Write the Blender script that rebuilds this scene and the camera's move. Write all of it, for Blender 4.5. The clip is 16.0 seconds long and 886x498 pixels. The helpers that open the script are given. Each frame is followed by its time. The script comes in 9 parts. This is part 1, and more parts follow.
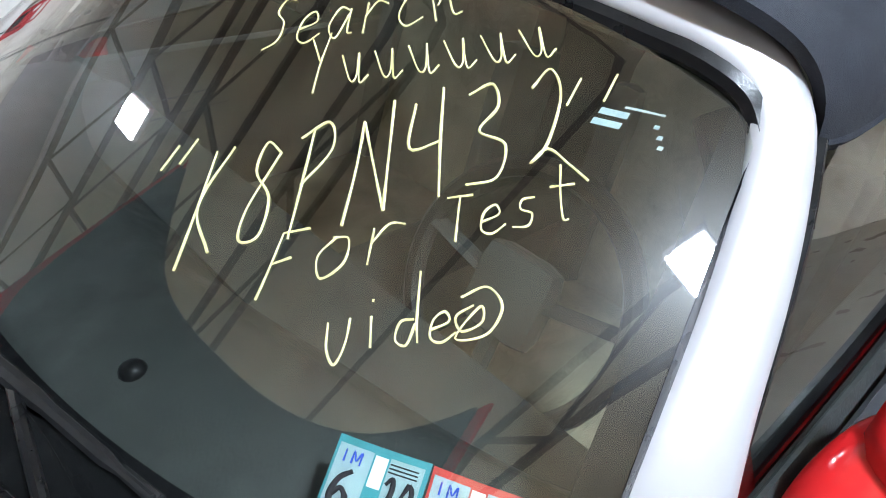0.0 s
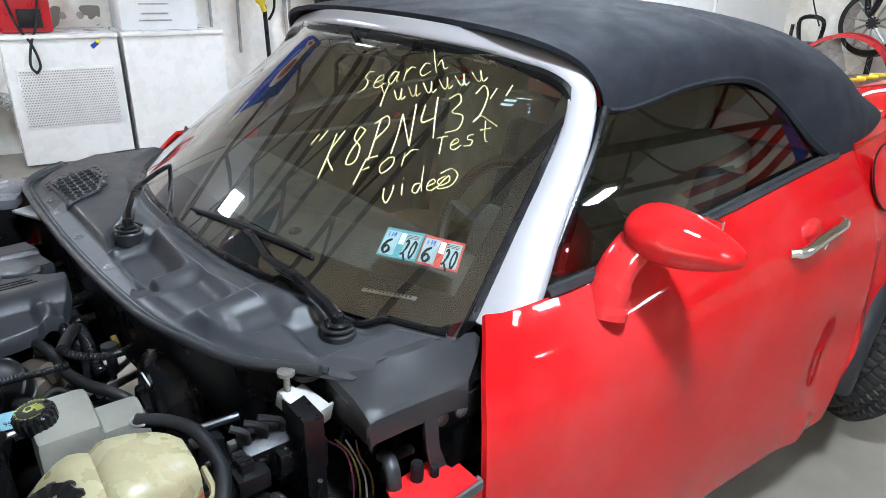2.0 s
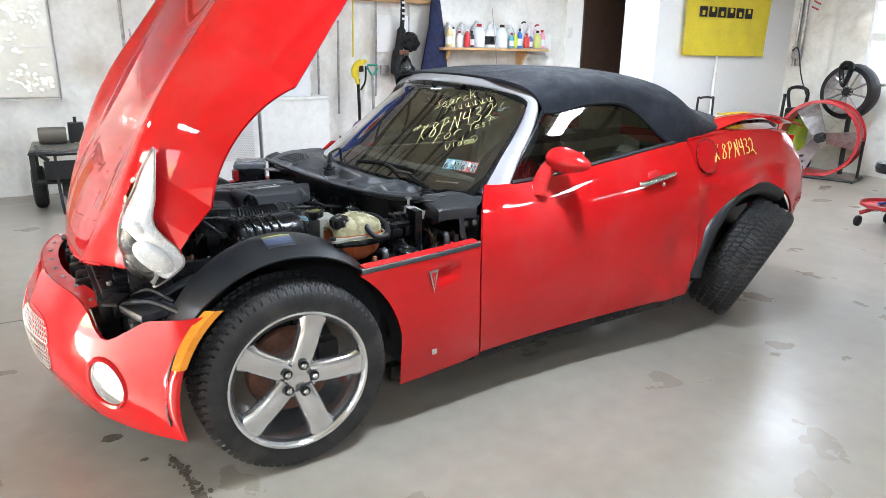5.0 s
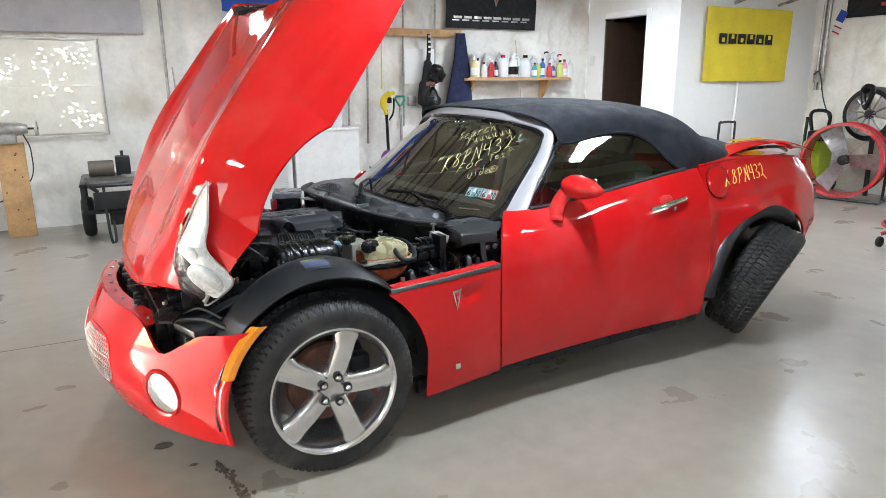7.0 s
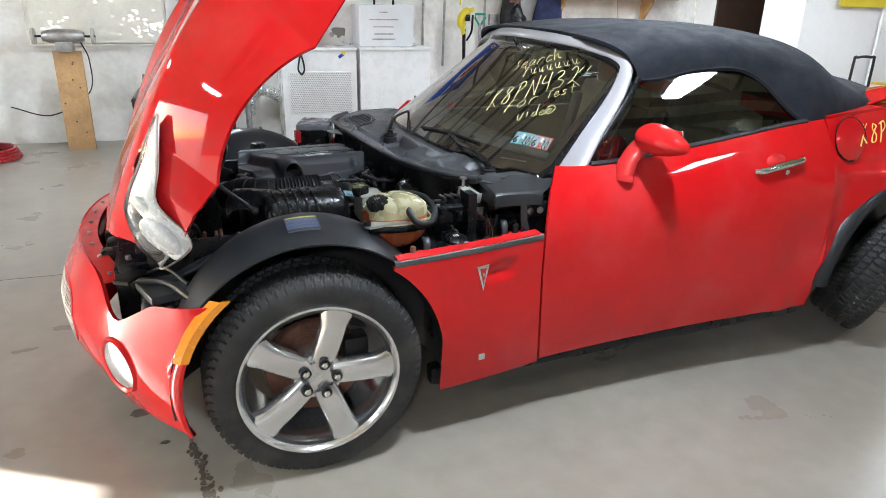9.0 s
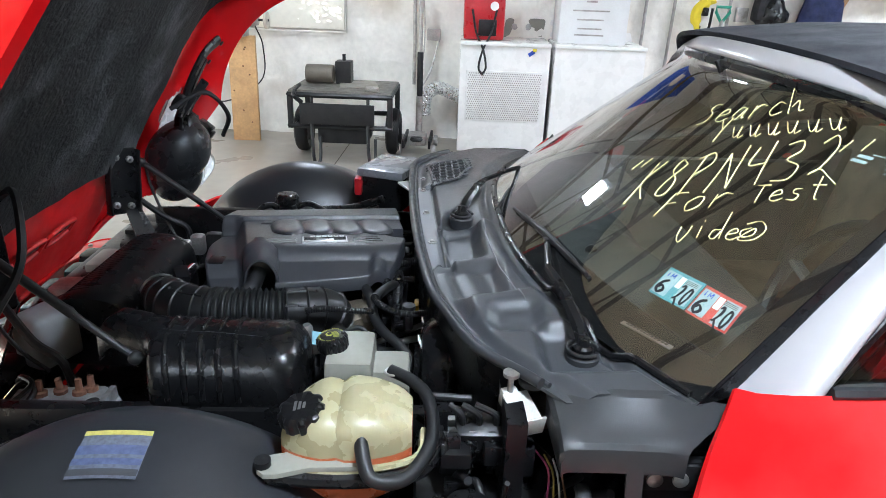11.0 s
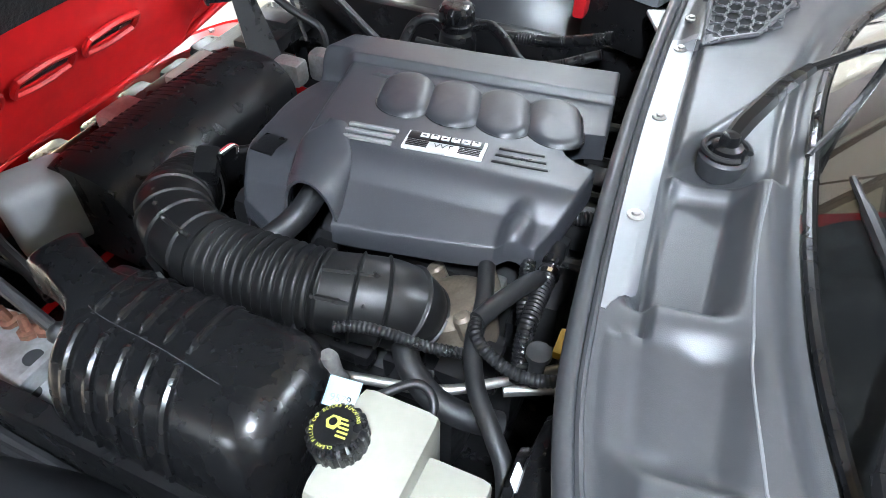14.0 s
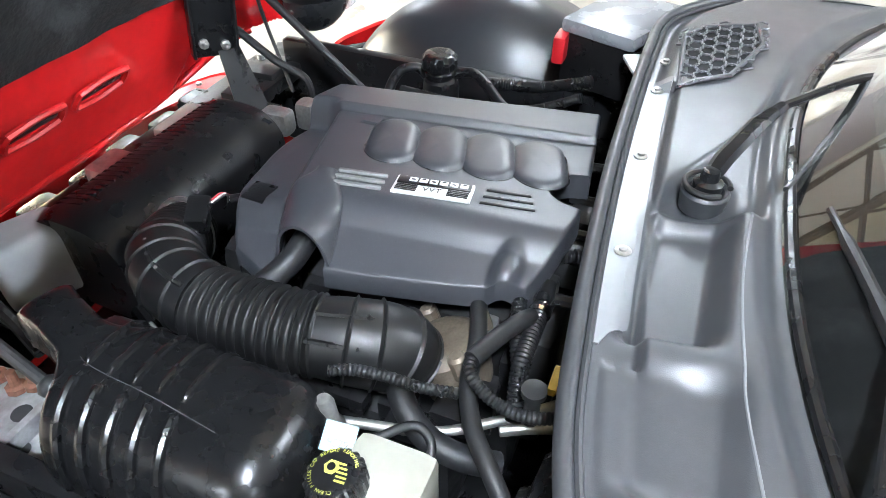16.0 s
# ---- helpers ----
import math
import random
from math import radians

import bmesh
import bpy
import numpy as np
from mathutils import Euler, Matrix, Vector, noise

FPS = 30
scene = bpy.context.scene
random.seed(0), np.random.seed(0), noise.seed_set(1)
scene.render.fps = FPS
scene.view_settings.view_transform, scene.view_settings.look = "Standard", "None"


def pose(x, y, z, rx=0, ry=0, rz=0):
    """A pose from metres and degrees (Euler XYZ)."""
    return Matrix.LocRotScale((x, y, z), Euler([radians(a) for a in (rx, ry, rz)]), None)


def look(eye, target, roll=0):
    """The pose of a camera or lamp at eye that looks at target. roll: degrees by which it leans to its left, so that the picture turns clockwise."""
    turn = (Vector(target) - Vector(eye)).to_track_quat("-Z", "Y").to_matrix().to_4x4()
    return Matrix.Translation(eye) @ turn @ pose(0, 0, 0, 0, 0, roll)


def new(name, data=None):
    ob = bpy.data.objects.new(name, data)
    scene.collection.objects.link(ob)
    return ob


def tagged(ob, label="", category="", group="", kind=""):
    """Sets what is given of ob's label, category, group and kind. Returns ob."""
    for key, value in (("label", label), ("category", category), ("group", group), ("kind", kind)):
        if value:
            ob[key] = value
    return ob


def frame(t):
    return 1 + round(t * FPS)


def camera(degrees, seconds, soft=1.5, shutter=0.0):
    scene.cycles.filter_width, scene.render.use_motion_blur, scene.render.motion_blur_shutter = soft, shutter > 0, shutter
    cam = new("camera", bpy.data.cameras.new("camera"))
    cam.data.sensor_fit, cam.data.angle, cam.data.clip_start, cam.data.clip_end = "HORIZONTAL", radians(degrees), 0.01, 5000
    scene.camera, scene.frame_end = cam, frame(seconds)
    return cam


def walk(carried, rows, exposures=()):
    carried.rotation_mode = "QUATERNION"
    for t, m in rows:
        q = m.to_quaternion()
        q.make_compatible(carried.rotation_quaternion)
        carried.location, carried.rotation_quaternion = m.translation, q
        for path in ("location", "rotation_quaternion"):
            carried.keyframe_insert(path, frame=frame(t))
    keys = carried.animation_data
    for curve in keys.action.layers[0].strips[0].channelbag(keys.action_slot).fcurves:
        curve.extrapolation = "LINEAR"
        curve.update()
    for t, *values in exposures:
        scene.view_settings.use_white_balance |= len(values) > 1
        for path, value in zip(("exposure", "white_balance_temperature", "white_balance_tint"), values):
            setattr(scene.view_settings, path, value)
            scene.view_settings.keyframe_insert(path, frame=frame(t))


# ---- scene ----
cam = camera(67.6, 16.0, soft=0.55)
PATH = [
    (0, (0.636, -0.719, 1.387), (1.769, 0.491, 0.268), 6.2),
    (0.5, (0.619, -0.752, 1.387), (1.734, 0.511, 0.308), 4.9),
    (1, (0.588, -0.888, 1.4), (1.714, 0.439, 0.414), 4.6),
    (1.5, (0.497, -1.137, 1.403), (1.57, 0.284, 0.491), 2.8),
    (2, (0.269, -1.403, 1.406), (1.318, 0.114, 0.633), 1.3),
    (2.5, (0.096, -1.694, 1.426), (1.127, -0.137, 0.709), 0.0),
    (3, (-0.038, -1.988, 1.429), (0.938, -0.364, 0.787), 1.4),
    (3.5, (-0.208, -2.259, 1.429), (0.742, -0.606, 0.823), 1.1),
    (4, (-0.382, -2.513, 1.433), (0.547, -0.875, 0.758), 0.6),
    (4.2, (-0.427, -2.601, 1.389), (0.501, -0.948, 0.754), 0.9),
    (6.3, (-0.678, -3.09, 1.465), (0.264, -1.407, 0.937), 0.6),
    (6.5, (-0.665, -3.091, 1.465), (0.274, -1.402, 0.951), 0.3),
    (7, (-0.649, -3.076, 1.459), (0.222, -1.345, 0.963), -0.3),
    (7.5, (-0.593, -3.063, 1.456), (0.174, -1.286, 0.952), -0.6),
    (8, (-0.516, -3.001, 1.42), (0.184, -1.22, 0.839), -0.2),
    (8.2, (-0.469, -2.946, 1.422), (0.231, -1.187, 0.777), 0.1),
    (10.3, (0.244, -1.898, 1.448), (0.482, -0.071, 0.671), 0.3),
    (10.5, (0.304, -1.768, 1.435), (0.476, 0.056, 0.635), -0.4),
    (11, (0.454, -1.475, 1.425), (0.414, 0.373, 0.663), 2.1),
    (11.5, (0.461, -1.178, 1.403), (0.188, 0.641, 0.617), 2.9),
    (12, (0.469, -0.919, 1.381), (0.029, 0.83, 0.516), 2.7),
    (12.5, (0.501, -0.738, 1.379), (-0.188, 0.839, 0.359), 4.9),
    (13, (0.479, -0.685, 1.372), (-0.312, 0.704, 0.169), 1.6),
    (13.5, (0.462, -0.66, 1.353), (-0.26, 0.637, 0.013), 0.5),
    (14, (0.459, -0.65, 1.346), (-0.189, 0.607, -0.068), 0.5),
    (14.5, (0.456, -0.651, 1.346), (-0.144, 0.627, -0.07), 1.4),
    (15, (0.454, -0.653, 1.346), (-0.151, 0.648, -0.048), 0.7),
    (15.5, (0.455, -0.656, 1.349), (-0.181, 0.674, -0.003), 0.0),
    (16, (0.457, -0.662, 1.35), (-0.193, 0.697, 0.034), 0.0),
]
walk(cam, [(t, look(*p)) for t, *p in PATH], [(0, 2.68, 5950, 10), (2, 2.62, 5950, 10), (4.2, 2.66, 5950, 10), (6.3, 2.44, 6150, 10), (8.2, 2.34, 6150, 10), (10.5, 2.6, 5980, 10), (12, 2.96, 6000, 10), (13.5, 3.72, 6080, 10), (16, 3.95, 6200, 10)])

# ---- light ----
world = bpy.data.worlds.new("world")
scene.world = world
world.use_nodes = True
wn = world.node_tree.nodes
sky = wn.new("ShaderNodeTexSky")
sky.sky_type = "NISHITA"
sky.sun_disc = False
sky.sun_elevation, sky.sun_rotation = radians(18), radians(-61)
world.node_tree.links.new(sky.outputs[0], wn["Background"].inputs[0])
wn["Background"].inputs[1].default_value = 0.15

sun = new("sun", bpy.data.lights.new("sun", "SUN"))
sun.data.energy, sun.data.angle, sun.data.color = 10.0, radians(0.25), (1.0, 0.95, 0.88)
sun.matrix_world = look((-8.7, 4.8, 3.3), (0, 0, 0))


def area(name, x, y, z, sx, sy, watts, target=None, color=(0.83, 0.925, 1.0)):
    d = bpy.data.lights.new(name, "AREA")
    d.shape, d.size, d.size_y, d.energy, d.color = "RECTANGLE", sx, sy, watts, color
    ob = new(name, d)
    ob.matrix_world = look((x, y, z), target) if target else pose(x, y, z)
    return ob


# ---- materials ----
def material(name, color, rough=0.5, metal=0.0, coat=0.0, vary=0.12, scale=8.0, bump=0.0, bump_scale=60.0,
             transmission=0.0, alpha=1.0, ior=1.45, rough_vary=0.1, stain=None, stain_amount=0.0, stain_scale=3.0, dust=0.0, dust_color=(0.30, 0.29, 0.28), spec=0.5):
    """A node material: base colour varied at two scales, varied roughness, fine relief."""
    m = bpy.data.materials.new(name)
    m.use_nodes = True
    nt = m.node_tree
    b = nt.nodes["Principled BSDF"]
    tc = nt.nodes.new("ShaderNodeTexCoord")

    def tex(s, detail=6.0):
        n = nt.nodes.new("ShaderNodeTexNoise")
        n.inputs["Scale"].default_value, n.inputs["Detail"].default_value = s, detail
        nt.links.new(tc.outputs["Object"], n.inputs["Vector"])
        return n

    def ramp(src, lo, hi, p0=0.35, p1=0.65):
        r = nt.nodes.new("ShaderNodeMapRange")
        r.inputs[1].default_value, r.inputs[2].default_value = p0, p1
        r.inputs[3].default_value, r.inputs[4].default_value = lo, hi
        nt.links.new(src, r.inputs[0])
        return r.outputs[0]

    big, small = tex(scale), tex(scale * 9.0)
    mix = nt.nodes.new("ShaderNodeMix")
    mix.data_type = "RGBA"
    c = Vector(color)
    mix.inputs["A"].default_value = (*(c * (1 - vary)), 1)
    mix.inputs["B"].default_value = (*[min(1.0, v) for v in c * (1 + vary)], 1)
    add = nt.nodes.new("ShaderNodeMath")
    add.operation = "MULTIPLY_ADD"
    nt.links.new(small.outputs[0], add.inputs[0])
    add.inputs[1].default_value = 0.4
    sc = nt.nodes.new("ShaderNodeMath")
    sc.operation = "MULTIPLY"
    nt.links.new(big.outputs[0], sc.inputs[0])
    sc.inputs[1].default_value = 0.6
    nt.links.new(sc.outputs[0], add.inputs[2])
    nt.links.new(ramp(add.outputs[0], 0, 1), mix.inputs["Factor"])
    col = mix.outputs["Result"]
    if stain:
        st = tex(stain_scale, 10.0)
        mx = nt.nodes.new("ShaderNodeMix")
        mx.data_type = "RGBA"
        nt.links.new(col, mx.inputs["A"])
        mx.inputs["B"].default_value = (*stain, 1)
        nt.links.new(ramp(st.outputs[0], 0, stain_amount, 0.52, 0.72), mx.inputs["Factor"])
        col = mx.outputs["Result"]
    if dust:
        grain, patch_n = tex(520.0, 2.0), tex(7.0, 5.0)
        mul = nt.nodes.new("ShaderNodeMath")
        mul.operation = "MULTIPLY"
        nt.links.new(ramp(grain.outputs[0], 0, dust, 0.60, 0.72), mul.inputs[0])
        nt.links.new(ramp(patch_n.outputs[0], 0.15, 1.0, 0.38, 0.66), mul.inputs[1])
        md = nt.nodes.new("ShaderNodeMix")
        md.data_type = "RGBA"
        nt.links.new(col, md.inputs["A"])
        md.inputs["B"].default_value = (*dust_color, 1)
        nt.links.new(mul.outputs[0], md.inputs["Factor"])
        col = md.outputs["Result"]
    nt.links.new(col, b.inputs["Base Color"])
    nt.links.new(ramp(tex(scale * 2.3).outputs[0], max(0.02, rough - rough_vary), min(1, rough + rough_vary)), b.inputs["Roughness"])
    b.inputs["Metallic"].default_value = metal
    b.inputs["Specular IOR Level"].default_value = spec
    b.inputs["Coat Weight"].default_value = coat
    b.inputs["Coat Roughness"].default_value = 0.04
    b.inputs["Transmission Weight"].default_value = transmission
    b.inputs["IOR"].default_value = ior
    b.inputs["Alpha"].default_value = alpha
    if bump:
        bn = nt.nodes.new("ShaderNodeBump")
        bn.inputs["Strength"].default_value, bn.inputs["Distance"].default_value = bump, 0.01
        nt.links.new(tex(bump_scale, 8.0).outputs[0], bn.inputs["Height"])
        nt.links.new(bn.outputs[0], b.inputs["Normal"])
    return m


def clear_glass(name, tint, amount, film=0.0, layers=1.0):
    """Thin glass: see-through with a real surface gloss; layers: gain for laminated, coated glass; film: a dusty haze that spreads highlights."""
    m = bpy.data.materials.new(name)
    m.use_nodes = True
    nt = m.node_tree
    out = nt.nodes["Material Output"]
    nt.nodes.remove(nt.nodes["Principled BSDF"])
    tr, gl, mx, fr = (nt.nodes.new("ShaderNode" + k) for k in ("BsdfTransparent", "BsdfGlossy", "MixShader", "Fresnel"))
    tr.inputs[0].default_value = (*tint, 1)
    gl.inputs["Roughness"].default_value = 0.015
    fr.inputs[0].default_value = amount
    gain = nt.nodes.new("ShaderNodeMath")
    gain.operation, gain.use_clamp, gain.inputs[1].default_value = "MULTIPLY", True, layers
    nt.links.new(fr.outputs[0], gain.inputs[0])
    gloss = gl.outputs[0]
    if film:
        soft_gl, blend = nt.nodes.new("ShaderNodeBsdfGlossy"), nt.nodes.new("ShaderNodeMixShader")
        soft_gl.inputs["Roughness"].default_value = 0.30
        blend.inputs[0].default_value = film
        nt.links.new(gloss, blend.inputs[1])
        nt.links.new(soft_gl.outputs[0], blend.inputs[2])
        gloss = blend.outputs[0]
    nt.links.new(gain.outputs[0], mx.inputs[0])
    nt.links.new(tr.outputs[0], mx.inputs[1])
    nt.links.new(gloss, mx.inputs[2])
    last = mx.outputs[0]
    if film:
        tc, n1, n2, mul, rng1, rng2 = (nt.nodes.new("ShaderNode" + k) for k in ("TexCoord", "TexNoise", "TexNoise", "Math", "MapRange", "MapRange"))
        for n, s in ((n1, 11.0), (n2, 900.0)):
            n.inputs["Scale"].default_value = s
            nt.links.new(tc.outputs["Object"], n.inputs["Vector"])
        for r, n, lo, hi, top in ((rng1, n1, 0.40, 0.70, 1.0), (rng2, n2, 0.60, 0.74, 0.22)):
            r.inputs[1].default_value, r.inputs[2].default_value, r.inputs[3].default_value, r.inputs[4].default_value = lo, hi, 0.0, top
            nt.links.new(n.outputs[0], r.inputs[0])
        mul.operation = "MULTIPLY"
        nt.links.new(rng1.outputs[0], mul.inputs[0])
        nt.links.new(rng2.outputs[0], mul.inputs[1])
        df, mx2 = nt.nodes.new("ShaderNodeBsdfDiffuse"), nt.nodes.new("ShaderNodeMixShader")
        df.inputs[0].default_value = (0.5, 0.49, 0.46, 1)
        nt.links.new(mul.outputs[0], mx2.inputs[0])
        nt.links.new(last, mx2.inputs[1])
        nt.links.new(df.outputs[0], mx2.inputs[2])
        last = mx2.outputs[0]
    nt.links.new(last, out.inputs[0])
    return m


def glow(name, color, strength):
    m = bpy.data.materials.new(name)
    m.use_nodes = True
    b = m.node_tree.nodes["Principled BSDF"]
    b.inputs["Base Color"].default_value = (*color, 1)
    b.inputs["Emission Color"].default_value = (*color, 1)
    b.inputs["Emission Strength"].default_value = strength
    return m


RED = material("red_paint", (0.56, 0.008, 0.010), 0.5, spec=0.0, coat=1.0, vary=0.06, scale=3, rough_vary=0.06, stain=(0.58, 0.13, 0.13), stain_amount=0.17, stain_scale=3.2)
RED_IN = material("red_paint_inside", (0.58, 0.012, 0.014), 0.42, coat=0.5, vary=0.12, scale=5)
SILVER = material("silver_paint", (0.43, 0.42, 0.44), 0.34, metal=0.3, coat=0.7, vary=0.03, scale=4, rough_vary=0.02)
BLACK = material("black_plastic", (0.0065, 0.0065, 0.0072), 0.30, vary=0.3, scale=12, bump=0.06, bump_scale=320, stain=(0.020, 0.019, 0.018), stain_amount=0.2, stain_scale=9, dust=0.035, dust_color=(0.12, 0.115, 0.11), spec=0.32, rough_vary=0.05)
GREY = material("grey_black_plastic", (0.044, 0.0455, 0.050), 0.33, vary=0.10, scale=9, bump=0.10, bump_scale=900, dust=0.05, stain=(0.075, 0.076, 0.08), stain_amount=0.22, stain_scale=3.5, rough_vary=0.035)
GLOSS = material("glossy_black_plastic", (0.005, 0.005, 0.0055), 0.27, spec=0.38, vary=0.2, scale=14, rough_vary=0.03, bump=0.04, bump_scale=120)
APRON = material("dusty_black_plastic", (0.022, 0.023, 0.025), 0.40, vary=0.10, scale=9, bump=0.10, bump_scale=900, dust=0.08, stain=(0.05, 0.05, 0.052), stain_amount=0.3, stain_scale=6, rough_vary=0.04)
# lighter than the cowl plastic: the flange's bright sheen is in this colour
FLANGE = material("flange_grey_with_sheen", (0.17, 0.175, 0.185), 0.36, vary=0.05, scale=14, metal=0.2, rough_vary=0.03, bump=0.04, bump_scale=900)
COVER = material("charcoal_cover_plastic", (0.027, 0.028, 0.0325), 0.36, vary=0.06, scale=6, bump=0.09, bump_scale=1100, dust=0.05, rough_vary=0.02)
RUBBER = material("tyre_rubber", (0.010, 0.010, 0.011), 0.5, vary=0.25, scale=14, bump=0.06, bump_scale=150, stain=(0.028, 0.026, 0.024), stain_amount=0.4, stain_scale=22, spec=0.4, rough_vary=0.05)
SEAL = material("rubber_seal", (0.026, 0.027, 0.030), 0.42, vary=0.2, scale=20)
CANVAS = material("black_canvas", (0.012, 0.014, 0.021), 0.85, vary=0.25, scale=6, bump=0.35, bump_scale=700, stain=(0.03, 0.032, 0.042), stain_amount=0.5, stain_scale=4)
CHROME = material("chrome", (0.8, 0.8, 0.81), 0.1, metal=1.0, vary=0.05, scale=10, rough_vary=0.06)
STEEL = material("dull_steel", (0.42, 0.41, 0.4), 0.42, metal=0.9, vary=0.25, scale=16, stain=(0.2, 0.16, 0.12), stain_amount=0.6, stain_scale=14)
RUST = material("brake_rust", (0.16, 0.075, 0.05), 0.7, metal=0.4, vary=0.35, scale=20)
DARKMETAL = material("dark_metal", (0.022, 0.022, 0.023), 0.45, metal=0.5, vary=0.3, scale=14)
GLASS = clear_glass("windshield_glass", (0.84, 0.90, 0.82), 1.75, 0.05, 2.35)
SIDEGLASS = clear_glass("side_glass", (0.42, 0.48, 0.46), 1.7, 0.0, 2.2)
LENS = clear_glass("clear_lens", (0.93, 0.95, 0.96), 1.45)
MARKER = material("yellow_marker", (0.8, 0.76, 0.36), 0.8, vary=0.12, scale=60)
WHITE = material("white_enamel", (0.78, 0.78, 0.77), 0.3, vary=0.04, scale=4, coat=0.3)
WHITEPLASTIC = material("white_plastic", (0.235, 0.229, 0.196), 0.42, vary=0.06, scale=10)
AMBER = material("amber_lens", (0.75, 0.27, 0.02), 0.2, coat=0.6, vary=0.08, scale=20)
WOOD = material("pine_wood", (0.52, 0.31, 0.14), 0.6, vary=0.22, scale=5, stain=(0.36, 0.19, 0.08), stain_amount=0.6, stain_scale=7)
YELLOW = material("yellow_cloth", (0.72, 0.57, 0.035), 0.75, vary=0.08, scale=4)
# also colours surfaces whose black stands in for shade
BLACK_CLOTH_SHADE = material("black_cloth_and_shade", (0.014, 0.014, 0.016), 0.85, vary=0.2, scale=8)
BLUE = material("blue_film", (0.02, 0.06, 0.36), 0.4, vary=0.1, scale=10)
REDMETAL = material("red_enamel", (0.42, 0.012, 0.018), 0.35, vary=0.15, scale=8, coat=0.4)
GREEN = material("lime_plastic", (0.42, 0.6, 0.03), 0.45, vary=0.1, scale=10)
NAVY = material("navy_cloth", (0.015, 0.02, 0.06), 0.9, vary=0.3, scale=12)
SEAT = material("dark_seat_cloth", (0.22, 0.20, 0.145), 0.85, vary=0.3, scale=14)
DASH = material("dash_vinyl", (0.032, 0.035, 0.034), 0.55, vary=0.15, scale=9, bump=0.1, bump_scale=300)
FLOORMAT = material("sealed_concrete", (0.295, 0.264, 0.222), 0.33, vary=0.13, scale=1.1, rough_vary=0.06, bump=0.04, bump_scale=24, stain=(0.215, 0.185, 0.15), stain_amount=0.35, stain_scale=1.7, dust=0.12, dust_color=(0.20, 0.17, 0.14))
FOAM = material("white_sprayed_wall", (0.80, 0.775, 0.725), 0.5, vary=0.10, scale=2.2, bump=1.0, bump_scale=14, stain=(0.50, 0.43, 0.34), stain_amount=0.75, stain_scale=1.5)
WALLPAINT = material("white_wall_paint", (0.85, 0.845, 0.83), 0.55, vary=0.03, scale=1.5, bump=0.03, bump_scale=80)

# ---- mesh helpers ----
class Shape:
    """Collects vertices and faces of one mesh."""

    def __init__(self):
        self.v, self.f = [], []

    def add(self, verts, faces, m=None):
        o = len(self.v)
        self.v += [tuple(m @ Vector(p)) for p in verts] if m else [tuple(p) for p in verts]
        self.f += [tuple(i + o for i in f) for f in faces]
        return self

    def box(self, c, s, bevel=0.0, m=None, seg=2):
        bm = bmesh.new()
        bmesh.ops.create_cube(bm, size=1.0)
        for v in bm.verts:
            v.co = Vector((v.co.x * s[0], v.co.y * s[1], v.co.z * s[2]))
        if bevel:
            bmesh.ops.bevel(bm, geom=list(bm.edges), offset=bevel, segments=seg, profile=0.6, affect="EDGES")
        for v in bm.verts:
            v.co += Vector(c)
        bm.verts.index_update()
        self.add([v.co for v in bm.verts], [[v.index for v in f.verts] for f in bm.faces], m)
        bm.free()
        return self

    def grid(self, pts, thick=0.0, cyclic=False, cap=False):
        """A sheet from rows of points; thick: depth along the inner normal. cyclic: rows close round."""
        nu, nv = len(pts), len(pts[0])
        flat = [Vector(p) for r in pts for p in r]
        cols = nv if cyclic else nv - 1
        faces = [(i * nv + j, i * nv + (j + 1) % nv, (i + 1) * nv + (j + 1) % nv, (i + 1) * nv + j) for i in range(nu - 1) for j in range(cols)]
        if not thick:
            if cap:
                faces += [tuple(range(nv))[::-1], tuple((nu - 1) * nv + j for j in range(nv))]
            return self.add(flat, faces)
        nrm = [Vector() for _ in flat]
        for f in faces:
            n = (flat[f[2]] - flat[f[0]]).cross(flat[f[3]] - flat[f[1]])
            for i in f:
                nrm[i] += n
        back = [p - n.normalized() * thick if n.length else p for p, n in zip(flat, nrm)]
        k = len(flat)
        faces2 = [tuple(k + i for i in reversed(f)) for f in faces]
        rim = []
        edge = [j for j in range(nv)] + [i * nv + nv - 1 for i in range(1, nu)] + [(nu - 1) * nv + j for j in range(nv - 2, -1, -1)] + [i * nv for i in range(nu - 2, 0, -1)]
        if not cyclic:
            for a, b in zip(edge, edge[1:] + edge[:1]):
                rim.append((b, a, k + a, k + b))
        return self.add(flat + back, faces + faces2 + rim)

    def tube(self, pts, r, n=8, cap=True, smooth=0, flat=1.0, up=None):
        """A round rod along points; r: radius or list; smooth: steps between points; flat: squash across up."""
        pts = [Vector(p) for p in pts]
        rs = list(r) if isinstance(r, (list, tuple)) else [r] * len(pts)
        if smooth:
            pts, rs = spline(pts, smooth), [rs[min(len(rs) - 1, int(i / smooth + 0.5))] for i in range((len(pts) - 1) * smooth + 1)]
        rows, ref = [], None
        for i, p in enumerate(pts):
            t = (pts[min(i + 1, len(pts) - 1)] - pts[max(i - 1, 0)]).normalized()
            if ref is None:
                ref = Vector(up) if up else (Vector((0, 0, 1)) if abs(t.z) < 0.9 else Vector((1, 0, 0)))
            if up:
                ref = Vector(up)
            a = t.cross(ref).normalized()
            b = a.cross(t).normalized()
            ref = b
            rows.append([p + (a * math.cos(q) + b * math.sin(q) * flat) * rs[i] for q in (2 * math.pi * k / n for k in range(n))])
        return self.grid(rows, cyclic=True, cap=cap)

    def lathe(self, prof, n=24, m=None, cap=True):
        """Turned about z: profile of (radius, height)."""
        s = Shape()
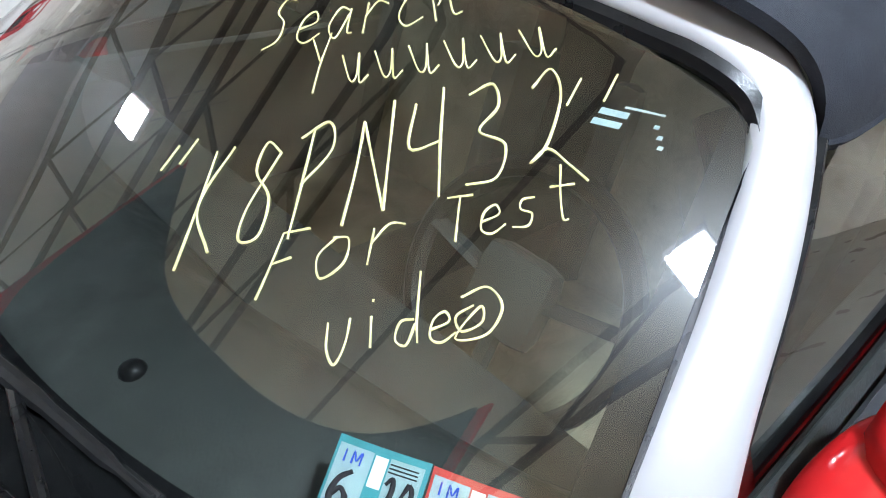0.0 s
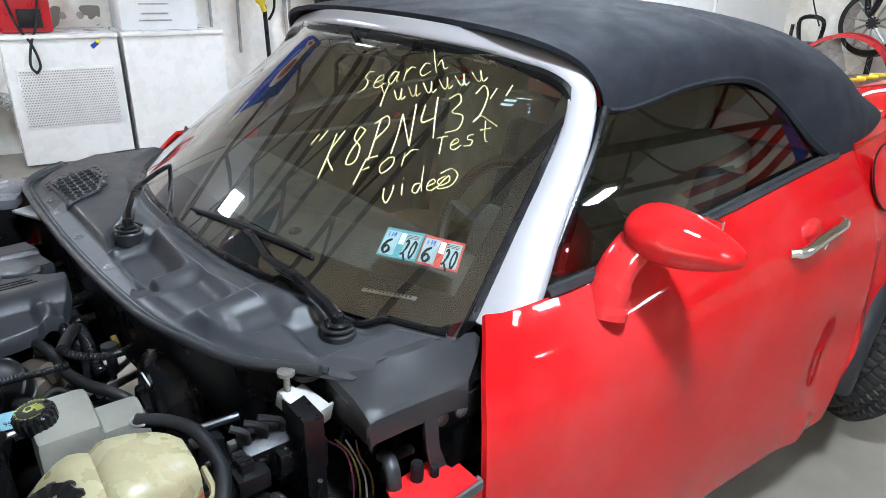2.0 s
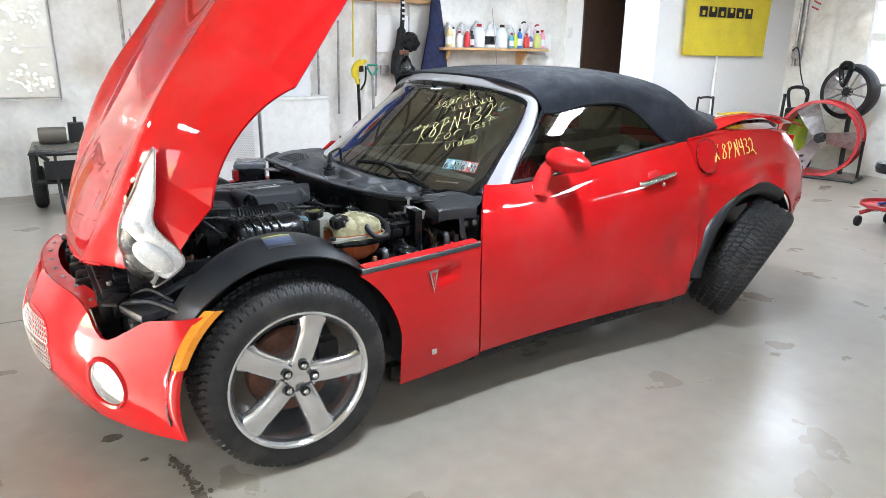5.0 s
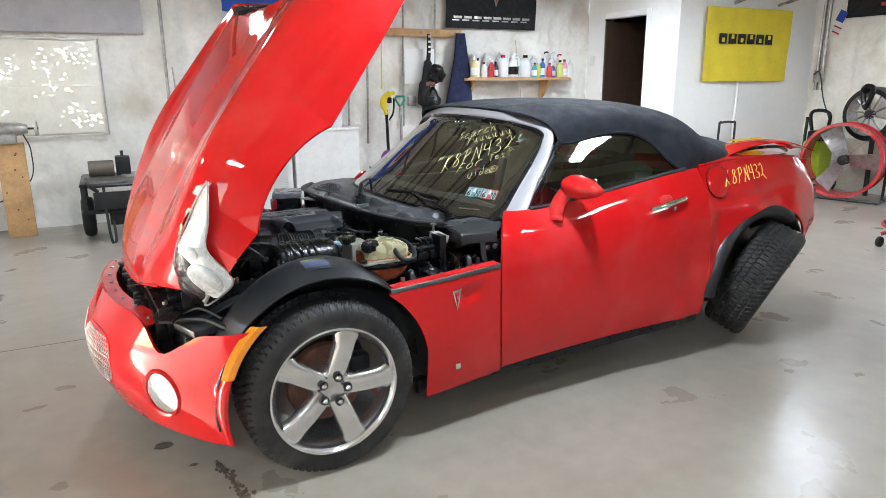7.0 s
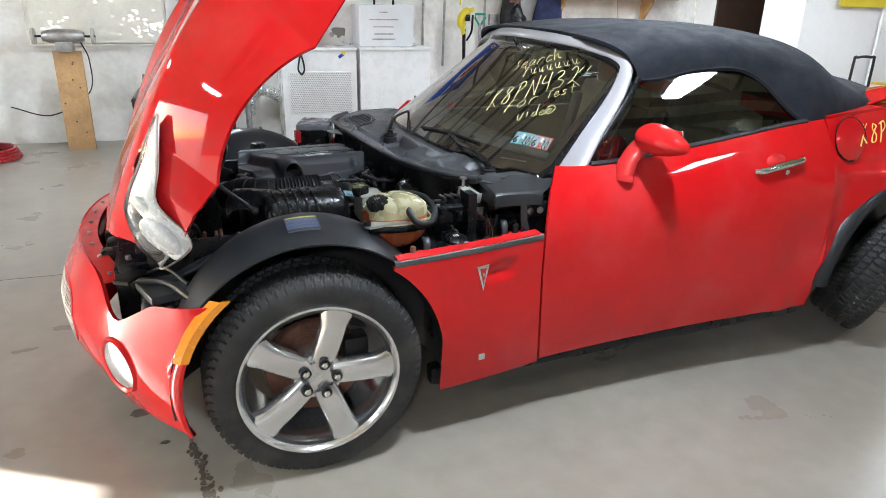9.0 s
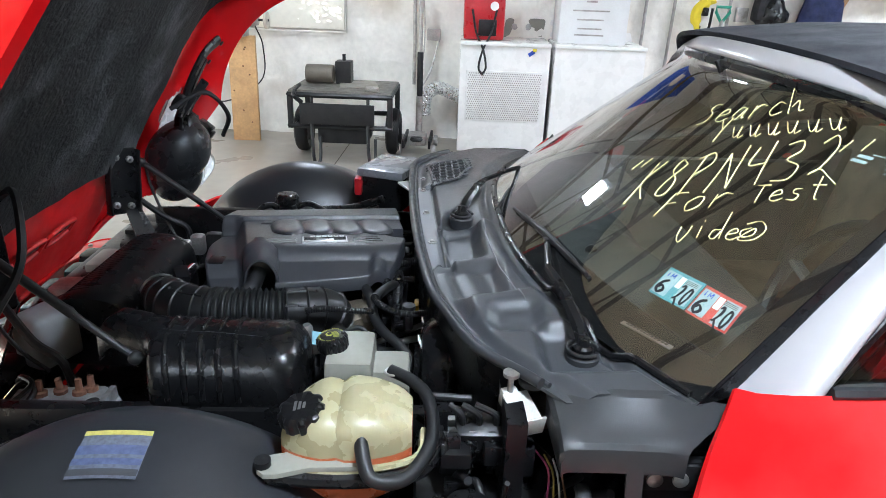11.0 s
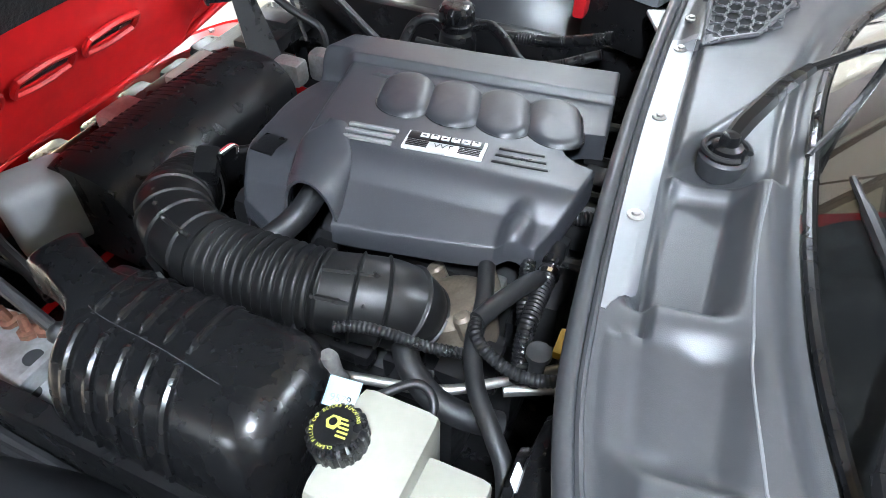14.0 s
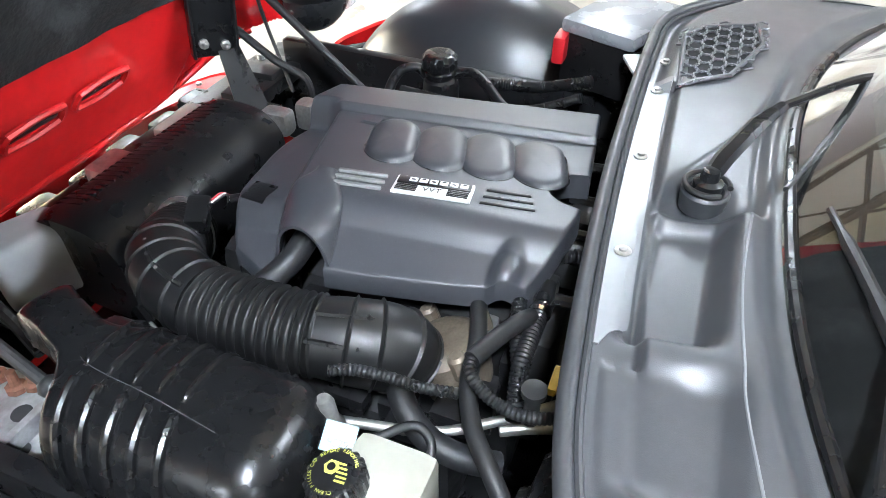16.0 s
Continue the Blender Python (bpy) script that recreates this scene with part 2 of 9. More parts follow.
        s.grid([[(r * math.cos(-q), r * math.sin(-q), h) for q in (2 * math.pi * k / n for k in range(n))] for r, h in reversed(prof)], cyclic=True, cap=cap)
        return self.add(s.v, s.f, m)

    def prism(self, outline, depth, m=None, bevel=0.0):
        """An outline in x, y raised by depth along z."""
        bm = bmesh.new()
        vs = [bm.verts.new((p[0], p[1], 0)) for p in outline]
        f = bm.faces.new(vs)
        bm.normal_update()
        if f.normal.z < 0:
            f.normal_flip()
        e = bmesh.ops.extrude_face_region(bm, geom=[f])
        for v in e["geom"]:
            if isinstance(v, bmesh.types.BMVert):
                v.co.z += depth
        f.normal_flip()
        bm.normal_update()
        if bevel:
            top = [ed for ed in bm.edges if all(abs(v.co.z - depth) < 1e-6 for v in ed.verts)]
            bmesh.ops.bevel(bm, geom=top, offset=bevel, segments=2, profile=0.6, affect="EDGES")
        bm.verts.index_update()
        self.add([v.co for v in bm.verts], [[v.index for v in g.verts] for g in bm.faces], m)
        bm.free()
        return self

    def sphere(self, c, r, m=None, nu=10, nv=16):
        rx, ry, rz = r if isinstance(r, (list, tuple)) else (r, r, r)
        s = Shape()
        s.grid([[(c[0] + rx * math.sin(a) * math.cos(q), c[1] + ry * math.sin(a) * math.sin(q), c[2] + rz * math.cos(a))
                 for q in (2 * math.pi * k / nv for k in range(nv))] for a in (math.pi * (0.02 + 0.96 * i / nu) for i in range(nu + 1))], cyclic=True, cap=True)
        return self.add(s.v, s.f, m)

    def make(self, name, mat, parent=None, label="", m=None, sharp=35):
        me = bpy.data.meshes.new(name)
        me.from_pydata(self.v, [], self.f)
        me.validate()
        me.update()
        me.polygons.foreach_set("use_smooth", [True] * len(me.polygons))
        me.set_sharp_from_angle(angle=radians(sharp))
        me.materials.append(mat)
        ob = new(name, me)
        if parent:
            ob.parent = parent
        if m:
            ob.matrix_basis = m
        if label:
            ob["label"] = label
        return ob


def knurled(prof, count, depth, m, n=120):
    """A turned cap whose rim is cut into grips."""
    s = Shape()
    s.grid([[((r + (depth * smooth01(0.5 + 0.9 * math.cos(count * q)) if grip else 0.0)) * math.cos(-q), (r + (depth * smooth01(0.5 + 0.9 * math.cos(count * q)) if grip else 0.0)) * math.sin(-q), h) for q in (2 * math.pi * k / n for k in range(n))] for r, h, grip in reversed(prof)], cyclic=True, cap=True)
    return Shape().add(s.v, s.f, m)


def smooth01(t):
    t = min(1.0, max(0.0, t))
    return t * t * (3 - 2 * t)


def spline(pts, k):
    """Catmull-Rom points through pts, k steps a span."""
    p = [Vector(q) for q in pts]
    p = [p[0] * 2 - p[1]] + p + [p[-1] * 2 - p[-2]]
    out = []
    for i in range(1, len(p) - 2):
        for j in range(k):
            t = j / k
            out.append(0.5 * (2 * p[i] + (p[i + 1] - p[i - 1]) * t + (2 * p[i - 1] - 5 * p[i] + 4 * p[i + 1] - p[i + 2]) * t * t
                              + (3 * p[i] - p[i - 1] - 3 * p[i + 1] + p[i + 2]) * t ** 3))
    return out + [p[-2]]


def facing(ob, way):
    """Turns a pane's faces so that they look along way."""
    n = Vector()
    for p in ob.data.polygons:
        n += p.normal * p.area
    if n.dot(Vector(way)) < 0:
        ob.data.flip_normals()
    return ob


def lerp(table, x):
    """Smoothly interpolated value of a table of (x, value)."""
    xs, ys = [a for a, _ in table], [b for _, b in table]
    if x <= xs[0]:
        return ys[0]
    for i in range(len(xs) - 1):
        if x <= xs[i + 1]:
            t = (x - xs[i]) / (xs[i + 1] - xs[i])
            h = xs[i + 1] - xs[i]
            d0 = (ys[i + 1] - ys[i - 1]) / (xs[i + 1] - xs[i - 1]) if i else (ys[1] - ys[0]) / h
            d1 = (ys[i + 2] - ys[i]) / (xs[i + 2] - xs[i]) if i + 2 < len(xs) else (ys[i + 1] - ys[i]) / h
            return ys[i] * (2 * t ** 3 - 3 * t * t + 1) + ys[i + 1] * (3 * t * t - 2 * t ** 3) + h * d0 * (t ** 3 - 2 * t * t + t) + h * d1 * (t ** 3 - t * t)
    return ys[-1]


def steps(a, b, n):
    return [a + (b - a) * i / n for i in range(n + 1)]


def empty(name, m, label, category, group=""):
    ob = new(name)
    ob.matrix_basis = m
    return tagged(ob, label, category, group)


# ---- room ----
HEIGHT = 2.75
floor_ob = tagged(Shape().box((0.2, -1.2, -0.1), (16.6, 12.8, 0.2)).make("floor", FLOORMAT), "sealed grey-beige concrete garage floor with stains", "floor", kind="structure")


def wall(name, x0, x1, y0, y1, z0, z1, mat, label):
    return tagged(Shape().box(((x0 + x1) / 2, (y0 + y1) / 2, (z0 + z1) / 2), (x1 - x0, y1 - y0, z1 - z0)).make(name, mat), label, "wall", kind="structure")


def foam_wall(name, a, b, z1, inward, label):
    """A wall of sprayed foam with a lumpy face, from a to b on plan."""
    a, b, n = Vector((*a, 0)), Vector((*b, 0)), Vector((*inward, 0))
    cols, rows_n = int((b - a).length / 0.035), int(z1 / 0.035)
    pts = []
    for i in range(rows_n + 1):
        z = z1 * i / rows_n
        row = []
        for j in range(cols + 1):
            p = a.lerp(b, j / cols)
            along = p.x * 1.0 + p.y * 0.93
            d = 0.030 * noise.fractal(Vector((along * 1.6, z * 2.2, 3.1)), 0.8, 2.0, 4) + 0.018 * noise.fractal(Vector((along * 7, z * 8, 1.7)), 0.7, 2.0, 3)
            d += 0.020 * (0.5 - abs(noise.noise(Vector((along * 9 + 0.8 * noise.noise(Vector((along * 2, z * 2, 8))), z * 2.4, 5.5))))) * smooth01(0.5 + 1.6 * noise.noise(Vector((along * 0.9, z * 1.1, 7.7)))) - 0.02 * (abs(math.sin((p - a).length * math.pi / 1.2)) < 0.12)
            row.append(p + n * d + Vector((0, 0, z)))
        pts.append(row)
    s = Shape().grid(pts, thick=0.15)
    return tagged(s.make(name, FOAM, sharp=60), label, "wall", kind="structure")


foam_wall("wall_north", (-7.0, 4.75), (5.6, 4.75), HEIGHT, (0, -1), "white painted spray-foam garage wall, lumpy")
foam_wall("wall_east", (8.1, 4.9), (8.1, -7.0), HEIGHT, (-1, 0), "white painted spray-foam wall behind the fan")
GREYWALL = material("grey_wall_board", (0.36, 0.35, 0.33), 0.6, vary=0.1, scale=1.2)
wall("wall_south", -8.0, 8.3, -7.15, -7.0, 0, HEIGHT, GREYWALL, "plain grey garage wall")
# west wall with an open garage doorway that lets the low sun in
wall("wall_west", -7.15, -7.0, 2.83, 4.9, 0, HEIGHT, WALLPAINT, "plain white garage wall beside the doorway")
wall("wall_west_2", -7.15, -7.0, -7.0, -1.6, 0, HEIGHT, WALLPAINT, "plain white garage wall")
wall("wall_west_3", -7.15, -7.0, -1.6, 2.83, 2.46, HEIGHT, WALLPAINT, "white wall above the open garage doorway")
ground = tagged(Shape().box((-30.0, 0, -0.15), (46.0, 80.0, 0.1)).make("ground", material("gravel_yard", (0.30, 0.27, 0.23), 0.9, vary=0.3, scale=3, bump=0.5, bump_scale=20)), "pale gravel yard outside the doorway", "ground", kind="structure")
# office box: a wall with a doorway, and its side with the banner
wall("wall_office_1", 5.6, 5.72, 4.38, 4.75, 0, HEIGHT, WALLPAINT, "smooth white office wall")
wall("wall_office_2", 5.6, 5.72, 3.05, 3.60, 0, HEIGHT, WALLPAINT, "smooth white office wall")
wall("wall_office_3", 5.6, 5.72, 3.60, 4.38, 2.24, HEIGHT, WALLPAINT, "smooth white office wall above the doorway")
wall("wall_office_4", 5.72, 8.1, 3.05, 3.17, 0, HEIGHT, WALLPAINT, "smooth white office side wall")
# black surfaces put the unlit room's shade into their colour
wall("wall_office_back", 7.2, 7.3, 3.17, 4.75, 0, HEIGHT, BLACK_CLOTH_SHADE, "black back wall, colour stands for the unlit room behind the doorway")
wall("wall_office_north", 5.74, 7.2, 4.60, 4.74, 0, HEIGHT, BLACK_CLOTH_SHADE, "black side wall, colour stands for the shade behind the doorway")
wall("wall_office_south", 5.74, 7.2, 3.18, 3.22, 0, HEIGHT, BLACK_CLOTH_SHADE, "black side wall, colour stands for the shade behind the doorway")
wall("ceiling_office", 5.74, 7.2, 3.22, 4.60, 2.40, 2.46, BLACK_CLOTH_SHADE, "black ceiling, colour stands for the shade behind the doorway")
frame_s = Shape()
for y0, y1, z0, z1 in ((3.53, 3.60, 0, 2.31), (4.38, 4.45, 0, 2.31), (3.60, 4.38, 2.24, 2.31)):
    frame_s.box((5.66, (y0 + y1) / 2, (z0 + z1) / 2), (0.15, y1 - y0, z1 - z0), 0.006)
door1 = tagged(frame_s.make("door_1", WALLPAINT), "white door casing round a dark open doorway", "door frame", kind="structure")
leaf = Shape().box((5.98, 4.36, 1.11), (0.78, 0.035, 2.2), 0.004).make("door_leaf", material("brown_door", (0.05, 0.028, 0.018), 0.5), door1, "brown door swung inwards")
for z in (1.95, 1.1, 0.3):
    Shape().box((5.655, 4.372, z), (0.06, 0.012, 0.09), 0.003).make("hinge", STEEL, door1, "steel door hinge")

KRAFT = material("ceiling_liner", (0.58, 0.55, 0.40), 0.7, vary=0.08, scale=1.2, stain=(0.30, 0.27, 0.18), stain_amount=0.5)
ceiling = tagged(Shape().box((0.3, -1.1, HEIGHT + 0.75), (16.8, 12.6, 0.1)).make("ceiling", KRAFT), "off-white ceiling liner above open trusses", "ceiling", kind="structure")
wall("wall_gable_north", -7.1, 8.2, 4.76, 4.9, HEIGHT, HEIGHT + 0.75, WALLPAINT, "upper white wall")
wall("wall_gable_south", -7.1, 8.2, -7.15, -7.0, HEIGHT, HEIGHT + 0.75, GREYWALL, "upper grey wall")
wall("wall_gable_west", -7.15, -7.0, -7.0, 4.76, HEIGHT, HEIGHT + 0.75, WALLPAINT, "upper white wall")
wall("wall_gable_east", 8.1, 8.25, -7.0, 4.76, HEIGHT, HEIGHT + 0.75, WALLPAINT, "upper white wall")
TRUSS = material("dark_truss_wood", (0.14, 0.11, 0.07), 0.7, vary=0.25, scale=4)
for i in range(10):
    y = -6.5 + 1.22 * i
    s = Shape().box((0.55, y, HEIGHT - 0.02), (15.2, 0.04, 0.065)).box((0.55, y, HEIGHT + 0.6), (15.2, 0.04, 0.09))
    for k in range(11):
        x0 = -6.6 + k * 1.3
        s.tube([(x0, y, HEIGHT), (x0 + 0.65, y, HEIGHT + 0.6)], 0.022, 4).tube([(x0 + 0.65, y, HEIGHT + 0.6), (x0 + 1.3, y, HEIGHT)], 0.022, 4)
    tagged(s.make("roof_truss", TRUSS), "dark wooden roof truss", "truss", group="roof trusses")

LAMP = glow("led_panel", (0.93, 0.97, 1.0), 9.0)
# lights at (4.2, 2.9) and (5.6, 0.9) are added to brighten the walls
for x, y in ((-0.39, 2.8), (0.82, -1.3), (3.2, -2.45), (5.7, -4.9), (2.7, 1.1), (-3.8, -1.2), (-3.9, 2.8), (5.6, 0.9), (4.2, 2.9), (-1.2, -4.9)):
    fx = empty("ceiling_light", pose(x, y, HEIGHT - 0.14), "white rectangular ceiling LED shop light, lit; some added to brighten walls", "ceiling light", "shop lights")
    size = 0.45 if abs(x - 0.82) < 0.01 else 0.5 if y < -2 and x > 2 else 0.68 if abs(x + 0.39) < 0.01 else 1.0
    Shape().box((0, 0, 0.03), (0.36 * size, 0.70 * size, 0.05), 0.008).make("housing", WHITE, fx)
    Shape().box((0, 0, 0.0), (0.31 * size, 0.65 * size, 0.012)).make("diffuser", LAMP, fx)
    for k in (-0.28 * size, 0.28 * size):
        Shape().tube([(0, k, 0.05), (0, k, 0.85)], 0.004, 5).make("hanger", STEEL, fx)
    area("lamp", x, y, HEIGHT - 0.16, 0.30 * size, 0.62 * size, 2.5 if size == 0.5 else 13 if size == 0.45 else 7 if x > 4 else 10 if x > 2 else 14 if y < -4 else 12 if x < -2 and y < 0 else 9 if x < -2 else 5)


# ---- red roadster ----
car = empty("roadster", pose(-0.05, 0.03, 0, 0, 0, 3.5), "red two-seat roadster, hood open, damaged rear wheel, black soft top", "car")
WIDE = [(-0.5, 0.80), (-0.25, 0.895), (0.0, 0.915), (0.5, 0.905), (0.87, 0.880), (1.4, 0.885), (1.75, 0.905), (2.1, 0.925), (2.45, 0.94), (2.85, 0.90), (3.12, 0.80), (3.30, 0.62), (3.36, 0.55)]
BELT = [(0.86, 0.909), (0.95, 0.903), (1.1, 0.908), (1.5, 0.955), (1.87, 1.005), (2.1, 1.02), (2.4, 1.035), (2.8, 1.02), (3.2, 0.975), (3.36, 0.94)]


def side_y(x, z):
    """Half width of the body at a length and height."""
    w = lerp(WIDE, x)
    belt = lerp(BELT, x) if x > 0.87 else 0.9
    w -= 0.035 * max(0.0, (0.5 - z) / 0.3) ** 2
    k = max(0.0, (z - 0.62) / (belt - 0.62))
    return w - lerp([(0.0, 0.10), (0.87, 0.105), (1.3, 0.10), (1.6, 0.105), (2.0, 0.12), (2.6, 0.17), (3.36, 0.12)], x) * k ** 2.6


def side_panel(name, xs, low, high, nz, label, side=-1, mat=None, thick=0.012, dent=None, shear=None):
    pts = []
    for x in xs:
        lo, hi = low(x), high(x)
        col = []
        for z in steps(lo, hi, nz):
            xs_z = shear(x, z) if shear else x
            y = side_y(xs_z, z)
            if dent:
                y -= dent(x, z)
            col.append((xs_z, side * y, z))
        pts.append(col)
    if side < 0:
        pts = pts[::-1]
    return Shape().grid(pts, thick=thick).make(name, mat or RED, car, label, sharp=50)


DOOR_FRONT = [(0.2, 0.800), (0.33, 0.782), (0.45, 0.772), (0.60, 0.768), (0.71, 0.772), (0.80, 0.792), (0.86, 0.820), (0.905, 0.856)]
SILL = lambda x: lerp([(0.40, 0.19), (0.9, 0.215), (1.5, 0.235), (2.1, 0.25)], x)
HUBZ = 0.337


def arch(x, cx, r, base):
    d = abs(x - cx)
    return max(base, HUBZ + math.sqrt(max(0.0, r * r - d * d)) if d < r else base)


for side in (-1, 1):
    side_panel("front_fender", steps(0.235, 0.853, 90), lambda x: max(SILL(x) if x > 0.40 else 0.0, arch(x, 0, 0.405, 0.19)), lambda x: 0.677 + 0.04 * (x - 0.235), 60,
               "red front fender panel with a chrome arrow badge and a shallow scoop", side, dent=lambda x, z: 0.020 * math.exp(-abs((x - 0.600) / 0.055) ** 2.5 - abs((z - 0.612 - 0.12 * (x - 0.6)) / 0.027) ** 2.5) * (1.0 if x > 0.55 else max(0.0, (x - 0.535) / 0.015)),
               shear=lambda x, z: x - (0.861 - lerp(DOOR_FRONT, z)) * max(0.0, (x - 0.66) / 0.193))
    side_panel("door", steps(0.861, 2.035, 44), lambda x: SILL(x) + 0.012, lambda x: lerp(BELT, x), 22, "red door with scuffed paint and a dented rear edge", side,
               dent=(lambda x, z: 0.022 * math.exp(-((x - 1.93) / 0.07) ** 2 - ((z - 0.45) / 0.16) ** 2) - 0.02 * math.exp(-((x - 1.9) / 0.05) ** 2 - ((z - 0.3) / 0.1) ** 2)) if side < 0 else None,
               shear=lambda x, z: x - (0.861 - lerp(DOOR_FRONT, z)) * (2.035 - x) / 1.174)
    side_panel("quarter_panel", steps(2.042, 3.31, 60), lambda x: arch(x, 2.50, 0.455 if side < 0 else 0.405, 0.26 if x < 2.47 else lerp([(2.47, 0.30), (2.86, 0.42), (2.97, 0.60), (3.31, 0.66)], x)), lambda x: lerp(BELT, x), 20,
               "red rear quarter panel, crumpled behind the wheel", side,
               dent=(lambda x, z: 0.012 * math.exp(-((x - 2.12) / 0.05) ** 2) * (z < 0.8) + 0.026 * noise.noise(Vector((x * 4, z * 5, 1))) + 0.012 * math.exp(-((z - 0.86 - 0.05 * (x - 2.4)) / 0.025) ** 2)) if side < 0 else None)
    Shape().box((1.25, side * 0.80, 0.215), (1.72, 0.06, 0.07), 0.02).make("rocker", BLACK, car, "dark sill under the door")

# hood: front-hinged, modelled closed and turned open
HINGE = Vector((-0.547, 0, 0.793))
OPEN = Matrix.Translation(HINGE) @ Matrix.Rotation(radians(-52.25), 4, "Y") @ Matrix.Translation(-HINGE)
HW = [(-0.72, 0.30), (-0.70, 0.40), (-0.66, 0.50), (-0.60, 0.60), (-0.5, 0.71), (-0.36, 0.86), (-0.2, 0.905), (0.0, 0.92), (0.4, 0.905), (0.86, 0.86)]
HTOP = [(-0.76, 0.66), (-0.70, 0.715), (-0.6, 0.765), (-0.4, 0.815), (0.0, 0.87), (0.4, 0.90), (0.86, 0.925)]


def hood_point(x, v):
    """The hood's skin, closed: v runs across from -1 to 1."""
    w = lerp(HW, x)
    top = lerp(HTOP, x)
    edge = max(arch(x, 0, 0.405, 0.0), 0.677 + 0.03 * max(0, x)) if x > -0.33 else lerp([(-0.76, 0.62), (-0.5, 0.665), (-0.42, 0.66), (-0.33, 0.675)], x)
    a = abs(v)
    crown = 0.055 * math.exp(-((a - 0.74) / 0.16) ** 2) * lerp([(-0.76, 0), (-0.5, 0.3), (-0.1, 1.0), (0.4, 0.8), (0.86, 0.2)], x)
    z = edge + (top - edge) * (1 - a ** 7) + crown * (1 - a ** 9) - 0.03 * a * a
    y = v * w * (1 - 0.03 * a ** 6)
    if v > 0:
        f = smooth01((x + 0.5) / 0.16)
        y, z = y - 0.09 * f * a, z + 0.062 * f * a ** 7
    else:
        y -= 0.036 * smooth01((x + 0.3) / 0.4) * a
    return Vector((x, y, z))


def rear_cut(x, v):
    """Bends the rear of the hood to its rounded rear edge."""
    return x if x < 0.2 else 0.2 + (x - 0.2) * (0.36 + 0.29 * abs(v) ** 3) / 0.65


hood_pts = [[hood_point(rear_cut(x, v), v) for v in [math.sin(q * math.pi / 2) * 0.35 + q * 0.65 for q in steps(-1, 1, 180)]] for x in [-0.715, -0.705] + steps(-0.69, -0.1, 170) + steps(-0.09, 0.85, 94)]
FAR_LAMP = 0.06  # the far lamp sits further in
ALMOND_IN = [(-0.60, 0.66), (-0.482, 0.668), (-0.411, 0.678), (-0.303, 0.693), (-0.235, 0.728), (-0.164, 0.768)]
ALMOND_OUT = [(-0.60, 0.99), (-0.405, 0.99), (-0.385, 0.775), (-0.284, 0.757), (-0.225, 0.75), (-0.164, 0.745)]


def in_lamp(p):
    """Inside the headlamp opening of the closed hood, or before its curved front edge."""
    if p.x < -0.672 + 0.34 * p.y * p.y:
        return True
    a = p.y + FAR_LAMP if p.y > 0 else -p.y
    return p.x < -0.17 and p.x > -0.60 and lerp(ALMOND_IN, p.x) < a < lerp(ALMOND_OUT, p.x)


hood_s = Shape().grid(hood_pts, thick=0.014)
hood_s.f = [f for f in hood_s.f if not in_lamp(sum((Vector(hood_s.v[i]) for i in f), Vector()) / len(f))]
for i in {i for f in hood_s.f for i in f}:
    x, y, z = hood_s.v[i]
    front = -0.672 + 0.34 * y * y
    if x < front:
        x = front
    elif -0.60 < x < -0.17:
        a, b, d = lerp(ALMOND_IN, x), lerp(ALMOND_OUT, x), FAR_LAMP if y > 0 else 0.0
        if a < abs(y) + d < b:
            y = math.copysign((a if abs(y) + d - a < b - abs(y) - d else b) - d, y)
    hood_s.v[i] = (x, y, z)
hood = hood_s.make("hood", RED, car, "red clamshell hood standing open, glossy, scratched", m=OPEN, sharp=60)
lip = []
for y in steps(-0.50, 0.50, 40):
    x = -0.670 + 0.34 * y * y
    lip.append(hood_point(x, y / lerp(HW, x)) - Vector((0, 0, 0.007)))
# black tube added to darken the red edge reflected in the windshield
rear_edge = [hood_point(rear_cut(0.85, v), v) - Vector((0.004, 0, 0.012)) for v in steps(-0.97, 0.97, 80)]
Shape().tube(rear_edge, 0.011, 10).make("rear_dark_edge", BLACK, hood, "black edge added to darken the hood's reflection in the windshield", sharp=80)
Shape().tube(lip, 0.0085, 10).make("hood_lip", RED, hood, "rolled front edge of the hood", sharp=80)


# front bumper skin
def bumper_pt(a, z):
    """a: from -1 at the near wheel arch round the nose to 1; the skin bulges forwards."""
    s = abs(a)
    y = 0.905 * math.sin(min(1.0, s / 0.9) * math.pi / 2)
    base = -0.712 + 0.452 * y ** 2.0
    end = -math.sqrt(max(0.0, 0.392 ** 2 - (z - HUBZ) ** 2))
    k = max(0.0, (s - 0.72) / 0.28)
    x = min(end, base + (end - base) * k * k * (3 - 2 * k)) if s > 0.72 else base
    up = (z - 0.18) / 0.45
    x -= 0.05 * math.sin(max(0.0, min(1.0, up)) * math.pi) * (1 - s ** 2) - 0.10 * max(0.0, up - 0.55) * (1 - s) - 0.10 * max(0.0, 0.3 - up) * (1 - s)
    return Vector((x, math.copysign(y, a) * (1 - 0.05 * max(0.0, 0.3 - up)), z))


rows = []
for a in steps(-1, 1, 90):
    s = abs(a)
    top = lerp([(0, 0.615), (0.28, 0.61), (0.36, 0.58), (0.42, 0.525), (0.46, 0.51), (0.52, 0.55), (0.60, 0.60), (1.0, 0.642)], s)
    low = lerp([(0, 0.19), (0.6, 0.195), (1.0, 0.235)], s)
    rows.append([bumper_pt(a, z) for z in steps(low, top, 20)])
bumper = Shape().grid(rows[::-1], thick=0.012).make("front_bumper", RED, car, "red front bumper skin with round fog lamps", sharp=60)
flange = []
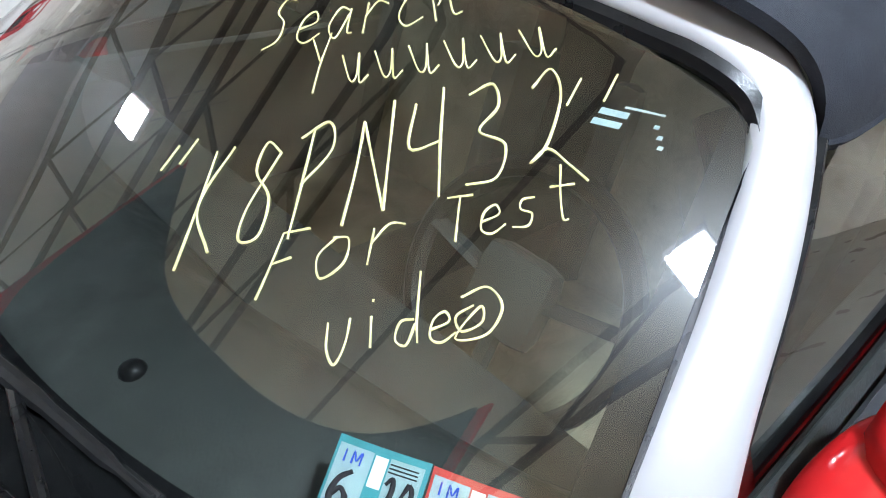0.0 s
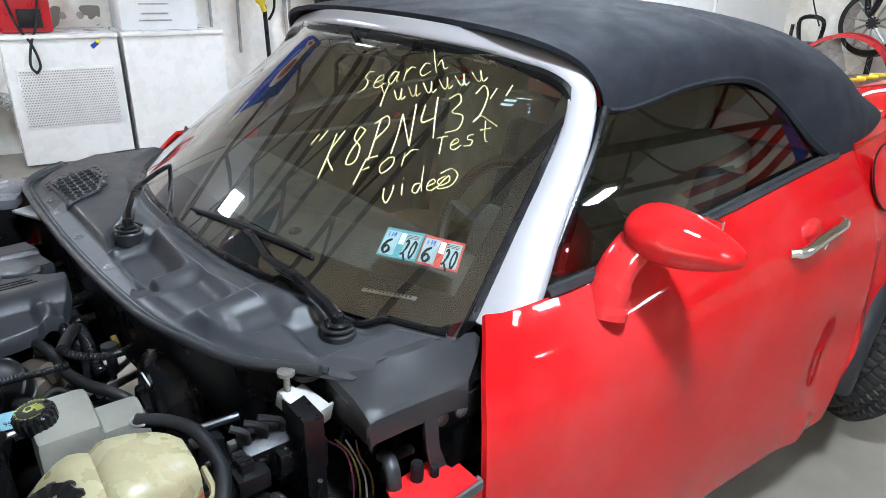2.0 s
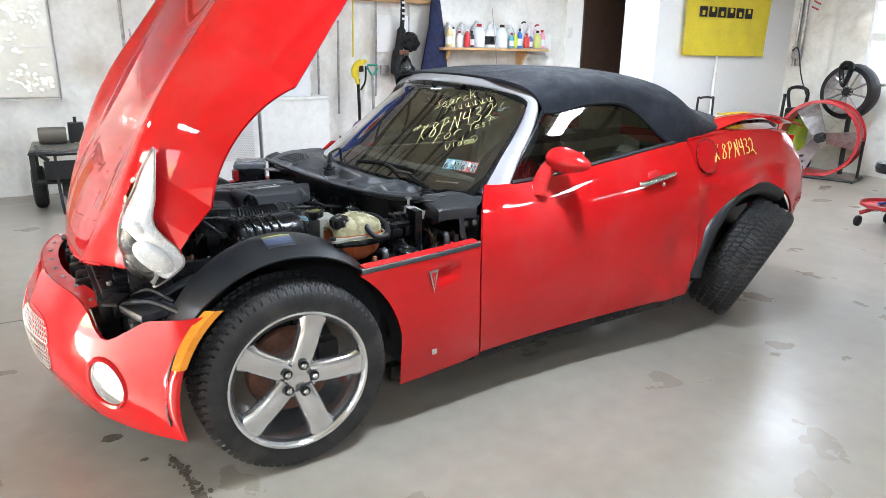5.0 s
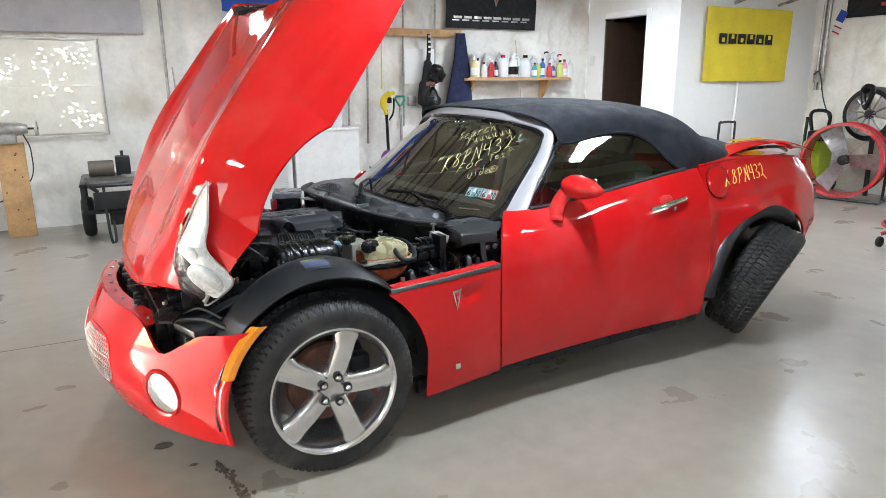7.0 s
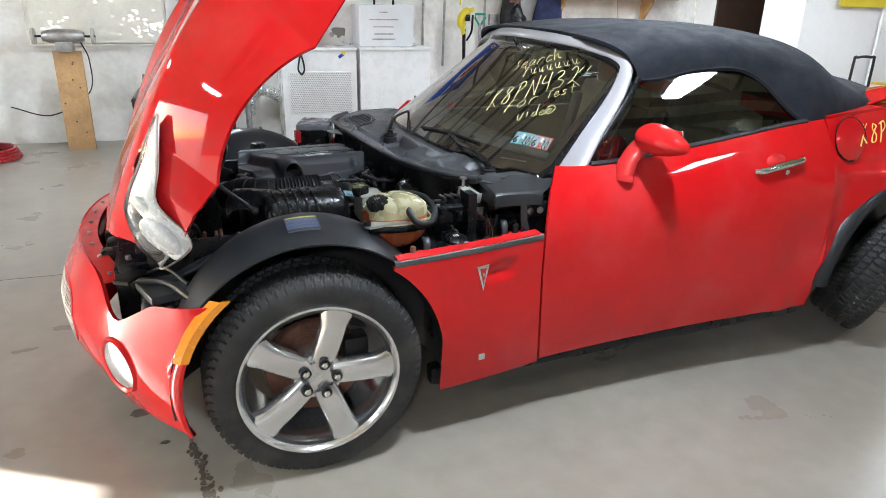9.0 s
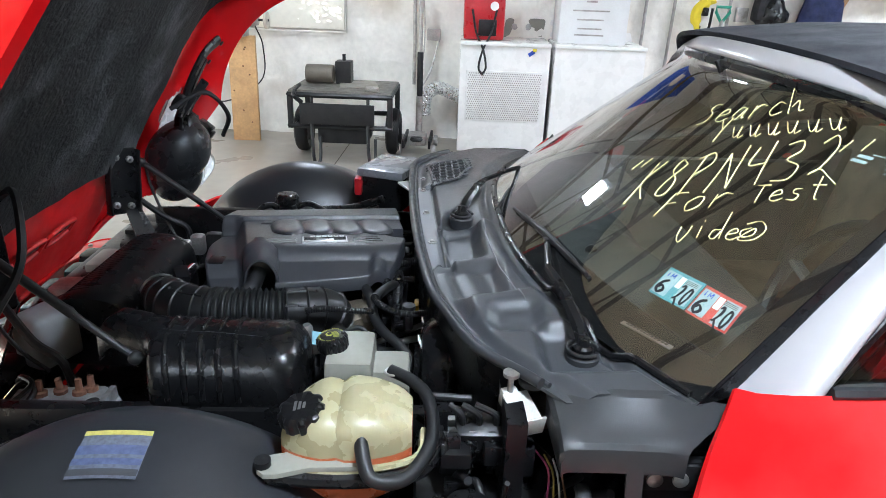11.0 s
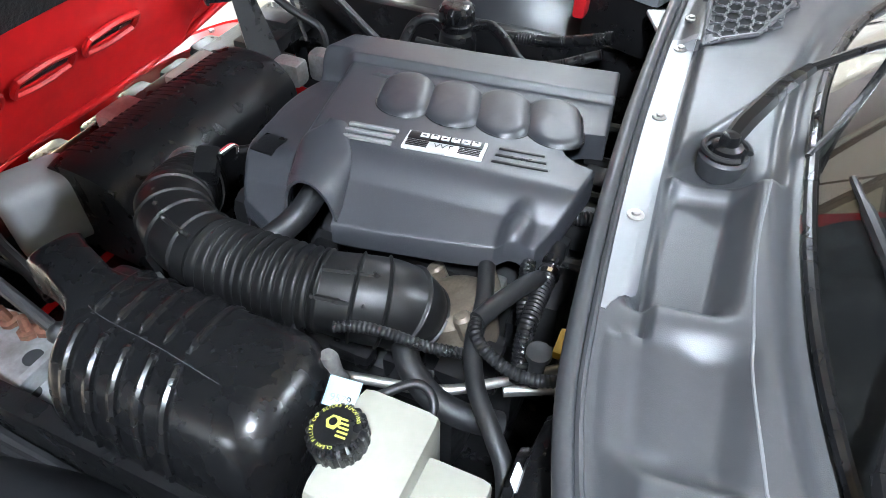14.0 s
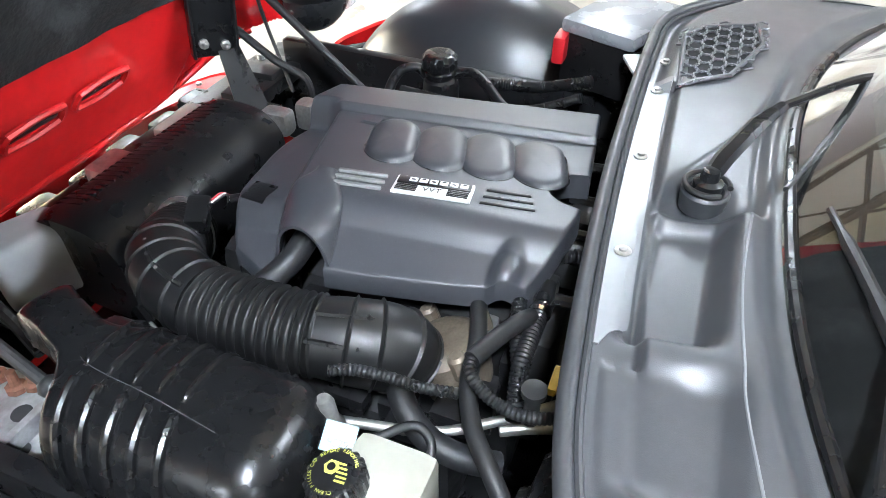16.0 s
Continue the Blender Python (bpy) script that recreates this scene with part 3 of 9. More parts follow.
for a in steps(-0.355, 0.355, 40):
    top = lerp([(0, 0.615), (0.28, 0.61), (0.36, 0.58)], abs(a))
    p = bumper_pt(a, top)
    flange.append([p + Vector((-0.004, 0, 0.003)), p + Vector((0.05, -0.25 * p.y * 0.1, 0.006))])
Shape().grid(flange, thick=0.006).make("bumper_flange", RED_IN, bumper, "dull red mounting flange with bolts")
for a in steps(-0.33, 0.33, 8):
    p = bumper_pt(a, lerp([(0, 0.615), (0.28, 0.61), (0.36, 0.58)], abs(a)))
    Shape().lathe([(0.007, 0), (0.007, 0.006), (0, 0.007)], 8, Matrix.Translation(p + Vector((0.024, 0, 0.008)))).make("bolt", STEEL, bumper)
FOGLENS = material("fog_lamp_glass", (0.72, 0.73, 0.74), 0.16, metal=0.8, coat=1.0, vary=0.15, scale=18, bump=0.12, bump_scale=55)


def oval_u(q, cosine):
    """A rounded box outline."""
    v = math.cos(q) if cosine else math.sin(q)
    return math.copysign(abs(v) ** 0.7, v)


for side in (-1, 1):
    # honeycomb grille in the nose
    g = Shape()
    for i in range(18):
        for j in range(13):
            a, z = side * (0.012 + 0.0128 * (i + 0.5 * (j % 2))), 0.30 + 0.0165 * j
            if abs((a * side - 0.122) / 0.112) ** 3 + abs((z - 0.40) / 0.098) ** 3 > 1:
                continue
            ring = [bumper_pt(a + 0.0072 * math.cos(q), z + 0.0105 * math.sin(q)) + Vector((-0.012, side * 0.004, 0)) for q in (math.pi / 3 * k + math.pi / 6 for k in range(7))]
            g.tube(ring, 0.0026, 4)
    g.make("grille_mesh", STEEL, bumper, "silver honeycomb grille")
    # black oval on the closed skin stands for the shade inside the grille
    oval = [[bumper_pt(side * 0.122 + 0.118 * r * oval_u(q, 1), 0.40 + 0.104 * r * oval_u(q, 0)) + Vector((-0.006, side * 0.002, 0)) for q in (2 * math.pi * k / 28 for k in range(28))] for r in (0.04, 0.3, 0.55, 0.8, 1.0)]
    Shape().grid(oval, cyclic=True).make("grille_shade", BLACK, bumper, "black sheet behind the grille, painted as the opening's shade")
    Shape().tube([bumper_pt(side * 0.122 + 0.120 * oval_u(q, 1), 0.40 + 0.106 * oval_u(q, 0)) + Vector((-0.008, side * 0.003, 0)) for q in (2 * math.pi * k / 32 for k in range(33))], 0.007, 6).make("grille_rim", RED, bumper)
    # fog lamp
    c = bumper_pt(side * 0.462, 0.365)
    n = (bumper_pt(side * 0.462, 0.405) - bumper_pt(side * 0.462, 0.325)).cross(bumper_pt(side * 0.50, 0.365) - bumper_pt(side * 0.42, 0.365)).normalized()
    n = n if n.x < 0 else -n
    fm = Matrix.Translation(c + n * 0.008) @ n.to_track_quat("Z", "Y").to_matrix().to_4x4()
    Shape().lathe([(0.096, -0.03), (0.094, 0.0), (0.088, 0.010), (0.080, 0.006), (0.078, -0.012)], 36, fm, cap=False).make("fog_lamp_rim", RED, bumper)
    Shape().lathe([(0.078, 0.002), (0.055, 0.012), (0.02, 0.016), (0.0, 0.017)], 30, fm, cap=False).make("fog_lamp_lens", FOGLENS, bumper, "clear round fog lamp")
    # amber side marker at the wheel arch
    rows = []
    for z in steps(0.475, 0.645, 12):
        e = -math.sqrt(max(0.0, 0.390 ** 2 - (z - HUBZ) ** 2))
        w = 0.034 + 0.012 * (z - 0.475) / 0.157
        rows.append([Vector((e - w, side * (0.895 + 0.006), z)), Vector((e - w * 0.5, side * 0.916, z)), Vector((e + 0.002, side * 0.915, z))])
    Shape().grid(rows if side > 0 else rows[::-1], thick=0.008).make("side_marker", AMBER, bumper, "amber side marker lens")

# windshield frame and glass
def glass_x(y, z):
    return 0.654 + 1.407 * (z - 0.93) + 0.56 * abs(y) ** 2.4 - 18.0 * max(0.0, z - 1.22) ** 2


HEADER = [(0.900, -0.742, 0.850), (0.918, -0.738, 0.868), (1.015, -0.712, 0.972), (1.106, -0.682, 1.064), (1.176, -0.647, 1.145), (1.210, -0.613, 1.203), (1.208, -0.555, 1.243), (1.18, -0.42, 1.268), (1.125, -0.22, 1.287), (1.105, 0.0, 1.293)]
full = spline([Vector(p) for p in HEADER] + [Vector((p[0], -p[1], p[2])) for p in HEADER[-2::-1]], 6)
ring = []
for i, p in enumerate(full):
    t = (full[min(i + 1, len(full) - 1)] - full[max(i - 1, 0)]).normalized()
    n = Vector((-0.62, 0.45 * (p.y / 0.76), 0.64)).normalized()
    out = t.cross(n).normalized()
    if out.dot(Vector((0.5, p.y, 0.6))) < 0:
        out = -out
    n = n - t * n.dot(t)
    n.normalize()
    more = 0.013 * smooth01((1.05 - p.z) / 0.20)
    inward = 0.010 * smooth01((1.28 - p.z) / 0.36)
    w = 0.024 + 0.007 * min(1.0, max(0.0, (1.25 - p.z) / 0.3)) + more + inward
    ring.append([p + out * (more - inward + w * math.copysign(abs(math.cos(q)) ** 0.7, math.cos(q))) + n * (0.012 * math.copysign(abs(math.sin(q)) ** 0.8, math.sin(q))) for q in (2 * math.pi * k / 16 for k in range(16))])
Shape().grid(ring, cyclic=True, cap=True).make("windshield_frame", SILVER, car, "silver windshield surround", sharp=70)
inner = []
for i, p in enumerate(full):
    t = (full[min(i + 1, len(full) - 1)] - full[max(i - 1, 0)]).normalized()
    n = Vector((-0.62, 0.45 * (p.y / 0.76), 0.64)).normalized()
    out = t.cross(n).normalized()
    out = -out if out.dot(Vector((0.5, p.y, 0.6))) < 0 else out
    w = 0.027 + 0.007 * min(1.0, max(0.0, (1.25 - p.z) / 0.3))
    inner.append(p - out * w)
Shape().tube([p + Vector((0.006, math.copysign(0.012, p.y) * (abs(p.y) > 0.5), -0.006)) for p in inner], 0.013, 8).make("windshield_trim", BLACK, car, "black rubber windshield trim")
for side in (-1, 1):
    Shape().tube([(x + 0.045, side * (y - 0.02), z - 0.035) for x, y, z in ((0.93, 0.73, 0.86), (1.015, 0.705, 0.965), (1.106, 0.675, 1.057), (1.176, 0.64, 1.135), (1.206, 0.58, 1.205))], 0.034, 10, smooth=6, flat=0.6).make("pillar_trim", BLACK, car, "black inner pillar trim")

gp = []
for k in steps(0, 1, 20):
    row = []
    for v in steps(-1, 1, 40):
        a = abs(v)
        base = Vector((0, 0.735 * v, 0.889 - 0.030 * a ** 2))
        top = Vector((0, 0.60 * v, 1.275 - 0.055 * a ** 4))
        p = base.lerp(top, k)
        p.x = glass_x(p.y, p.z)
        row.append(p)
    gp.append(row)
windshield = Shape().grid(gp).make("windshield", GLASS, car, "tinted windshield with yellow marker writing", sharp=80)
windshield.visible_shadow = False
facing(windshield, (-0.6, 0, 0.8))
FRIT = material("black_glass_band", (0.006, 0.006, 0.007), 0.9, vary=0.2, spec=0.0)
band = [[p + Vector((0.006, 0, -0.004)) for p in spline([gp[0][j], gp[0][j].lerp(gp[20][j], 0.16 - 0.03 * abs(j - 20) / 20)], 4)] for j in range(41)]
Shape().grid(band).make("frit_band", FRIT, windshield, "black painted band along the glass edge")
for j, k in ((0, 1), (40, 39)):
    Shape().grid([[gp[i][j] + Vector((0.006, 0, -0.004)), gp[i][j].lerp(gp[i][k], 0.9) + Vector((0.006, 0, -0.004))] for i in range(21)]).make("frit_band", FRIT, windshield)

# black glass margin between the curved pane and the surround
for side, j in ((-1, 0), (1, 40)):
    foot = sorted((p for p in inner if p.y * side > 0.5 and p.z < 1.215), key=lambda p: p.z)
    table = [[(p.z, p[a]) for p in foot] for a in (0, 1)]
    strip = [[gp[i][j].lerp(Vector((lerp(table[0], gp[i][j].z), lerp(table[1], gp[i][j].z), gp[i][j].z)), q) + Vector((0.003, 0, -0.002)) for q in (-0.05, 0.5, 1.15)] for i in range(21)]
    edge_ob = Shape().grid(strip).make("glass_margin", GLOSS, windshield, "glossy black margin of the windshield")
    facing(edge_ob, (-0.6, 0, 0.8))

# soft top
EDGEZ = [(1.20, 1.212), (1.27, 1.172), (1.5, 1.205), (1.68, 1.205), (1.80, 1.15), (1.90, 1.05), (1.99, 1.0), (2.3, 1.03), (2.68, 1.04)]
EDGEY = [(1.20, 0.605), (1.27, 0.637), (1.5, 0.655), (1.68, 0.675), (1.80, 0.70), (1.90, 0.755), (1.99, 0.785), (2.3, 0.74), (2.68, 0.60)]
ROOFZ = [(1.12, 1.303), (1.25, 1.322), (1.5, 1.34), (1.8, 1.340), (1.97, 1.326), (2.09, 1.296), (2.17, 1.238), (2.23, 1.186), (2.33, 1.150), (2.47, 1.125), (2.59, 1.098), (2.70, 1.065)]
tops = []
for k in steps(0, 1, 80):
    xe, xc = 1.250 + 1.420 * k, 1.150 + 1.520 * k
    ez, ey = lerp(EDGEZ, xe), lerp(EDGEY, xe)
    row = []
    for q in steps(-1, 1, 60):
        a = abs(q)
        x = xc + (xe - xc) * a ** 2.4
        y = math.copysign(ey * math.sin(a * math.pi / 2) ** 0.75, q) if a else 0.0
        back = max(0.0, (k - 0.55) / 0.45)
        z = ez + (lerp(ROOFZ, x) - ez) * math.cos(a * math.pi / 2) ** (0.64 + 0.25 * back)
        z += (0.004 + 0.016 * back * min(1.0, 4 * (1 - a))) * noise.noise(Vector((x * 7, q * 3, 2))) + 0.007 * back * math.sin(x * 26 + q * 2.2) * min(1.0, 5 * (1 - a))
        row.append(Vector((x, y, z)))
    tops.append(row)
soft = Shape().grid(tops, thick=0.012).make("soft_top", CANVAS, car, "black canvas convertible top, raised, creased at the rear", sharp=60)
for k in (20, 49):
    Shape().tube([tops[k][j] + Vector((0, 0, 0.001)) for j in range(3, 58)], 0.0028, 6).make("roof_seam", CANVAS, soft, "stitched seam across the roof")
# rear deck
deck = []
for x in steps(2.05, 3.32, 30):
    b, w = lerp(BELT, x), side_y(x, lerp(BELT, x))
    deck.append([Vector((x, w * q, b + 0.035 * (1 - abs(q) ** 2.5))) for q in steps(-1, 1, 30)])
Shape().grid(deck, thick=0.012).make("rear_deck", RED, car, "red rear deck lid, sprung out of line", sharp=60)
tail = [[Vector((3.31 + 0.06 * (1 - q * q) - 0.10 * max(0, 0.5 - z), 0.60 * q, z)) for q in steps(-1, 1, 20)] for z in steps(0.25, 0.96, 10)]
Shape().grid(tail, thick=0.012).make("rear_bumper", RED, car, "red rear bumper", sharp=60)
# side glass
for side in (-1, 1):
    rows = []
    for x in steps(1.02, 1.93, 24):
        lo = lerp(BELT, x) - 0.01
        hi = max(lo + 0.002, lerp([(1.02, 0.915), (1.12, 1.02), (1.28, 1.165), (1.5, 1.205), (1.68, 1.205), (1.80, 1.15), (1.88, 1.06), (1.93, 1.0)], x))
        rows.append([Vector((x, side * (side_y(x, lo) - 0.035 - (z - lo) * 0.42), z)) for z in steps(lo, hi, 8)])
    g = Shape().grid(rows).make("side_window", SIDEGLASS, car, "dark tinted side window")
    g.visible_shadow = False
    facing(g, (0, side, 0.3))


# wheels
ALLOY = material("polished_alloy", (0.74, 0.74, 0.75), 0.17, metal=0.88, vary=0.05, scale=10, rough_vary=0.05)
TYRE = material("worn_tyre", (0.022, 0.021, 0.021), 0.6, vary=0.25, scale=9, bump=0.10, bump_scale=150, stain=(0.07, 0.063, 0.056), stain_amount=0.5, stain_scale=7)


def wheel(name, m, label):
    w = new(name)
    w.parent, w.matrix_basis = car, m
    w["label"] = label
    tyre = Shape()
    tread = [(0.222, -0.1), (0.245, -0.112), (0.285, -0.119), (0.312, -0.112), (0.326, -0.100), (0.332, -0.092), (0.335, -0.078), (0.336, -0.064), (0.336, -0.058), (0.336, -0.040), (0.337, -0.030), (0.337, -0.022), (0.337, -0.006),
             (0.337, 0.006), (0.337, 0.022), (0.337, 0.030), (0.336, 0.040), (0.336, 0.058), (0.336, 0.064), (0.335, 0.078), (0.332, 0.092), (0.326, 0.100), (0.312, 0.112), (0.285, 0.119), (0.245, 0.112), (0.222, 0.1)]
    rows = []
    for k in range(577):
        row = []
        for j, (r, h) in enumerate(tread):
            d = 0.0
            if 4 <= j <= 21:
                slant = 1 if h > 0 else -1
                if (k + slant * int(abs(h) * 150)) % 8 < 2:
                    d = 0.009
                if j in (8, 17, 11, 14):
                    d = 0.009
            q = 2 * math.pi * k / 576
            row.append(((r - d) * math.cos(q), (r - d) * math.sin(q), h))
        rows.append(row)
    tyre.grid(rows)
    tyre.make("tyre", TYRE, w, "black all-season tyre", sharp=30)
    rim = Shape().lathe([(0.222, -0.1), (0.240, 0.095), (0.250, 0.110), (0.249, 0.120), (0.241, 0.119), (0.231, 0.104), (0.221, 0.06), (0.205, -0.09)], 56, cap=False)
    rim.lathe([(0.0, 0.075), (0.03, 0.078), (0.05, 0.082), (0.075, 0.08), (0.083, 0.06), (0.085, 0.0)], 30, cap=False)
    for k in range(5):
        turn = Matrix.Rotation(2 * math.pi * k / 5 + 0.03, 4, "Z")
        spoke = []
        for a in steps(0, 1, 14):
            r, half = 0.045 + 0.192 * a, 0.038 + 0.004 * a + 0.016 * max(0.0, a - 0.75) / 0.25
            face = 0.094 + 0.012 * math.sin(a * math.pi * 0.9) + 0.008 * a
            spoke.append([turn @ Vector((r, half * b, face - 0.006 * abs(b) ** 2 - (0.034 if abs(b) > 0.999 else 0.007 * max(0.0, abs(b) - 0.8) / 0.19))) for b in (-1, -0.99, -0.9, -0.8, -0.5, -0.2, 0, 0.2, 0.5, 0.8, 0.9, 0.99, 1)])
        rim.grid(spoke)
    rim.make("rim", ALLOY, w, "polished five-spoke alloy rim", sharp=40)
    for k in range(5):
        q = 2 * math.pi * k / 5 + 0.03
        c = Matrix.Translation((0.052 * math.cos(q), 0.052 * math.sin(q), 0.094))
        Shape().lathe([(0.017, 0.0), (0.017, 0.014), (0.0135, 0.016), (0.012, 0.012)], 16, c, cap=False).make("lug_pocket", BLACK, w)
        Shape().lathe([(0.011, 0.0), (0.011, 0.020), (0.007, 0.024), (0.0, 0.025)], 6, c).make("lug_nut", CHROME, w)
    Shape().lathe([(0.0, 0.02), (0.15, 0.02), (0.155, 0.012), (0.155, -0.012), (0.0, -0.012)], 40).make("brake_disc", RUST, w, "rusty brake disc")
    Shape().box((0.13, 0.02, 0.02), (0.08, 0.15, 0.07), 0.015).make("brake_caliper", DARKMETAL, w)
    return w


FACE = Matrix.Rotation(radians(90), 4, "X")
wheel("wheel", Matrix.Translation((0, -0.80, HUBZ)) @ FACE, "front wheel with polished alloy rim")
wheel("wheel", Matrix.Translation((0, 0.80, HUBZ)) @ FACE @ Matrix.Rotation(math.pi, 4, "X"), "front wheel on the far side")
wheel("wheel", Matrix.Translation((2.592, -0.812, 0.352)) @ Vector((0.37, -0.82, -0.42)).to_track_quat("Z", "Y").to_matrix().to_4x4(), "broken rear wheel leaning outwards at the bottom")
wheel("wheel", Matrix.Translation((2.47, 0.78, HUBZ)) @ FACE @ Matrix.Rotation(math.pi, 4, "X"), "rear wheel on the far side")

# wheel arch liners
BLACKLINER = material("liner_plastic", (0.019, 0.020, 0.023), 0.34, vary=0.10, scale=6, bump=0.05, bump_scale=600, stain=(0.045, 0.045, 0.045), stain_amount=0.25, stain_scale=5, rough_vary=0.03)
for side in (-1, 1):
    for cx, r in ((0.0, 0.418), (2.50, 0.45 if side < 0 else 0.40)):
        rows = []
        for q in steps(34 if side < 0 and cx > 1 else -8, 188, 36):
            c, s = math.cos(radians(q)), math.sin(radians(q))
            row = []
            for k in steps(0, 1, 10):
                dome = 1 - 0.55 * max(0, k - 0.45) ** 2 / 0.3
                row.append(Vector((cx + r * c * dome, side * (0.885 - 0.36 * k), HUBZ + (r * 1.02 + 0.045 * math.sin(min(1, k * 1.6) * math.pi / 2)) * s * dome)))
            rows.append(row)
        Shape().grid(rows if side < 0 else rows[::-1], thick=-0.006).make("wheel_arch_liner", BLACKLINER, car, "black plastic wheel arch liner", sharp=60)
# the near rear liner hangs out below the crumpled arch
rows = []
for q in steps(60, 178, 40):
    c, s = math.cos(radians(q)), math.sin(radians(q))
    rows.append([Vector((2.50 + r * c, -(y + 0.01 * math.sin(q * 0.05)), HUBZ + r * s)) for r, y in ((0.462, 0.90), (0.452, 0.925), (0.43, 0.935), (0.405, 0.93), (0.388, 0.915), (0.38, 0.88), (0.385, 0.80), (0.39, 0.66))])
Shape().grid(rows, thick=-0.005).make("loose_liner", BLACKLINER, car, "black plastic arch liner hanging out of the damaged arch", sharp=50)
Shape().box((2.52, -0.46, 0.475), (0.84, 0.30, 0.65), 0.05).make("inner_wheelhouse", BLACKLINER, car, "black inner wall of the rear wheel arch")

# ---- hood underside, headlamps, struts ----
pad_rows = [[hood_point(rear_cut(x, v), v) * 1.0 - Vector((0, 0.022 * v ** 5, (0.035 + 0.006 * noise.noise(Vector((x * 9, v * 9, 0)))) * (1 - 0.85 * max(0.0, -v) ** 10))) for v in steps(-0.985, lerp([(-0.42, 0.56), (-0.34, 0.51), (-0.20, 0.54), (-0.06, 0.70), (0.08, 0.78), (0.20, 0.90), (0.35, 0.965), (0.84, 0.98)], x), 60)] for x in steps(-0.40, 0.835, 44)]
PAD = material("hood_felt", (0.010, 0.0105, 0.011), 0.85, vary=0.3, scale=4, bump=0.6, bump_scale=90, stain=(0.20, 0.205, 0.22), stain_amount=0.42, stain_scale=5.5)
Shape().grid(pad_rows, thick=0.01).make("hood_pad", PAD, hood, "black felt insulation pad with grey scuffs", sharp=80)
frame_rows = [[hood_point(x, v) - Vector((0, 0, 0.022 + 0.012 * math.sin(k * math.pi))) for v in steps(-0.60, 0.44, 40)] for k, x in [(i / 8, -0.645 + 0.255 * i / 8) for i in range(9)]]
inner_frame = Shape().grid(frame_rows, thick=0.006).make("hood_inner_frame", RED_IN, hood, "red inner hood frame with slots", sharp=60)
for y0 in (-0.26, -0.115, 0.03):
    base = hood_point(-0.50, y0 / 0.71)
    slot = [(base + Vector((0.028 * math.sin(q), 0.062 * math.cos(q) if abs(math.cos(q)) < 0.7 else math.copysign(0.0434 + 0.016 * abs(math.cos(q)), math.cos(q)), -0.046))) for q in (2 * math.pi * k / 24 for k in range(25))]
    Shape().tube(slot, 0.006, 6).make("slot_rim", RED_IN, hood)
    Shape().box(base + Vector((0, 0, -0.043)), (0.011, 0.095, 0.006), 0.002).make("slot", BLACK, hood)
LAMPBLACK = material("moulded_black_plastic", (0.014, 0.0145, 0.016), 0.30, vary=0.15, scale=10, bump=0.05, bump_scale=500, dust=0.06)
REFLECTOR = material("lamp_reflector", (0.86, 0.855, 0.85), 0.25, metal=0.12, vary=0.03, scale=20)
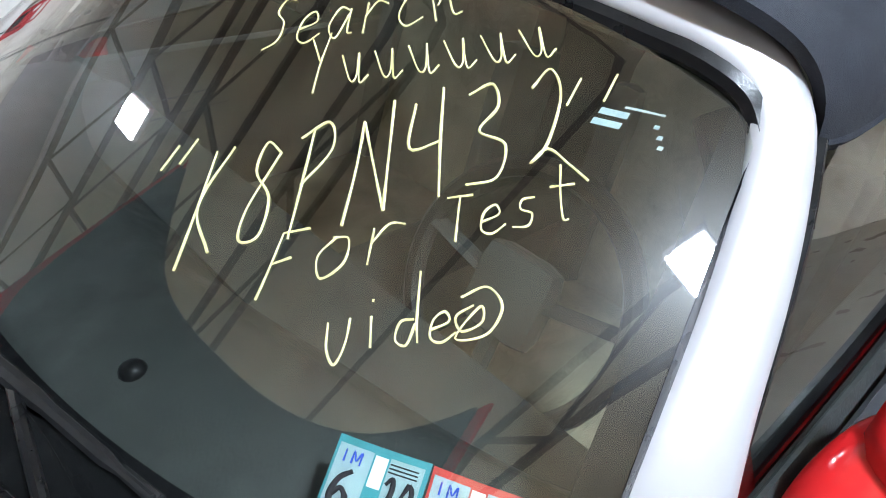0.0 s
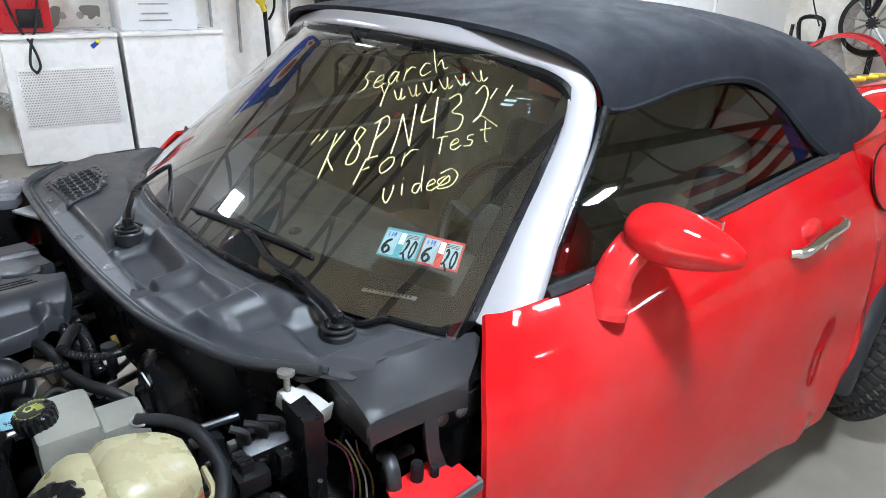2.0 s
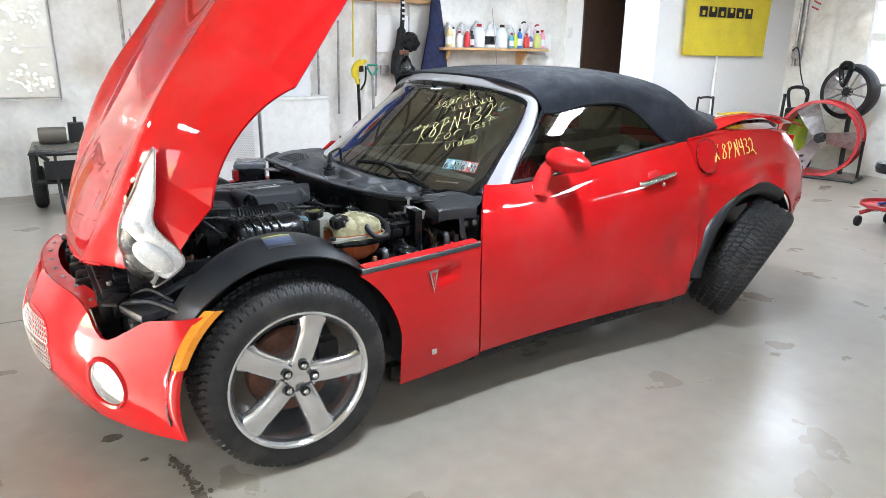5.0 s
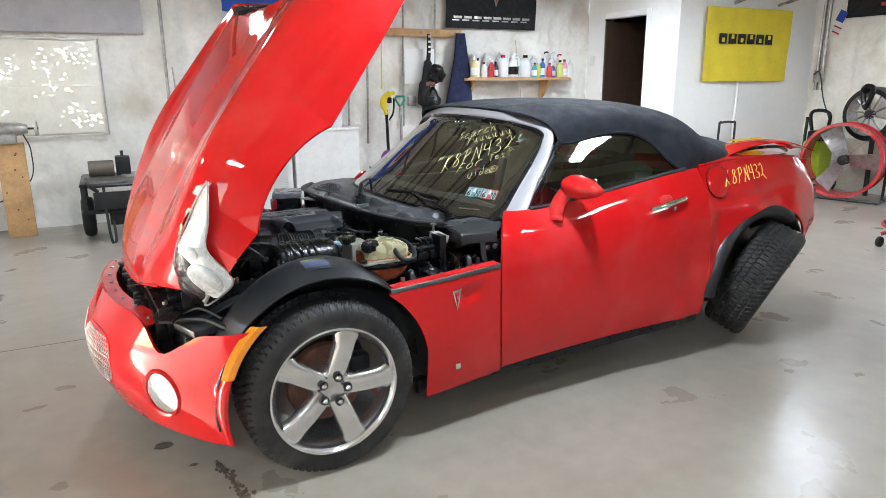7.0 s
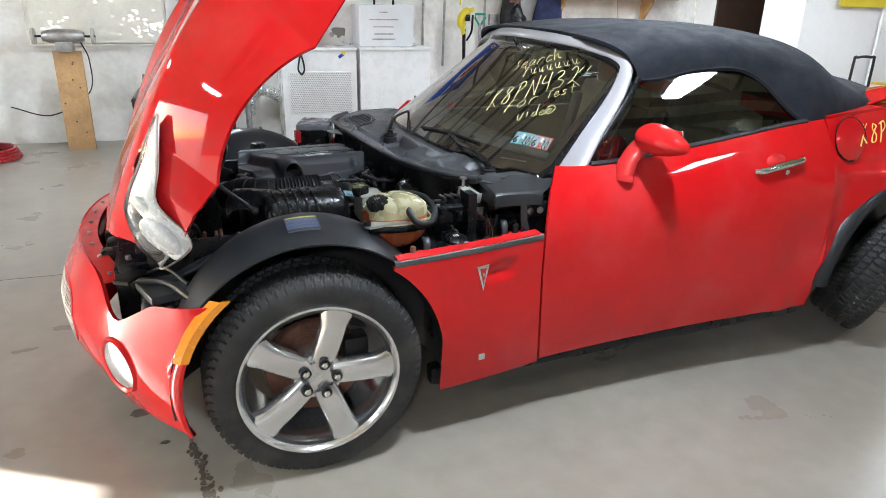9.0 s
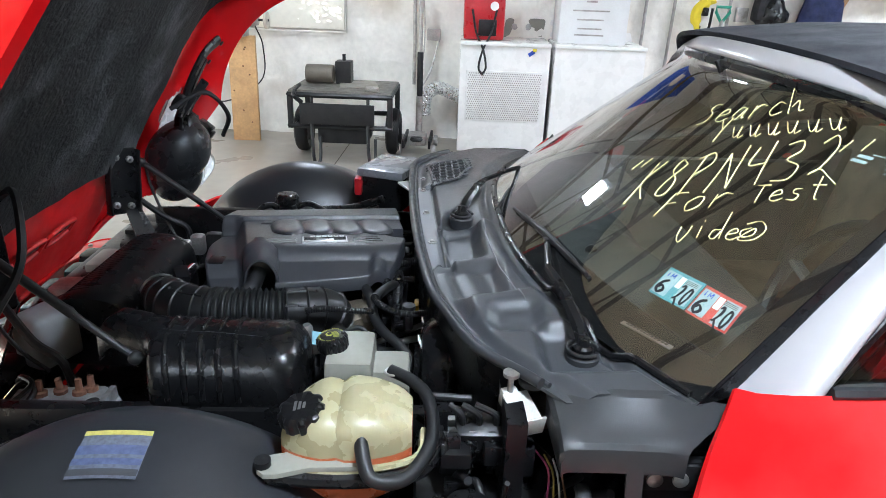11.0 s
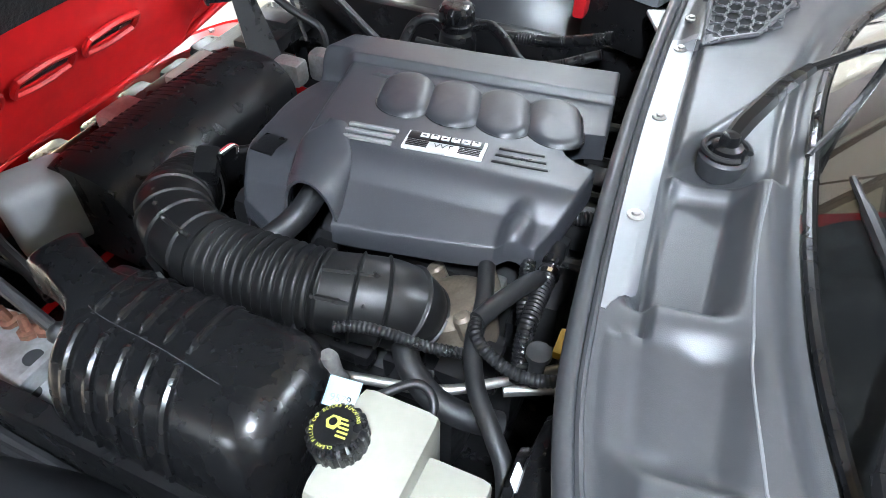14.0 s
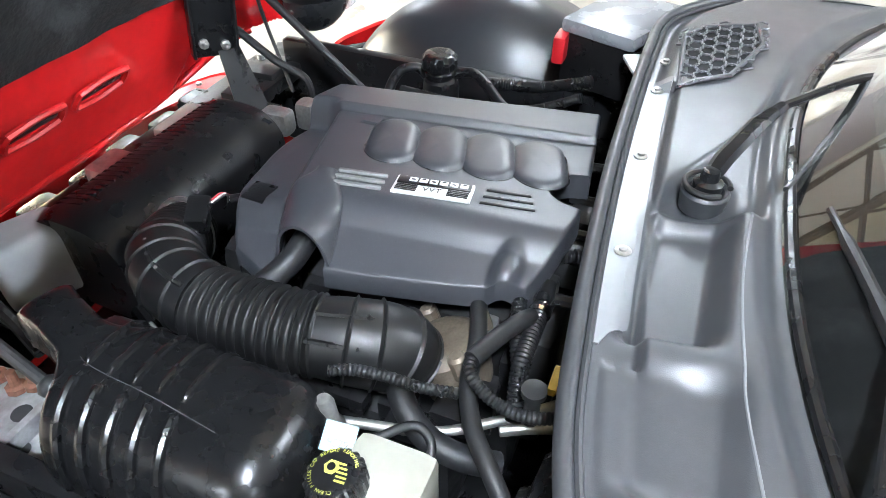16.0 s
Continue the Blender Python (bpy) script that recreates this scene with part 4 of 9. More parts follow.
for side in (-1, 1):
    lamp = new("headlamp")
    lamp.parent, lamp.matrix_basis, lamp["label"] = car, OPEN @ Matrix.Translation((0, -FAR_LAMP if side > 0 else 0, 0)), "almond headlamp with clear lens and dark rear housing"
    # lens: a tall teardrop on the corner of the nose, its bowl hanging below the skin
    inn = spline([(-0.164, 0.768, 0.856), (-0.235, 0.725, 0.842), (-0.303, 0.690, 0.820), (-0.411, 0.675, 0.797), (-0.482, 0.665, 0.750), (-0.517, 0.675, 0.672), (-0.500, 0.720, 0.618)], 5)
    out = spline([(-0.164, 0.775, 0.856), (-0.225, 0.792, 0.820), (-0.284, 0.803, 0.785), (-0.360, 0.815, 0.742), (-0.388, 0.828, 0.645), (-0.420, 0.815, 0.603), (-0.480, 0.765, 0.597)], 5)
    rows, inner_rows = [], []
    for i, (a, b) in enumerate(zip(inn, out)):
        k = i / (len(inn) - 1)
        bulge = Vector((-0.62, 0.45, 0.30)).normalized() * (0.012 + 0.042 * math.sin(min(1.0, k * 1.1) * math.pi * 0.6))
        mid = [a.lerp(b, q) + bulge * (1 - (2 * q - 1) ** 2) for q in steps(0, 1, 10)]
        deep = [a.lerp(b, 0.04 + 0.92 * q) + bulge * (0.15 * (1 - (2 * q - 1) ** 2)) - Vector((0.0, 0.0, 0.004)) for q in steps(0, 1, 10)]
        rows.append([Vector((p.x, side * p.y, p.z)) for p in mid])
        inner_rows.append([Vector((p.x, side * p.y, p.z)) for p in deep])
    lens = Shape().grid(rows if side > 0 else rows[::-1]).make("lens", LENS, lamp, "clear lens", sharp=80)
    lens.visible_shadow = False
    facing(lens, (-0.6, side * 0.5, 0.4))
    Shape().grid(inner_rows if side > 0 else inner_rows[::-1], thick=0.004).make("reflector", REFLECTOR, lamp, "bright reflector", sharp=70)
    rim = [r[0] for r in rows] + rows[-1][1:] + [r[-1] for r in rows[::-1]]
    Shape().tube(rim, 0.0035, 6).make("bezel", STEEL, lamp)
    aim = Vector((-0.85, side * 0.42, 0.2)).to_track_quat("Z", "Y").to_matrix().to_4x4()
    for c, r in (((-0.455, 0.742, 0.668), 0.072), ((-0.402, 0.745, 0.762), 0.034)):
        Shape().sphere((0, 0, 0), (r, r, r * 0.42), Matrix.Translation((c[0], side * c[1], c[2])) @ aim, nu=14, nv=24).make("bowl", REFLECTOR, lamp, "round bright bowl")
    back = Shape().sphere((-0.385, side * 0.648, 0.700), (0.125, 0.100, 0.092), nu=14, nv=24)
    back.sphere((-0.455, side * 0.655, 0.665), (0.090, 0.085, 0.075), nu=12, nv=20)
    back.make("rear_housing", LAMPBLACK, lamp, "black plastic lamp housing")
    sock_m = Matrix.Translation((-0.285, side * 0.648, 0.712)) @ Vector((0.80, -0.15 * side, -0.58)).to_track_quat("Z", "Y").to_matrix().to_4x4()
    Shape().lathe([(0.060, -0.02), (0.060, 0.0), (0.056, 0.006), (0.047, 0.006), (0.044, -0.008), (0.040, -0.008), (0.038, 0.014), (0.030, 0.018), (0, 0.018)], 32, sock_m).make("socket", BLACK, lamp, "round bulb socket")
    for q in (0.4, 2.5, 4.6):
        Shape().box((0.047 * math.cos(q), 0.047 * math.sin(q), 0.008), (0.018, 0.010, 0.006), 0.002, sock_m).make("socket_tab", BLACK, lamp)
    Shape().box((-0.300, side * 0.735, 0.690), (0.055, 0.050, 0.055), 0.010).make("adjuster", BLACK, lamp, "black lamp adjuster block")
    Shape().box((-0.300, side * 0.738, 0.660), (0.030, 0.028, 0.012), 0.004).make("adjuster_socket", DARKMETAL, lamp)
    for pts, r in (([(-0.25, 0.575, 0.750), (-0.14, 0.595, 0.782), (-0.06, 0.640, 0.800), (-0.02, 0.705, 0.802)], 0.020), ([(-0.25, 0.625, 0.745), (-0.15, 0.635, 0.778), (-0.08, 0.665, 0.795)], 0.017), ([(-0.26, 0.655, 0.745), (-0.225, 0.715, 0.762), (-0.205, 0.765, 0.768)], 0.015)):
        Shape().tube([(x, side * y, z) for x, y, z in pts], r, 8, smooth=5, flat=0.55).make("bracket", BLACK, lamp, "black lamp bracket")
        x, y, z = pts[-1]
        Shape().lathe([(0.008, 0), (0.008, 0.005), (0, 0.006)], 10, Matrix.Translation((x, side * y, z - 0.012)) @ Matrix.Rotation(math.pi, 4, "X")).make("bracket_bolt", DARKMETAL, lamp)
    for x, y in ((-0.215, 0.592), (-0.165, 0.622)):
        Shape().box((x, side * y, 0.752), (0.085, 0.010, 0.026), 0.004).make("bracket_rib", LAMPBLACK, lamp)
    Shape().box((-0.205, side * 0.560, 0.770), (0.045, 0.040, 0.030), 0.010).make("connector", BLACK, lamp)
    Shape().tube([(-0.24, side * 0.64, 0.62), (-0.16, side * 0.60, 0.64), (-0.12, side * 0.52, 0.72), (-0.2, side * 0.45, 0.76)], 0.007, 6, smooth=6).make("cable", RUBBER, lamp)
    # hinge plate on the hood, arm, gas strut
    hp = new("hood_hinge")
    hp.parent, hp["label"] = car, "black steel hood hinge with bolts"
    plate_m = Matrix.Translation((-0.428, side * 0.280, 0.862)) @ Matrix(((0.62, 0.78 * side, 0.0), (-0.78 * side, 0.62, 0.0), (0, 0, 1))).transposed().to_4x4() @ Matrix.Rotation(radians(6), 4, "Y")
    Shape().box((0, 0, 0), (0.080, 0.010, 0.19), 0.004, plate_m).make("plate", BLACK, hp, "black hinge plate")
    for s in (-1, 1):
        Shape().box((s * 0.042, -0.012, 0), (0.006, 0.03, 0.18), 0.002, plate_m).make("plate_flange", BLACK, hp)
    for u, v in ((-0.018, 0.07), (0.022, 0.062), (-0.02, -0.066), (0.022, -0.072)):
        Shape().lathe([(0.010, 0), (0.010, 0.008), (0.005, 0.010), (0.004, 0.018), (0.0, 0.019)], 8, plate_m @ Matrix.Translation((u, -0.005, v)) @ Matrix.Rotation(radians(90), 4, "X")).make("bolt", STEEL, hp)
    Shape().prism([(-0.022, 0.0), (0.022, 0.0), (0.045, -0.13), (0.03, -0.15), (-0.02, -0.14)], 0.006, Matrix.Translation((-0.415, side * 0.295, 0.775)) @ Matrix(((0.62, 0.78 * side, 0.0), (-0.35 * side, 0.28, 0.894), (0.697, -0.554 * side, 0.45))).transposed().to_4x4()).make("arm", BLACK, hp, "flat tapering hinge arm")
    Shape().tube([(-0.42, side * 0.335, 0.80), (-0.362, side * 0.362, 0.735), (-0.335, side * 0.372, 0.715), (-0.297, side * 0.378, 0.690), (-0.285, side * 0.375, 0.63)], 0.009, 8, smooth=5).make("link", DARKMETAL, hp, "bent steel link")
    Shape().tube([(-0.405, side * 0.395, 0.88), (-0.395, side * 0.40, 0.80), (-0.365, side * 0.39, 0.72), (-0.33, side * 0.37, 0.66)], 0.004, 6, smooth=6).make("cable", RUBBER, hp)
    st = new("gas_strut")
    st.parent, st["label"] = car, "black gas strut with bright rod"
    a, b = (Vector((-0.410, 0.388, 0.888)), Vector((-0.120, 0.352, 0.690))) if side > 0 else (Vector((-0.350, -0.467, 0.973)), Vector((-0.107, -0.467, 0.755)))
    Shape().tube([a, a.lerp(b, 0.6)], 0.0088, 12).make("cylinder", DARKMETAL, st)
    Shape().tube([a.lerp(b, 0.5), b], 0.0075, 10).make("rod", DARKMETAL, st)
    for p in (a, b):
        Shape().sphere(p, 0.014, nu=6, nv=10).make("ball_joint", DARKMETAL, st)

# ---- engine bay shell ----
Shape().box((-0.05, 0, 0.36), (0.95, 1.0, 0.04)).make("undertray", BLACK, car, "dark undertray below the engine")
Shape().box((0.56, 0, 0.58), (0.03, 1.5, 0.5)).make("firewall", BLACK, car, "black firewall")
for side in (-1, 1):
    Shape().box((0.06, side * 0.535, 0.52), (1.02, 0.03, 0.36), 0.008).make("inner_rail", BLACK, car, "black inner fender rail")
    Shape().box((0.62, side * 0.66, 0.50), (0.42, 0.24, 0.34), 0.02).make("side_box", BLACK, car)
rad = Shape().box((-0.52, 0, 0.53), (0.06, 1.05, 0.20), 0.01).box((-0.47, 0, 0.63), (0.13, 1.08, 0.035), 0.008)
rad.make("radiator_support", BLACK, car, "black radiator support panel")
ns = new("lamp_carrier")
ns.parent, ns["label"] = car, "black plastic lamp carrier and ducts behind the bumper"
for side in (-1, 1):
    Shape().box((-0.40, side * 0.60, 0.500), (0.16, 0.20, 0.14), 0.03, None, 3).make("duct_box", BLACK, ns)
    Shape().box((-0.385, side * 0.63, 0.582), (0.13, 0.16, 0.03), 0.012, Matrix.Translation((-0.42, side * 0.70, 0)) @ Matrix.Rotation(radians(-18 * side), 4, "Z") @ Matrix.Translation((0.42, -side * 0.70, 0))).make("duct_lid", GREY, ns)
    Shape().tube([(-0.55, side * 0.42, 0.56), (-0.50, side * 0.56, 0.60), (-0.40, side * 0.66, 0.615), (-0.33, side * 0.78, 0.60)], 0.011, 8, smooth=6).make("carrier_rod", DARKMETAL, ns)
    Shape().tube([(-0.50, side * 0.50, 0.50), (-0.505, side * 0.505, 0.66)], 0.009, 8).make("pin", STEEL, ns)
    Shape().box((-0.50, side * 0.60, 0.625), (0.05, 0.10, 0.012), 0.003, Matrix.Translation((-0.5, side * 0.6, 0)) @ Matrix.Rotation(radians(30 * side), 4, "Z") @ Matrix.Translation((0.5, -side * 0.6, 0))).make("bracket", DARKMETAL, ns)
    Shape().tube([(-0.58, side * 0.30, 0.57), (-0.54, side * 0.45, 0.61), (-0.47, side * 0.52, 0.60), (-0.40, side * 0.60, 0.64), (-0.34, side * 0.70, 0.62)], 0.006, 6, smooth=8).make("wire", RUBBER, ns)
    for k in range(4):
        Shape().box((-0.53 + 0.045 * k, side * (0.44 + 0.075 * k), 0.565), (0.045, 0.05, 0.05 + 0.012 * (k % 2)), 0.01, Matrix.Translation((0, 0, 0))).make("duct_rib", BLACK, ns)
    Shape().lathe([(0.013, 0), (0.013, 0.006), (0.008, 0.009), (0, 0.010)], 12, Matrix.Translation((-0.40, side * 0.70, 0.545)) @ Matrix.Rotation(radians(90 * side), 4, "X") @ Matrix.Rotation(math.pi, 4, "X")).make("bolt", STEEL, ns)
for k in range(7):
    Shape().box((-0.565 + 0.012 * (k % 2), -0.33 + 0.11 * k, 0.600), (0.07, 0.075, 0.05), 0.014).make("shroud_block", BLACK, ns)

for k in range(9):
    Shape().box((-0.46 + 0.02 * (k % 2), -0.44 + 0.11 * k, 0.652), (0.05 + 0.02 * (k % 3), 0.05, 0.02), 0.005).make("support_clip", DARKMETAL, car)
ALU = material("bare_aluminium", (0.27, 0.27, 0.28), 0.42, metal=0.45, vary=0.2, scale=18, stain=(0.09, 0.075, 0.06), stain_amount=0.7, stain_scale=16)
ab = new("lamp_bracket")
ab.parent, ab["label"] = car, "bare aluminium bracket with rusty bolts behind the headlamp"
Shape().prism([(-0.36, -0.43), (-0.20, -0.415), (-0.165, -0.44), (-0.125, -0.49), (-0.12, -0.545), (-0.20, -0.535), (-0.28, -0.52), (-0.37, -0.50)], 0.012, Matrix.Translation((0, 0, 0.646)), 0.003).make("plate", ALU, ab)
Shape().box((-0.24, -0.530, 0.615), (0.24, 0.010, 0.085), 0.003, Matrix.Translation((-0.24, -0.53, 0)) @ Matrix.Rotation(radians(-4), 4, "Z") @ Matrix.Translation((0.24, 0.53, 0))).make("side_face", ALU, ab)
Shape().box((-0.165, -0.492, 0.668), (0.012, 0.085, 0.03), 0.003).make("end_lug", ALU, ab)
# black discs on the solid plate paint the shade of bolt openings
for bx, by, r in ((-0.20, -0.470, 0.013), (-0.158, -0.508, 0.010), (-0.29, -0.50, 0.011)):
    Shape().lathe([(r, 0), (r, 0.001), (0, 0.001)], 16, Matrix.Translation((bx, by, 0.6583))).make("hole", BLACK_CLOTH_SHADE, ab, "black disc painted as a shaded opening in the bracket")
for bx, by in ((-0.305, -0.452), (-0.272, -0.440), (-0.235, -0.445), (-0.218, -0.432)):
    Shape().lathe([(0.013, 0), (0.013, 0.008), (0.007, 0.010), (0.006, 0.032), (0, 0.033)], 8, Matrix.Translation((bx, by, 0.658)) @ Matrix.Rotation(radians(9 * math.sin(bx * 90)), 4, "X")).make("rusty_bolt", RUST, ab, "rusty bolt")
for pts in ([(-0.36, -0.47, 0.66), (-0.33, -0.455, 0.69), (-0.31, -0.46, 0.675), (-0.315, -0.48, 0.66)], [(-0.34, -0.49, 0.665), (-0.30, -0.478, 0.70), (-0.325, -0.46, 0.705), (-0.35, -0.44, 0.68)]):
    Shape().tube(pts, 0.0055, 6, smooth=6).make("clip_wire", BLACK, ab, "black clip on the bracket")
for k in range(3):
    Shape().tube([(-0.38, -0.60 + 0.012 * k, 0.60), (-0.25, -0.585 + 0.012 * k, 0.640 + 0.004 * k), (-0.12, -0.580 + 0.010 * k, 0.635), (0.02, -0.575 + 0.008 * k, 0.60)], 0.009, 8, smooth=8).make("harness", RUBBER, ab, "taped wiring harness")
Shape().box((-0.375, -0.272, 0.690), (0.085, 0.115, 0.12), 0.022, Matrix.Translation((-0.375, -0.272, 0)) @ Matrix.Rotation(radians(-24), 4, "Z") @ Matrix.Translation((0.375, 0.272, 0)), 4).make("overflow_tank", material("grey_white_plastic", (0.34, 0.355, 0.38), 0.4, vary=0.06, scale=8), car, "grey-white plastic tank")
Shape().box((-0.43, 0.05, 0.635), (0.10, 0.17, 0.05), 0.015).make("support_bracket", STEEL, car)
Shape().lathe([(0.05, 0), (0.05, 0.05), (0.042, 0.055), (0.0, 0.056)], 24, Matrix.Translation((-0.41, -0.10, 0.63))).make("horn", DARKMETAL, car, "round dark horn")
for x, y, z, sx, sy, sz, mt in ((-0.43, 0.16, 0.66, 0.10, 0.12, 0.05, WHITEPLASTIC), (-0.42, 0.32, 0.60, 0.12, 0.10, 0.05, DARKMETAL), (-0.46, -0.02, 0.67, 0.07, 0.08, 0.04, STEEL), (-0.26, 0.21, 0.69, 0.06, 0.04, 0.05, STEEL), (-0.23, 0.27, 0.68, 0.04, 0.04, 0.06, STEEL), (-0.20, 0.33, 0.66, 0.05, 0.03, 0.07, DARKMETAL)):
    Shape().box((x, y, z), (sx, sy, sz), 0.012).make("front_fitting", mt, car)
eng = Shape().box((0.12, 0.0, 0.55), (0.46, 0.36, 0.36), 0.03).make("engine_block", DARKMETAL, car, "dark grey engine block under the cover")
Shape().box((0.1, -0.22, 0.52), (0.4, 0.14, 0.22), 0.03).make("intake_manifold", DARKMETAL, eng)
Shape().box((0.34, 0.0, 0.60), (0.10, 0.34, 0.22), 0.02).make("end_housing", DARKMETAL, eng)
rng = random.Random(4)
for k in range(26):
    x, y = rng.uniform(-0.02, 0.40), rng.uniform(-0.34, -0.17)
    Shape().box((x, y, rng.uniform(0.64, 0.70)), (rng.uniform(0.02, 0.05), rng.uniform(0.015, 0.04), rng.uniform(0.02, 0.05)), 0.004,
                ).make("engine_fitting", rng.choice([DARKMETAL, BLACK, BLACK, BLACK]), car)


# ---- engine cover ----
def north_y(x):
    return 0.184 + 0.175 * x


def front_y(x):
    return lerp([(-0.09, -0.205), (-0.02, -0.226), (0.10, -0.217), (0.20, -0.204), (0.30, -0.187), (0.38, -0.165)], x)


def cover_z(x, y):
    z = 0.842 - 0.13 * (y + 0.08)
    s = max(0.0, -0.105 - y + 0.1 * (x - 0.2))
    z -= 0.62 * s * min(1.0, s / 0.05)
    z -= 0.040 * smooth01((-0.014 - 0.283 * y - x) / 0.030) * smooth01((0.125 + 0.17 * x - y) / 0.03)
    z -= 0.15 * max(0.0, -0.075 - x) ** 1.2
    z += 0.013 * smooth01((y - (0.100 + 0.145 * x)) / 0.010)
    d = math.hypot((x - 0.318) / 0.020, (y + 0.162) / 0.035)
    z += 0.014 * smooth01(1.2 - d)
    return z


def cover_edge(y):
    """Right-hand outline of the cover, with the round notch."""
    x = lerp([(-0.22, 0.318), (-0.19, 0.335), (-0.15, 0.352), (-0.11, 0.367), (-0.05, 0.374), (0.06, 0.366), (0.15, 0.355), (0.26, 0.34)], y)
    d = (y - 0.006) / 0.046
    return x - (0.050 * math.sqrt(1 - d * d) if abs(d) < 1 else 0)


def cover_left(y):
    return lerp([(-0.23, -0.022), (-0.18, -0.056), (-0.08, -0.085), (0.03, -0.103), (0.17, -0.083), (0.26, -0.07)], y)


def in_arch(x, y):
    """Inside the tunnel of the breather arch."""
    k = (-0.10 - y) / 0.12
    return 0.30 < k and abs(x - 0.042 - 0.028 * k) < 0.030


rows = []
for j in range(171):
    row = []
    for i in range(161):
        x = -0.09 + 0.455 * i / 160
        y = front_y(x) + (north_y(x) - front_y(x)) * j / 170
        x0, x1 = cover_left(y), cover_edge(y)
        x = x0 + (x1 - x0) * i / 160
        row.append(Vector((x, y, cover_z(x, y))))
    row = [row[0] + Vector((-0.004, 0, -0.045)), row[0] + Vector((-0.004, 0, -0.003))] + row + [row[-1] + Vector((0.003, 0, -0.003)), row[-1] + Vector((0.004, 0, -0.04))]
    rows.append(row)
rows = [[p + Vector((0, -0.004, -0.032)) for p in rows[0]], [p + Vector((0, -0.003, -0.003)) for p in rows[0]]] + rows + [[p + Vector((0, 0.003, -0.003)) for p in rows[-1]], [p + Vector((0, 0.006, -0.06)) for p in rows[-1]]]
cs = Shape().grid(rows)
cs.f = [f for f in cs.f if not in_arch(sum(cs.v[i][0] for i in f) / 4, sum(cs.v[i][1] for i in f) / 4)]
cover = cs.make("engine_cover", COVER, car, "charcoal plastic engine cover with four raised ovals", sharp=50)
# breather arch
hump = []
for k in steps(0, 1, 16):
    c = Vector((0.042 + 0.028 * k, -0.10 - 0.118 * k, 0))
    w = 0.012 + 0.024 * smooth01(k / 0.45)
    top = 0.846 - 0.006 * k
    row = []
    for q in steps(0, math.pi, 18):
        x, y = c.x - w * math.cos(q), c.y + 0.006 * abs(math.cos(q)) * (1 - k)
        base = cover_z(x, y) - 0.004 - 0.028 * smooth01((k - 0.8) / 0.2)
        row.append(Vector((x, y, base + max(0.002, top + 0.004 - base) * math.sin(q) ** 0.8)))
    hump.append(row)
Shape().grid(hump, thick=0.004).make("breather_arch", COVER, cover, "arched opening for the breather hose", sharp=60)
# raised ovals
OVALS = ((0.082, 0.028), (0.154, 0.036), (0.225, 0.044), (0.297, 0.052))
for cx, cy in OVALS:
    rows = []
    for k in steps(0, 1, 12):
        ring = []
        for q in (2 * math.pi * i / 48 for i in range(48)):
            lx, ly = 0.0395 * k * math.cos(q), 0.0395 * k * math.sin(q) + math.copysign(0.026 * min(1.0, k * 1.4), math.sin(q)) * min(1.0, abs(math.sin(q)) * 6)
            x, y = cx + lx - 0.30 * ly, cy + ly + 0.12 * lx
            ring.append(Vector((x, y, cover_z(x, y) + 0.0125 * math.sqrt(max(0.0, 1 - k ** 4)) * (1 + 0.4 * math.cos(q - 0.7) * k) - 0.0010)))
        rows.append(ring)
    Shape().grid(rows[::-1], cyclic=True, cap=True).make("raised_oval", COVER, cover, sharp=80)
    rim = [Vector((cx + 0.0400 * math.cos(q) - 0.30 * (0.0400 * math.sin(q) + math.copysign(0.026, math.sin(q)) * min(1.0, abs(math.sin(q)) * 6)), cy + 0.0400 * math.sin(q) + math.copysign(0.026, math.sin(q)) * min(1.0, abs(math.sin(q)) * 6) + 0.0048 * math.cos(q), 0)) for q in (2 * math.pi * i / 48 for i in range(49))]
    Shape().tube([Vector((p.x, p.y, cover_z(p.x, p.y) + 0.0002)) for p in rim], 0.0011, 5).make("oval_groove", BLACK, cover)
Shape().grid([[Vector((x, y, cover_z(x, y) + 0.004 * min(1, 6 * abs(math.sin(math.pi * a)), 6 * abs(math.sin(math.pi * b))))) for a, x in [(i / 8, 0.005 + 0.035 * i / 8) for i in range(9)]] for b, y in [(i / 8, 0.065 + 0.03 * i / 8) for i in range(9)]]).make("cover_pad", COVER, cover)
Shape().box((-0.050, -0.130, 0.806), (0.035, 0.040, 0.006), 0.0015).make("cover_slot", BLACK, cover, "dark slot in the low side")


def on_cover(x, y, h=0.0):
    n = Vector((-(cover_z(x + 0.01, y) - cover_z(x - 0.01, y)) / 0.02, -(cover_z(x, y + 0.01) - cover_z(x, y - 0.01)) / 0.02, 1)).normalized()
    side_v = (Vector((1, 0.17, 0)) - n * n.dot(Vector((1, 0.17, 0)))).normalized()
    return Matrix.Translation(Vector((x, y, cover_z(x, y))) + n * h) @ Matrix((side_v, n.cross(side_v), n)).transposed().to_4x4()


def lettering(text, m, size, mat, parent, label=""):
    """Flat letters in the built-in font, centred, upright in the matrix's x and y."""
    cu = bpy.data.curves.new("lettering", "FONT")
    cu.body, cu.size, cu.align_x, cu.align_y, cu.extrude = text, size, "CENTER", "CENTER", 0.0002
    cu.materials.append(mat)
    ob = new("lettering", cu)
    ob.parent, ob.matrix_basis = parent, m
    if label:
        ob["label"] = label
    return ob


EMBLEM = material("emblem_silver", (0.6, 0.6, 0.6), 0.35, metal=0.4, vary=0.05)
bm_m = on_cover(0.190, -0.080, 0.002)
Shape().box((0, 0, 0), (0.104, 0.043, 0.005), 0.0015, bm_m).make("emblem_plate", EMBLEM, cover, "silver emblem plate")
Shape().box((0.0, 0.0085, 0.003), (0.098, 0.018, 0.003), 0.001, bm_m).make("emblem_band", BLACK, cover)
